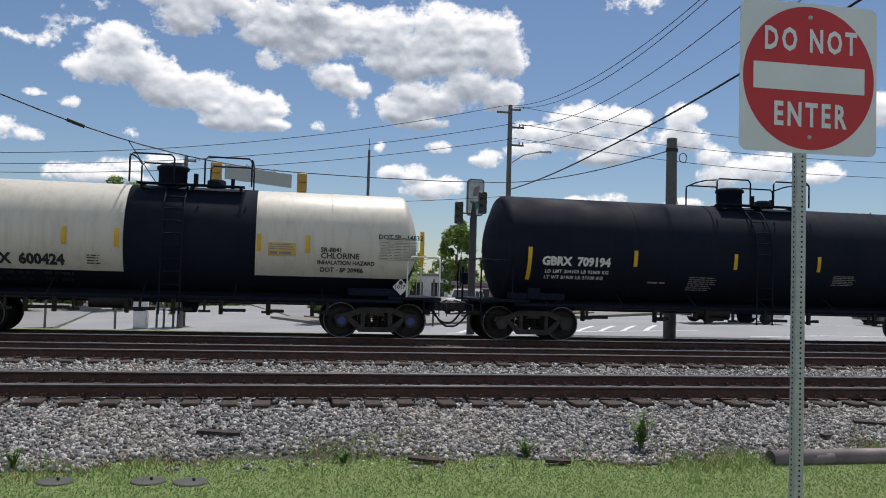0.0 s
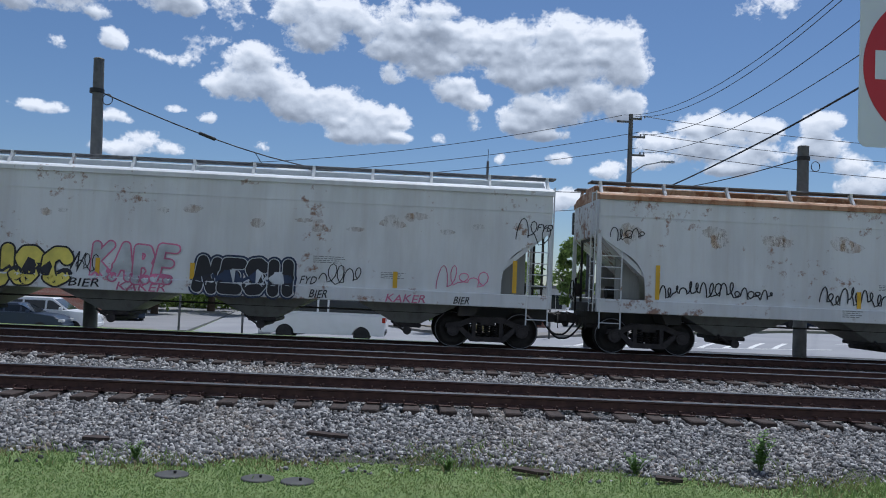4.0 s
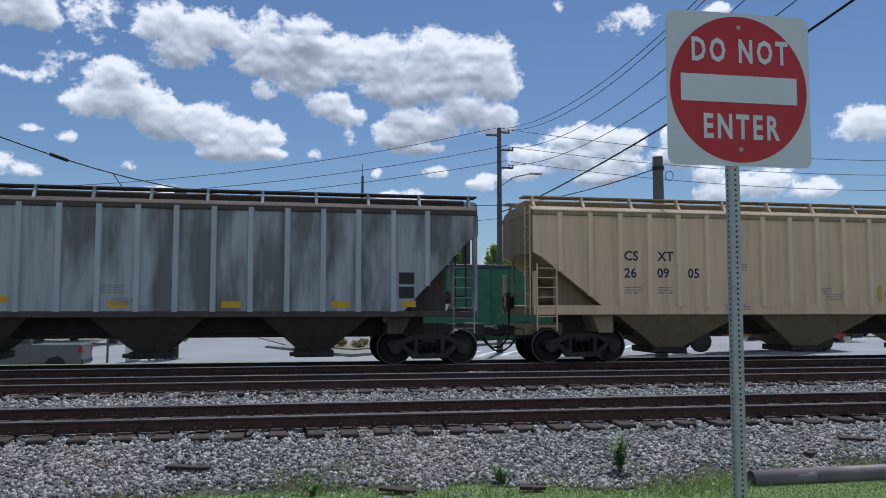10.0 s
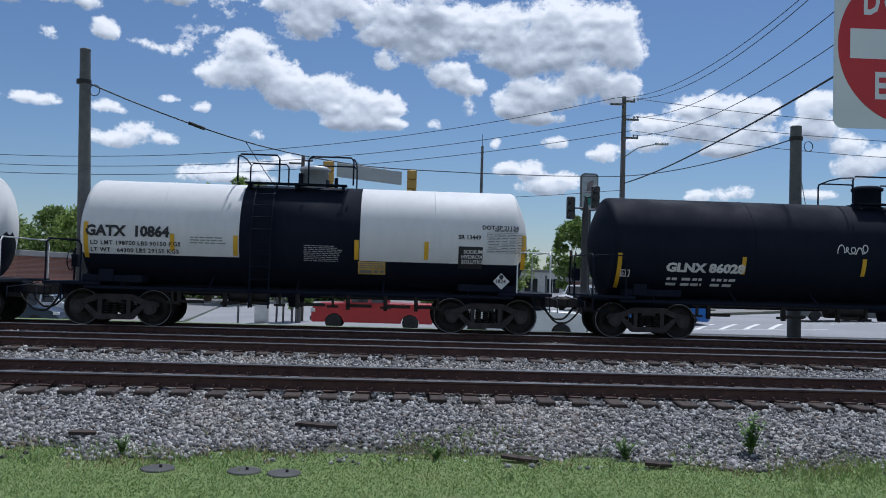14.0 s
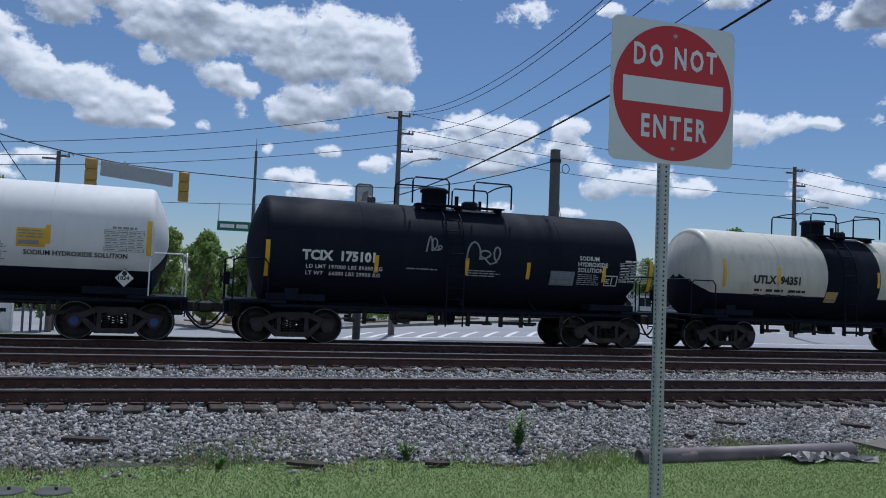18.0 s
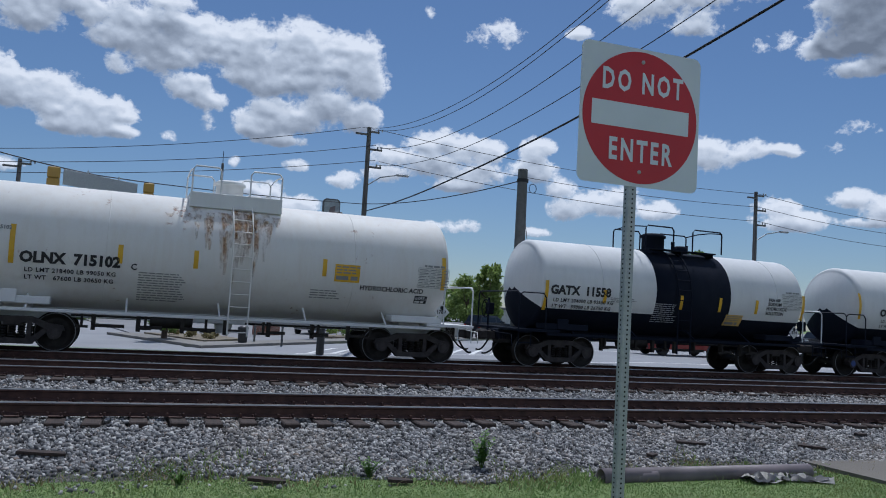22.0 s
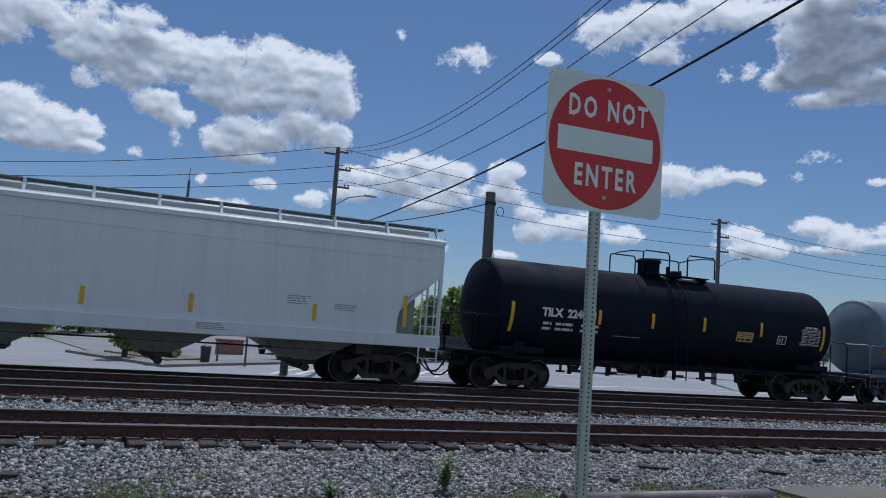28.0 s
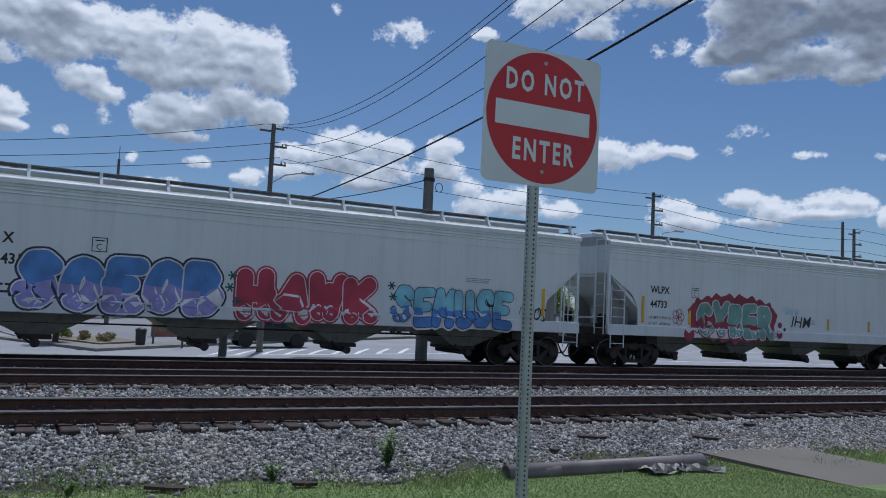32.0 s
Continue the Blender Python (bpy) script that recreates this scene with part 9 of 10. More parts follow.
# side outlines from the rear round the top to the front: (x, z); glass house: rear foot, rear top, front top, front foot
SHAPES = {
    "sedan": dict(L=4.8, W=1.82, wb=2.75, wheel="car", top=[(-2.4, 0.45), (-2.4, 0.85), (-2.3, 1.0), (-1.55, 1.06), (1.0, 1.02), (1.95, 0.9), (2.35, 0.72), (2.4, 0.42)], cab=[(-1.85, 1.04), (-0.95, 1.44), (0.25, 1.45), (1.15, 1.0)], posts=(-0.35, 0.42)),
    "suv": dict(L=4.7, W=1.88, wb=2.72, wheel="car", top=[(-2.35, 0.45), (-2.35, 0.95), (-2.3, 1.08), (0.95, 1.1), (1.9, 1.02), (2.3, 0.85), (2.35, 0.45)], cab=[(-2.2, 1.08), (-1.95, 1.66), (0.2, 1.70), (1.1, 1.08)], posts=(-1.15, -0.05)),
    "minivan": dict(L=5.1, W=1.96, wb=3.0, wheel="car", top=[(-2.55, 0.4), (-2.55, 0.95), (-2.5, 1.08), (1.2, 1.06), (2.1, 0.92), (2.5, 0.7), (2.55, 0.4)], cab=[(-2.45, 1.08), (-2.2, 1.70), (0.1, 1.74), (1.6, 1.04)], posts=(-1.2, 0.05)),
    "pickup": dict(L=5.9, W=2.0, wb=3.7, wheel="pickup", top=[(-2.95, 0.55), (-2.95, 1.28), (-2.9, 1.32), (-0.75, 1.32), (1.2, 1.3), (2.6, 1.25), (2.9, 1.05), (2.95, 0.55)], cab=[(-0.85, 1.3), (-0.75, 1.88), (0.75, 1.92), (1.45, 1.3)], posts=(0.1, 0.16)),
    "jeep": dict(L=4.4, W=1.88, wb=2.95, wheel="pickup", top=[(-2.05, 0.6), (-2.05, 1.15), (1.0, 1.15), (2.0, 1.1), (2.15, 0.9), (2.15, 0.6)], cab=[(-2.0, 1.15), (-1.95, 1.82), (0.55, 1.85), (0.95, 1.15)], posts=(-0.9, 0.0)),
}


def vehicle(kind, name, label, paint, x, y, heading=0.0, category="car"):
    """A road vehicle; its front points along +x at heading 0."""
    s = SHAPES[kind]
    t = thing(name, label, category, pose(x, y, low(x, y), 0, 0, heading))
    W, wb = s["W"] / 2, s["wb"] / 2
    wr = {"car": 0.335, "pickup": 0.40}[s["wheel"]]
    z = 0.24 if s["wheel"] == "car" else 0.38
    poly = s["top"] + arches(s["top"][0][0] + 0.05, s["top"][-1][0] - 0.05, (-wb, wb), wr + 0.06, z)
    # the body: outline with rounded shoulders, three slices across
    g = Geo()
    n = len(poly)
    mx = sum(p[0] for p in poly) / n
    rows = []
    for yy, k in ((-W, 0.0), (-W * 0.96, 0.03), (W * 0.96, 0.03), (W, 0.0)):
        rows.append([(mx + (px - mx) * (0.985 + k * 0.5), yy, pz + (0.02 if k and pz > 0.8 else 0)) for px, pz in poly])
    g.add([q for r_ in rows for q in r_], [(a * n + i, a * n + (i + 1) % n, (a + 1) * n + (i + 1) % n, (a + 1) * n + i) for a in range(3) for i in range(n)] + [tuple(range(n)), tuple(range(3 * n, 4 * n))[::-1]])
    part("body", g, paint, t)
    # cabin: roof and pillars in paint, with panes of dark glass
    (a0, b0), (a1, b1), (a2, b2), (a3, b3) = s["cab"]
    wi = W * 0.80
    g = Geo()
    v = [(a0, -W * 0.94, b0), (a1, -wi, b1), (a2, -wi, b2), (a3, -W * 0.94, b3)]
    v += [(q[0], -q[1], q[2]) for q in v]
    g.add(v, [(0, 1, 2, 3), (7, 6, 5, 4), (0, 4, 5, 1), (3, 2, 6, 7), (1, 5, 6, 2)])
    part("cabin", g, paint, t)
    g = Geo()
    g.box(a1 + 0.02, a2 - 0.02, -wi + 0.03, wi - 0.03, min(b1, b2) - 0.02, max(b1, b2) + 0.03, 0.03)
    part("roof", g, paint, t)

    def on(px, f, side):
        """A point on the cabin's side: px along, f from the foot to the top."""
        return (px, side * (W * 0.94 + (wi - W * 0.94) * f + 0.012), b0 + (b1 - b0) * f)

    edges = [None] + list(s["posts"]) + [None]
    for side in (-1, 1):
        for k in range(len(edges) - 1):
            lo, hi = edges[k], edges[k + 1]
            pts = []
            for f in (0.10, 0.86):
                xl = lo + 0.05 if lo is not None else a0 + (a1 - a0) * f + 0.12
                pts.append((xl, f))
            for f in (0.86, 0.10):
                xh = hi - 0.05 if hi is not None else a3 + (a2 - a3) * f - 0.10
                pts.append((xh, f))
            if pts[3][0] - pts[0][0] < 0.15:
                continue
            g = Geo()
            g.add([on(px, f, side) for px, f in pts], [(0, 1, 2, 3)])
            part("side_window", g, M["glass"], t)
    for (p, q), (c, d), sgn, nm in (((a0, b0), (a1, b1), -1, "rear_window"), ((a3, b3), (a2, b2), 1, "windscreen")):
        g = Geo()
        P = lambda f, ww: (p + (c - p) * f + sgn * 0.012, ww, q + (d - q) * f + 0.012)
        g.add([P(0.1, -W * 0.82), P(0.9, -wi * 0.9), P(0.9, wi * 0.9), P(0.1, W * 0.82)], [(0, 1, 2, 3)])
        part(nm, g, M["glass"], t)
    xr, xf = s["top"][0][0], s["top"][-1][0]
    for side in (-1, 1):
        g = Geo()
        g.box(xr - 0.015, xr + 0.16, side * (W - 0.22), side * (W + 0.012), s["top"][1][1] - 0.32, s["top"][1][1] - 0.05, 0.02)
        part("tail_light", g, M["tail_red"], t)
        g = Geo()
        g.box(xf - 0.22, xf + 0.01, side * (W - 0.35), side * (W + 0.008), 0.62 if s["wheel"] == "car" else 0.85, 0.76 if s["wheel"] == "car" else 1.05, 0.02)
        part("headlight", g, M["lamp_glass"], t)
        g = Geo()
        g.box(a3 - 0.45, a3 - 0.28, side * (W + 0.02), side * (W + 0.2), b3 + 0.03, b3 + 0.18, 0.03)
        part("door_mirror", g, paint, t)
        for px in (s["posts"][0] - 0.15, s["posts"][1] + 0.25):
            g = Geo()
            g.box(px - 0.1, px + 0.1, side * W, side * (W + 0.03), b0 - 0.18, b0 - 0.14)
            part("door_handle", g, paint, t)
    for px, nm in ((xr, "rear_bumper"), (xf, "front_bumper")):
        g = Geo()
        sg = 1 if px > 0 else -1
        g.box(px - sg * 0.2, px + sg * 0.05, -W * 0.97, W * 0.97, z + 0.06, z + 0.28, 0.04)
        part(nm, g, M["trim_dark"] if s["wheel"] == "pickup" else paint, t)
    if kind == "jeep":
        g = Geo()
        g.lathe([(-2.32, 0.05), (-2.32, 0.36), (-2.26, 0.4), (-2.12, 0.4), (-2.06, 0.3)], "x", (0, 0, 0.95), 20)
        part("spare_wheel", g, M["rubber"], t)
    wheels = [add_wheel(t, s["wheel"], px, sy * (W - 0.12)) for px in (-wb, wb) for sy in (-1, 1)]
    return t, wheels


NEAR_LANES = ([-40, -6, 8, 30], [0.86, 0.87, 0.96, 0.97])


def drive(veh, points, y0=None, heading=0.0, seen=(0, 32)):
    """Moves a vehicle along x: points of (seconds, x, y)."""
    t, wheels = veh
    if abs(heading) < 90:  # the near lanes bend towards the tracks
        points = [(q, x * float(np.interp(x, *NEAR_LANES)), y * float(np.interp(x, *NEAR_LANES))) for q, x, y in points]
    ts = [p[0] for p in points]
    at = lambda q: (float(np.interp(q, ts, [p[1] for p in points])), float(np.interp(q, ts, [p[2] for p in points])))
    times = sorted(set([0.0, 32.0] + [p[0] for p in points] + [round(seen[0] + 0.25 * k, 4) for k in range(int((seen[1] - seen[0]) * 4) + 1)]))
    movers.append((t, [(q, pose(*at(q), low(*at(q)), 0, 0, heading)) for q in times]))
    sgn = 1 if abs(heading) < 90 else -1
    a, b = seen
    steps = sorted(set([0.0, 32.0] + [round(a + k / 28, 4) for k in range(int((b - a) * 28) + 1)]))
    base = at(a)[0]
    for w, wx, wy, r in wheels:
        rows = []
        for q in steps:
            turn = math.degrees(sgn * (at(min(max(q, a), b))[0] - base) / r)
            rows.append((q, pose(wx, wy, r, 0, turn, 0)))
        movers.append((w, rows))


P = M["paints"]
drive(vehicle("minivan", "minivan", "white minivan driving along the road", P["white"], -60, 39, category="minivan"), [(0.0, -31.5, 38.6), (1.0, -10.2, 38.8), (2.0, 10.4, 39.2), (3.0, 30, 39.6), (6.0, 90, 40)], seen=(0.0, 4.0))
drive(vehicle("sedan", "sedan", "dark blue-black sedan driving along the road", P["black"], -80, 40.4), [(10.5, -52, 39.8), (12.0, -14.7, 40.0), (13.2, 12.8, 40.5), (14.0, 31, 41), (17, 100, 42)], seen=(11.2, 15.0))
drive(vehicle("pickup", "pickup_truck", "white crew-cab pickup truck driving along the road", P["white"], -80, 39, category="pickup truck"), [(11.5, -30, 38.6), (13.2, -4.2, 38.9), (14.5, 10.6, 39.2), (15.2, 18.9, 39.4), (17.5, 48, 41), (21, 95, 43)], seen=(12.0, 18.0))
drive(vehicle("suv", "suv", "bright blue compact SUV driving along the road", P["blue"], 80, 44, 180), [(11.0, 62, 50), (13.0, 30, 45.6), (14.5, 5.5, 43.4), (15.2, -6.2, 43.0), (17.0, -38, 43), (19, -75, 43)], heading=180, seen=(12.5, 17.5))
drive(vehicle("sedan", "sedan", "dark grey sedan driving along the road", P["grey"], 90, 46, 180), [(13.2, 40, 49.5), (15.2, 2.4, 43.8), (17.0, -32, 43), (20, -90, 43)], heading=180, seen=(13.2, 17.5))
drive(vehicle("pickup", "pickup_truck", "bright red pickup truck driving along the road", P["red"], 90, 48, 180, "pickup truck"), [(11.0, 55, 58), (12.6, 24.5, 49.0), (13.3, 11.2, 44.0), (14.0, -1.7, 40.8), (16, -42, 41), (18, -82, 41)], heading=180, seen=(12.5, 15.5))
drive(vehicle("pickup", "pickup_truck", "dark red pickup truck driving along the road", P["dark_red"], -60, 41, category="pickup truck"), [(16.5, -34, 40.2), (19.0, -0.9, 40.6), (20.0, 12.3, 41.2), (21.0, 24, 42.4), (22.0, 33, 44.4), (24.0, 50, 49.0), (28, 84, 66)], seen=(18.0, 26.0))
drive(vehicle("pickup", "pickup_truck", "grey pickup truck on the road", P["grey"], -11, 41, 180, "pickup truck"), [(8.0, 38, 45.5), (9.0, 12.5, 43.0), (9.7, -6.2, 41.2), (10.0, -12.2, 41.0), (11.0, -34, 41.2), (13, -80, 41)], heading=180, seen=(8.5, 12.0))
drive(vehicle("suv", "suv", "black SUV driving along the road", P["black"], 80, 45), [(7.5, -30, 41), (8.8, 5, 41.5), (10.0, 31.0, 44.5), (13, 95, 70)], seen=(8.0, 11.5))
SHAPES["van"] = dict(L=6.0, W=2.05, wb=3.75, wheel="pickup", top=[(-3.0, 0.5), (-3.0, 1.35), (1.5, 1.35), (2.2, 1.2), (2.9, 0.95), (3.0, 0.5)], cab=[(-2.98, 1.33), (-2.9, 2.6), (0.7, 2.6), (2.0, 1.25)], posts=(-0.2, 0.3))
drive(vehicle("van", "van", "white high-roofed van driving along the road", P["white"], -60, 42, 180, "van"), [(2.0, 26, 46), (3.5, 3, 42.0), (5.0, -18.9, 39.4), (6.5, -45, 41.5), (9, -90, 41.5)], heading=180, seen=(3.0, 7.0))
drive(vehicle("jeep", "off_road_car", "black boxy off-road car with a spare wheel", P["black"], 80, 46, 180), [(28.0, 70, 70), (30.5, 30, 52.5), (32.0, 12.4, 46.0)], heading=180, seen=(29.0, 32.0))
drive(vehicle("sedan", "sedan", "red sedan driving along the road", P["red"], 80, 46, 180), [(27.5, 80, 74), (30.0, 26.0, 50.0), (31.0, 9.6, 43.2), (32.0, -10, 42)], heading=180, seen=(29.0, 32.0))
# standing cars
for kind, nm, lab, p, x, y, hd in (
    ("suv", "suv", "white SUV waiting at the side of the street", "white", -18.7, 43.4, 6), ("sedan", "sedan", "dark blue sedan waiting beside the white SUV", "navy", -19.5, 41.4, 6), ("suv", "suv", "dark blue car parked in the lot", "navy", -19.4, 56.5, 115),
    ("sedan", "sedan", "blue sedan parked in the lot beyond the pavement", "navy", 35, 68.5, 25), ("suv", "suv", "dark SUV parked in the lot", "black", 30, 68, 25), ("sedan", "sedan", "grey sedan parked far back in the lot", "grey", 47.5, 69.5, 25), ("suv", "suv", "black SUV parked far back in the lot", "black", 54, 73, 25),
    ("jeep", "off_road_car", "white boxy car parked nose out in the lot", "white", 12.6, 60.5, 240), ("suv", "suv", "dark green car parked in the lot", "green", 41, 76, 200), ("sedan", "sedan", "dark sedan parked in the lot", "black", 18, 64, 30), ("sedan", "sedan", "pale sedan parked by the brick building", "white", -36, 40.5, 10), ("suv", "suv", "bright blue car standing by the brick building", "blue", -41, 38, 10)):
    vehicle(kind, nm, lab, P[p], x, y, hd)


def tractor(name, label, paint, hood, x, y, heading, sleeper=True, high=0.0):
    """A highway tractor unit; origin at the front bumper, front along +x."""
    t = thing(name, label, "truck", pose(x, y, low(x), 0, 0, heading))
    g = Geo()
    g.prism([(-2.3, 0.75), (-2.3, 1.85), (-0.25, 1.55), (-0.05, 1.3), (-0.05, 0.6), (-0.5, 0.6)] + [(-1.35 + 0.62 * math.cos(a), 0.52 + 0.62 * math.sin(a)) for a in [0.25 + 2.6 * k / 8 for k in range(9)]], -1.0, 1.0)
    part("hood", g, hood, t)
    g = Geo()
    g.box(-4.0 if sleeper else -3.6, -2.25, -1.18, 1.18, 0.75, 2.05, 0.05)
    g.prism([(-2.25, 2.03), (-2.7, 2.75), (-3.0, 2.95), (-4.0 if sleeper else -3.6, 3.0), (-4.0 if sleeper else -3.6, 2.03)], -1.12, 1.12)
    part("cab", g, paint, t)
    if high:
        g = Geo()
        g.box(-6.4, -4.0, -1.18, 1.18, 0.75, 2.05, 0.05)
        g.prism([(-3.05, 2.98), (-3.5, 3.45), (-4.1, 3.85), (-4.9, high), (-6.4, high), (-6.4, 2.03), (-4.0, 2.03), (-4.0, 2.98)], -1.14, 1.14)
        part("sleeper", g, paint, t)
        for s in (-1, 1):
            g = Geo()
            g.box(-5.3, -4.75, s * 1.14, s * 1.16, 2.2, 2.75, 0.02)
            part("sleeper_window", g, M["glass"], t)
    back = -1.6 if high else 0.0
    for s in (-1, 1):
        g = Geo()
        g.add([(-2.45, s * 1.135, 2.1), (-2.75, s * 1.135, 2.62), (-3.35, s * 1.135, 2.62), (-3.35, s * 1.135, 2.1)], [(0, 1, 2, 3)])
        part("side_window", g, M["glass"], t)
        g = Geo()
        g.lathe([(0.65, 0.30), (0.68, 0.33), (1.7, 0.33), (1.73, 0.30)], "x", (-5.0, s * 0.9, 0.72), 14)
        part("fuel_tank", g, M["chrome"], t)
        g = Geo()
        x = -6.55 if high else -4.15
        g.tube([(x, s * 0.95, 0.9), (x, s * 0.95, 3.3)], 0.07, 10)
        part("exhaust_stack", g, M["chrome"], t)
        g = Geo()
        g.box(-0.35, -0.02, s * 0.72, s * 1.02, 0.95, 1.2, 0.03)
        part("headlight", g, M["lamp_glass"], t)
        g = Geo()
        g.box(-2.35, -2.2, s * 1.3, s * 1.48, 1.95, 2.5, 0.02)
        part("door_mirror", g, M["chrome"], t)
    g = Geo()
    g.add([(-2.24, -1.0, 2.08), (-2.68, -1.0, 2.72), (-2.68, 1.0, 2.72), (-2.24, 1.0, 2.08)], [(0, 1, 2, 3)])
    part("windscreen", g, M["glass"], t)
    g = Geo()
    g.box(-0.06, 0.02, -0.62, 0.62, 0.75, 1.42, 0.03)
    part("grille", g, M["chrome"], t)
    g = Geo()
    g.box(-0.3, 0.12, -1.2, 1.2, 0.42, 0.72, 0.05)
    part("front_bumper", g, M["chrome"], t)
    g = Geo()
    g.box(-8.2 + back, -3.6, -0.45, 0.45, 0.72, 0.98, 0.02)
    g.box(-7.6 + back, -6.0 + back, -0.7, 0.7, 0.98, 1.12, 0.03)
    part("chassis", g, M["trim_dark"], t)
    wheels = [add_wheel(t, "truck", px, sy) for px in (-1.35, -6.2 + back, -7.55 + back) for sy in (-1.02, 1.02)]
    return t, wheels


def trailer(t, wheels, x0, x1, box):
    """A bin with posts on a low frame, behind the tractor."""
    if box:
        g = Geo()
        g.box(x0, x1, -1.22, 1.22, 0.95, 3.9, 0.03)
        part("container", g, M["bin_green"], t, "dark green steel container")
        k = x0 + 0.3
        while k < x1:
            for s in (-1, 1):
                g = Geo()
                g.box(k - 0.06, k + 0.06, s * 1.22, s * 1.29, 0.95, 3.9, 0.01)
                part("container_rib", g, M["bin_green"], t)
            k += 0.85
        g = Geo()
        g.box(x0 - 0.02, x1 + 0.02, -1.27, 1.27, 3.88, 4.06, 0.02)
        part("container_rim", g, P["navy"], t)
        vs, fs = letters("U", 1.1, 0.05)
        me = bpy.data.meshes.new("lettering")
        me.from_pydata([(x0 + 2.6 + a, -1.31, 1.9 + b) for a, b in vs], [], fs)
        me.materials.append(M["chalk"])
        part("lettering", me, None, t, "white letter on the container")
    g = Geo()
    g.box(x0, x1, -0.6, 0.6, 0.62 if box else 1.0, 0.95 if box else 1.3, 0.02)
    part("trailer_frame", g, M["bin_green"] if box else P["white"], t)
    for px in (x0 + 1.0, x0 + 2.35):
        for s in (-1.02, 1.02):
            wheels.append(add_wheel(t, "truck", px, s))


truck = tractor("container_truck", "orange truck with a red hood hauling a green container", P["orange"], P["red"], -60, 38.6, 0, high=4.1)
trailer(*truck, -23.4, -9.0, True)
drive(truck, [(4.0, -56, 38.4), (5.5, -33.8, 38.4), (6.5, -19.0, 38.5), (7.6, -2.75, 38.5), (8.4, 9.0, 38.5), (9.0, 16.4, 38.5), (9.7, 24.3, 38.5), (10.0, 28.0, 38.7), (11.5, 51, 40), (16, 113, 60)], seen=(5.0, 12.0))
semi = tractor("semi_truck", "white highway tractor with an empty flat trailer", P["white"], P["white"], 60, 60, 180)
trailer(*semi, -19.0, -6.6, False)
drive(semi, [(26.0, 62.0, 58), (28.0, 30.5, 50.0), (29.0, 14.2, 46.4), (30.0, -1.4, 44.6), (31.5, -26, 44), (32.0, -34, 44)], heading=180, seen=(27.0, 31.8))

# ---- signals, signs and posts at the corner ----
t = thing("signal_post", "dark steel post carrying two black traffic signals", "traffic signal", pose(8.6, 40.0, low(8.6)))
g = Geo()
g.tube([(0, 0, -0.1), (0, 0, 5.6), (0, 0, 6.5)], [0.2, 0.18, 0.06], 12)
part("post", g, M["trim_dark"], t)
for dx, z in ((-0.75, 5.95), (0.45, 6.5)):
    g = Geo()
    g.tube([(0, 0, z), (dx, 0, z)], 0.04, 8)
    part("bracket", g, M["trim_dark"], t)
    g = Geo()
    g.box(dx - 0.2, dx + 0.2, -0.16, 0.12, z - 0.55, z + 0.55, 0.04)
    for k in (-0.36, 0.0, 0.36):
        g.tube([(dx, -0.16, z + k), (dx, -0.36, z + k)], 0.16, 12)
    part("signal_head", g, M["trim_dark"], t)
t = thing("shop_sign", "tall rounded pale shop sign with faded green marks", "shop sign", pose(11.75, 54.0, low(11.75)))
g = Geo()
g.tube([(0, 0, -0.1), (0, 0, 7.0)], 0.16, 12)
part("post", g, M["trim_dark"], t)
arch = [(sx * 0.33 + 0.25 * math.cos(a), z + 0.25 * math.sin(a)) for sx, z, a0 in ((1, 9.15, 0), (-1, 9.15, 90), (-1, 7.15, 180), (1, 7.15, 270)) for a in [radians(a0 + 18 * k) for k in range(6)]]
g = Geo()
g.prism(arch, -0.15, 0.15)
part("frame", g, M["concrete_pole"], t)
g = Geo()
g.prism([(x * 0.88, 8.15 + (z - 8.15) * 0.93) for x, z in arch], -0.18, -0.152)
part("panel", g, M["sign_pale"], t, "faded pale sign face")
g = Geo()
g.prism([(-0.42, 7.9), (0.42, 7.9), (0.0, 7.2)], -0.2, -0.182)
part("green_field", g, M["sign_green"], t, "faded green field")
g = Geo()
g.prism([(-0.22, 8.2), (0.2, 8.25), (0.25, 8.95), (-0.12, 8.8)], -0.2, -0.182)
part("brown_mark", g, M["pipe_brown"], t, "brown emblem shape")
t = thing("street_name_sign", "green street-name sign hanging on a wire", "street sign", pose(2.75, corner_wire(2.75).y, 4.35, 0, 0, -7))
g = Geo()
g.box(-0.95, 0.95, -0.02, 0.02, -0.24, 0.24, 0.01)
part("panel", g, M["sign_green"], t)
vs, fs = flat_bars(random.Random(5), 1.6, 0.24, 1, 1.0, 0.8)
me = bpy.data.meshes.new("lettering")
me.from_pydata([(a - 0.8, -0.024, b - 0.12) for a, b in vs], [], fs)
me.materials.append(M["chalk"])
part("lettering_bars", me, None, t, "white bars of lettering")
for dx in (-0.9, 0.9):
    g = Geo()
    g.tube([(dx, 0, 0.22), (dx, 0, 1.16)], 0.02, 6)
    part("hanger", g, M["galv"], t)
cable("sign_wire", SW0, SW1, 0.32, 0.014, "black wire carrying signals and the street sign")
for x, y, zz, lab in ((-8.1, 46.0, 1.75, "pale grey signal cabinet beside the road"),):
    t = thing("control_cabinet", lab, "cabinet", pose(x, y, low(x)))
    g = Geo()
    g.box(-0.35, 0.35, -0.3, 0.3, 0.0, zz, 0.03)
    part("body", g, M["wall_white"], t)
    g = Geo()
    g.box(-0.30, 0.30, -0.33, -0.29, 0.08, zz - 0.08, 0.01)
    part("door", g, M["wall_white"], t)
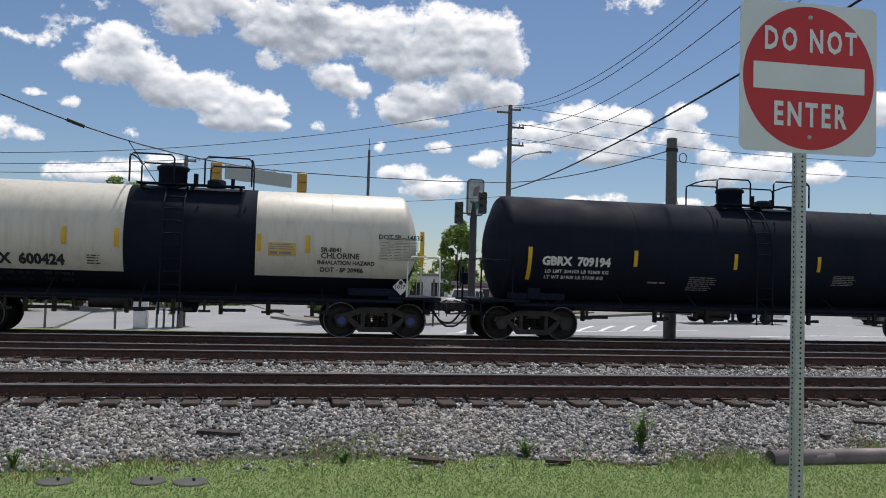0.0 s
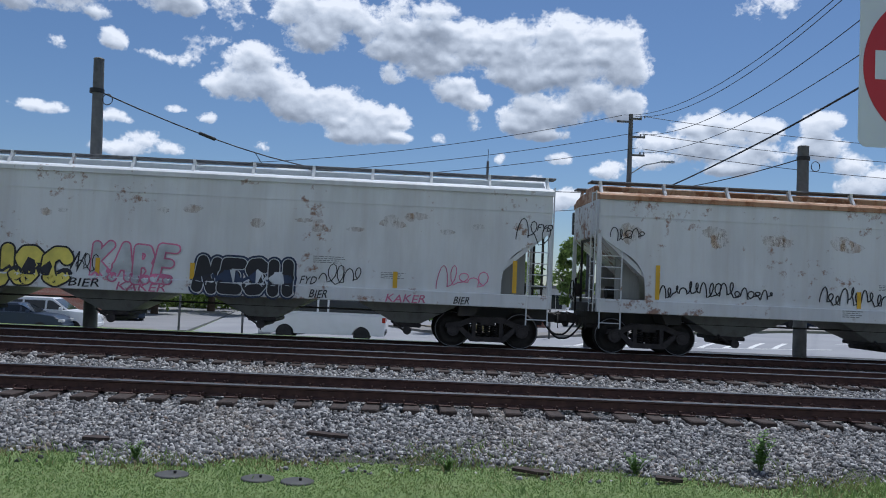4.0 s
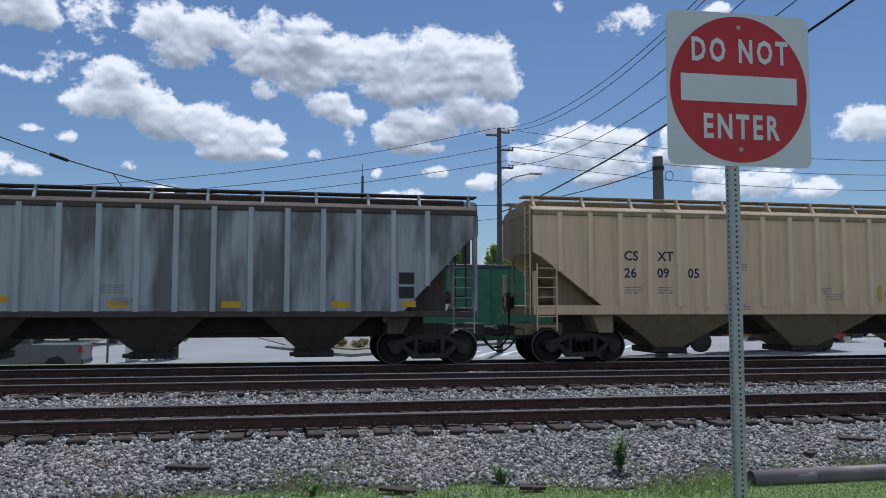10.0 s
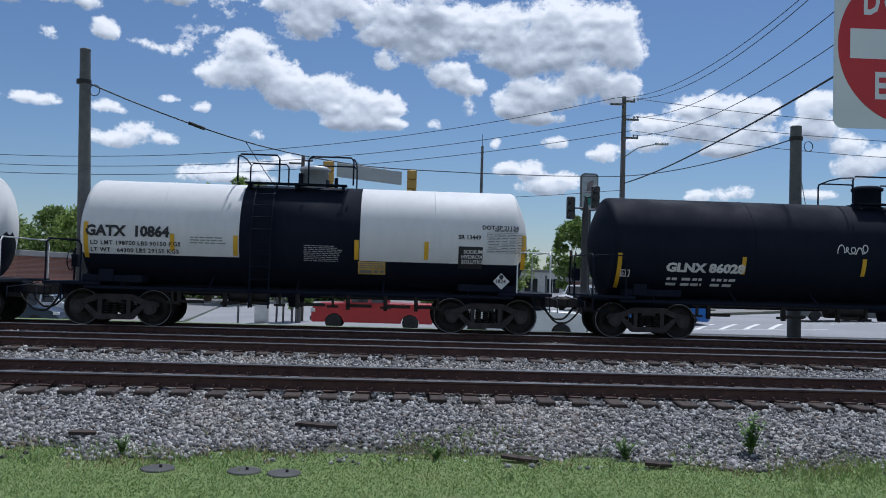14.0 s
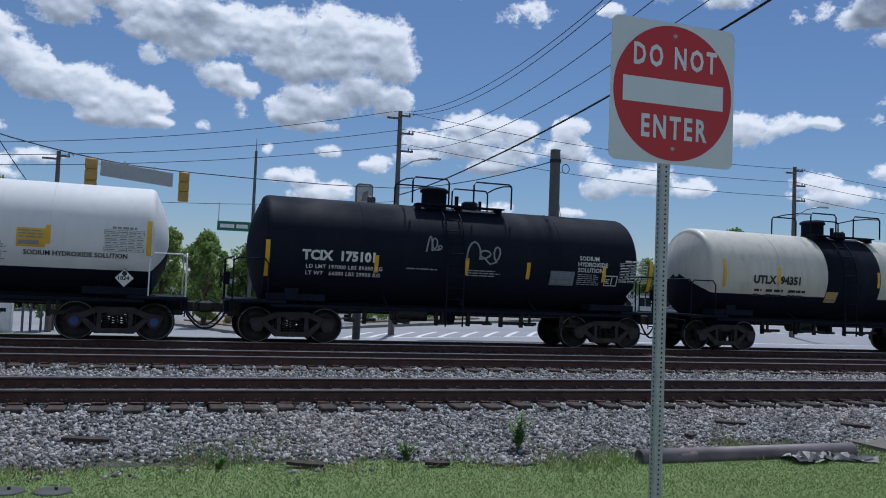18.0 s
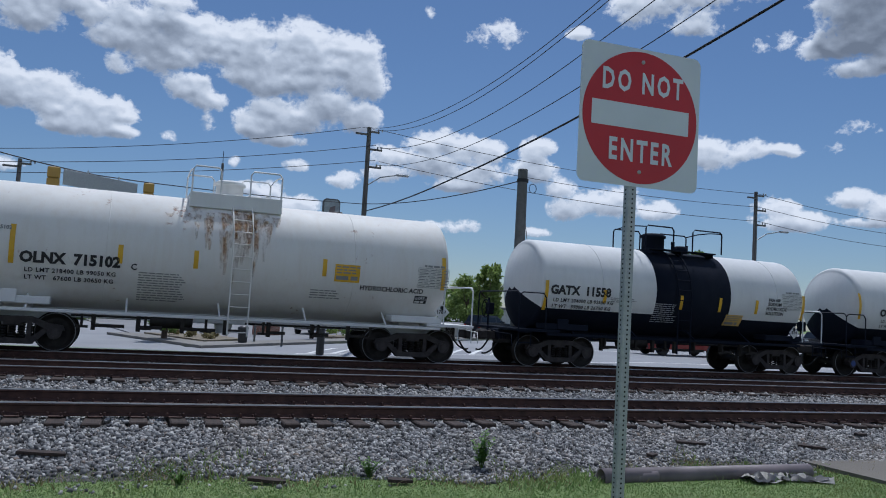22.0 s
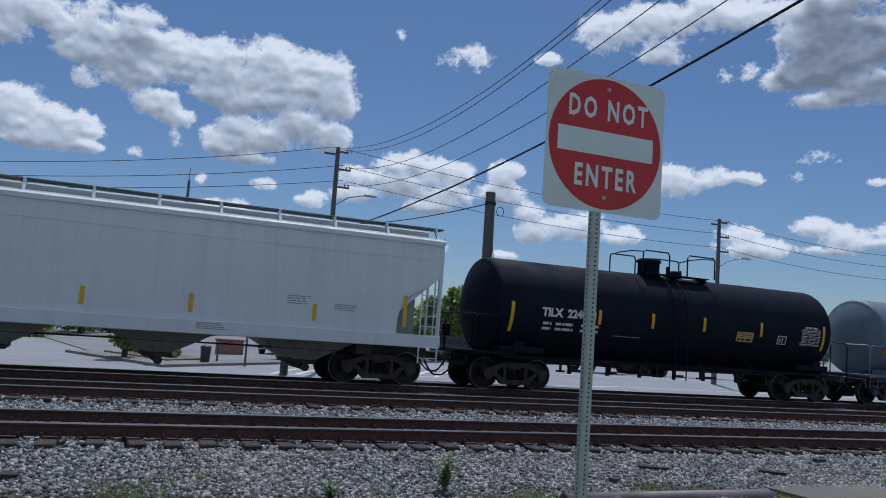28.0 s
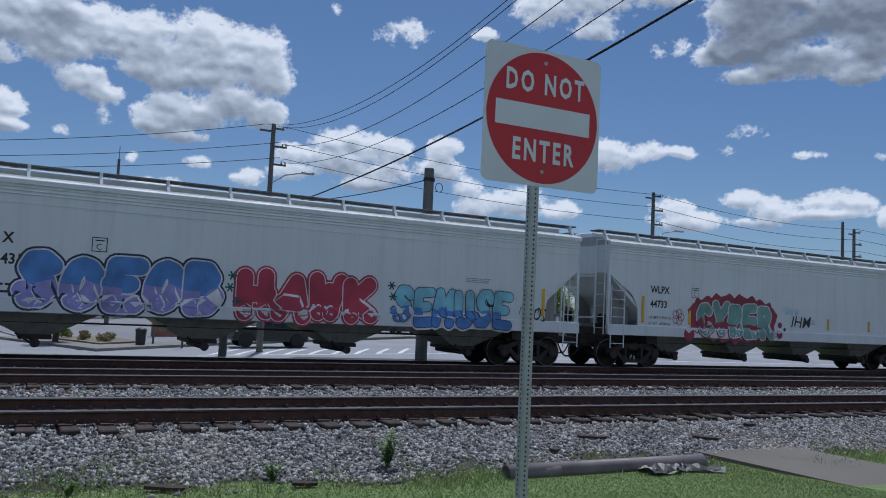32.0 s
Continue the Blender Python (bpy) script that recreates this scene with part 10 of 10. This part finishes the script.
for x, y, h in ((-9.4, 46.0, 2.9), (-7.35, 46.4, 3.1), (-6.95, 46.2, 2.8), (-6.45, 46.1, 3.1), (7.6, 45.3, 2.6), (6.4, 47.4, 1.1), (13.9, 52.4, 2.4), (-12.6, 45.0, 2.6)):
    t = thing("street_post", "slim grey metal post at the street corner", "post", pose(x, y, low(x)))
    g = Geo()
    g.tube([(0, 0, -0.1), (0, 0, h)], 0.06, 10)
    part("shaft", g, M["concrete_pole"], t)
    g = Geo()
    g.lathe([(h, 0.07), (h + 0.04, 0.05), (h + 0.06, 0.0)], "z", (0, 0, 0), 10)
    part("cap", g, M["concrete_pole"], t)
for x, y in ((5.6, 46.2), (14.2, 50.9)):
    t = thing("litter_bin", "dark round litter bin on the pavement", "litter bin", pose(x, y, low(x) + 0.14))
    g = Geo()
    g.lathe([(0.0, 0.24), (0.75, 0.28)], "z", (0, 0, 0), 16)
    part("body", g, M["trim_dark"], t)
    g = Geo()
    g.lathe([(0.75, 0.31), (0.82, 0.30), (0.92, 0.12), (0.93, 0.0)], "z", (0, 0, 0), 16)
    part("lid", g, M["trim_dark"], t)

# ---- small things on the near side ----
t = thing("drain_pipe", "weathered purple-brown pipe lying beside the ballast", "pipe", pose(0, 0, 0))
g = Geo()
zp = ground_z(9.0) + 0.05
n = 20
outer, inner = 0.115, 0.10
rings = []
for x, r in ((5.5, inner), (5.5, outer), (8.9, outer)):
    rings.append([(x, 8.95 + (x - 5.5) * 0.03 + r * math.cos(2 * math.pi * k / n), zp + r * math.sin(2 * math.pi * k / n)) for k in range(n)])
rings.append([(6.3, p[1], p[2]) for p in rings[0]])
order = [rings[3], rings[0], rings[1], rings[2]]
g.add([q for r in order for q in r], [(a * n + k, a * n + (k + 1) % n, (a + 1) * n + (k + 1) % n, (a + 1) * n + k) for a in range(3) for k in range(n)], 0, True)
part("pipe", g, M["pipe_brown"], t)
# black disc across the pipe stands in for the shade deep inside
g = Geo()
g.add(rings[3], [tuple(range(n))])
part("dark_bore", g, M["hole"], t)
rr = random.Random(77)
t = thing("cloth_sheet", "crumpled dirty white cloth lying on the grass edge", "cloth", pose(8.15, 8.75, ground_z(8.75)))
for k in range(7):
    g = Geo()
    nx, ny = 9, 5
    L, Wd = rr.uniform(0.4, 0.75), rr.uniform(0.15, 0.3)
    a, cx, cy = rr.uniform(-0.6, 0.6), rr.uniform(-0.45, 0.45), rr.uniform(-0.12, 0.15)
    v = []
    for j in range(ny):
        for i in range(nx):
            u, w = (i / (nx - 1) - 0.5) * L, (j / (ny - 1) - 0.5) * Wd
            v.append((cx + u * math.cos(a) - w * math.sin(a), cy + u * math.sin(a) + w * math.cos(a), 0.02 + 0.15 * abs(noise.noise((u * 5 + k, w * 9, k * 2.0)))))
    g.add(v, [(j * nx + i, j * nx + i + 1, (j + 1) * nx + i + 1, (j + 1) * nx + i) for j in range(ny - 1) for i in range(nx - 1)], 0, True)
    part("fold", g, M["tarp"] if k % 3 else M["trim_dark"], t)
for x, y, L, a in ((-0.95, 10.35, 0.52, -6), (1.42, 9.2, 0.42, -18), (7.05, 10.1, 0.28, 35), (8.1, 10.6, 0.5, -8), (10.3, 10.4, 0.45, -25), (-3.6, 9.9, 0.3, 12), (2.9, 9.05, 0.3, -5), (-6.5, 10.2, 0.4, -10), (12.0, 11.0, 0.4, 20)):
    g = Geo()
    g.prism([(-L / 2, -0.05), (L * 0.1, -0.06), (L / 2, -0.035), (L / 2 - 0.03, 0.05), (-L * 0.2, 0.06), (-L / 2 + 0.02, 0.04)], 0.0, 0.035, "z")
    solid("wood_scrap", g, M["tie"], "dark splintered scrap of old tie wood", "wood scrap", "wood scraps on the ballast", at=pose(x, y, ground_z(y) + 0.03, 4, 3, a))
for x, y in ((-1.05, 8.46), (-2.33, 8.57), (-1.46, 8.53)):
    t = thing("utility_cover", "black flat round cover with a short stub", "cover", pose(x, y, ground_z(y)), "covers in the grass")
    g = Geo()
    g.lathe([(0.0, 0.17), (0.014, 0.168), (0.02, 0.15), (0.022, 0.0)], "z", (0, 0, 0), 18)
    part("lid", g, M["cover_grey"], t)
    g = Geo()
    g.lathe([(0.018, 0.014), (0.045, 0.017), (0.05, 0.0)], "z", (0.03, 0, 0), 10)
    part("stub", g, M["rubber"], t)
t = thing("meter_post", "short grey utility pedestal in the grass", "pedestal", pose(-5.85, 6.13, ground_z(6.13)))
g = Geo()
g.box(-0.06, 0.06, -0.06, 0.06, 0.0, 0.15, 0.01)
part("post", g, M["trim_dark"], t)
g = Geo()
g.box(-0.075, 0.075, -0.075, 0.075, 0.15, 0.19, 0.015)
part("cap", g, M["concrete_pole"], t)
g = Geo()
g.box(-0.14, -0.06, -0.07, -0.01, 0.06, 0.15, 0.005)
part("tag", g, M["line"], t, "white tag")


def weed(x, y, h, seed, label):
    r = random.Random(seed)
    t = thing("weed", label, "plant", pose(x, y, ground_z(y)), "weeds in the ballast")
    for k in range(11):
        g = Geo()
        a, lean = r.uniform(0, 6.28), r.uniform(0.03, 0.22)
        hh = h * r.uniform(0.6, 1.0)
        tip = (math.cos(a) * lean, math.sin(a) * lean, hh)
        g.tube([(0, 0, -0.02), (tip[0] * 0.4, tip[1] * 0.4, hh * 0.5), tip], [0.006, 0.005, 0.002], 5)
        for q in range(16):
            f = 0.2 + 0.8 * q / 15
            c = Vector((tip[0] * f * f, tip[1] * f * f, hh * f))
            b = r.uniform(0, 6.28)
            d = Vector((math.cos(b), math.sin(b), 0.35)) * (min(0.12, 0.3 * h) * (1.15 - f * 0.6))
            w = Vector((-math.sin(b), math.cos(b), 0)) * min(0.022, 0.05 * h)
            g.add([c, c + d * 0.5 + w, c + d, c + d * 0.5 - w], [(0, 1, 2, 3)], 0)
        tagged(part("stem", g, M["weed_leaf"], t), kind="stuff")


weed(4.2, 9.7, 0.5, 91, "leafy green weed growing in the ballast")
weed(2.65, 9.45, 0.26, 92, "short weed at the edge of the ballast")
weed(-6.6, 10.0, 0.2, 93, "low green weed in the ballast")
weed(-2.9, 9.2, 0.22, 94, "low green weed at the ballast edge")
weed(0.5, 9.3, 0.18, 95, "low green weed at the ballast edge")


# ---- what moves ----


def motions():
    for car, place, half, sets in cars:
        walk(car, [(t, on_track(place + travel(t))) for t in [0.5 * k for k in range(65)]])
        # wheels turn while the car is before the camera
        t0 = next((k / 30 for k in range(961) if place + travel(k / 30) > -30 - half), 32.0)
        t1 = next((k / 30 for k in range(961) if place + travel(k / 30) > 34 + half), 32.0)
        for w, dx in sets:
            rows, turn = [], 0.0
            times = sorted(set([0.0, 32.0] + [round(k / 24, 4) for k in range(int(t0 * 24), int(t1 * 24) + 1)]))
            last = None
            for t in times:
                if t0 <= t <= t1 + 0.1:
                    turn = math.degrees((travel(t) - travel(t0)) / WHEEL_R)
                rows.append((t, pose(dx, 0, WHEEL_R, 0, turn, 0)))
            walk(w, rows)
    for ob, rows in movers:
        walk(ob, rows)


motions()
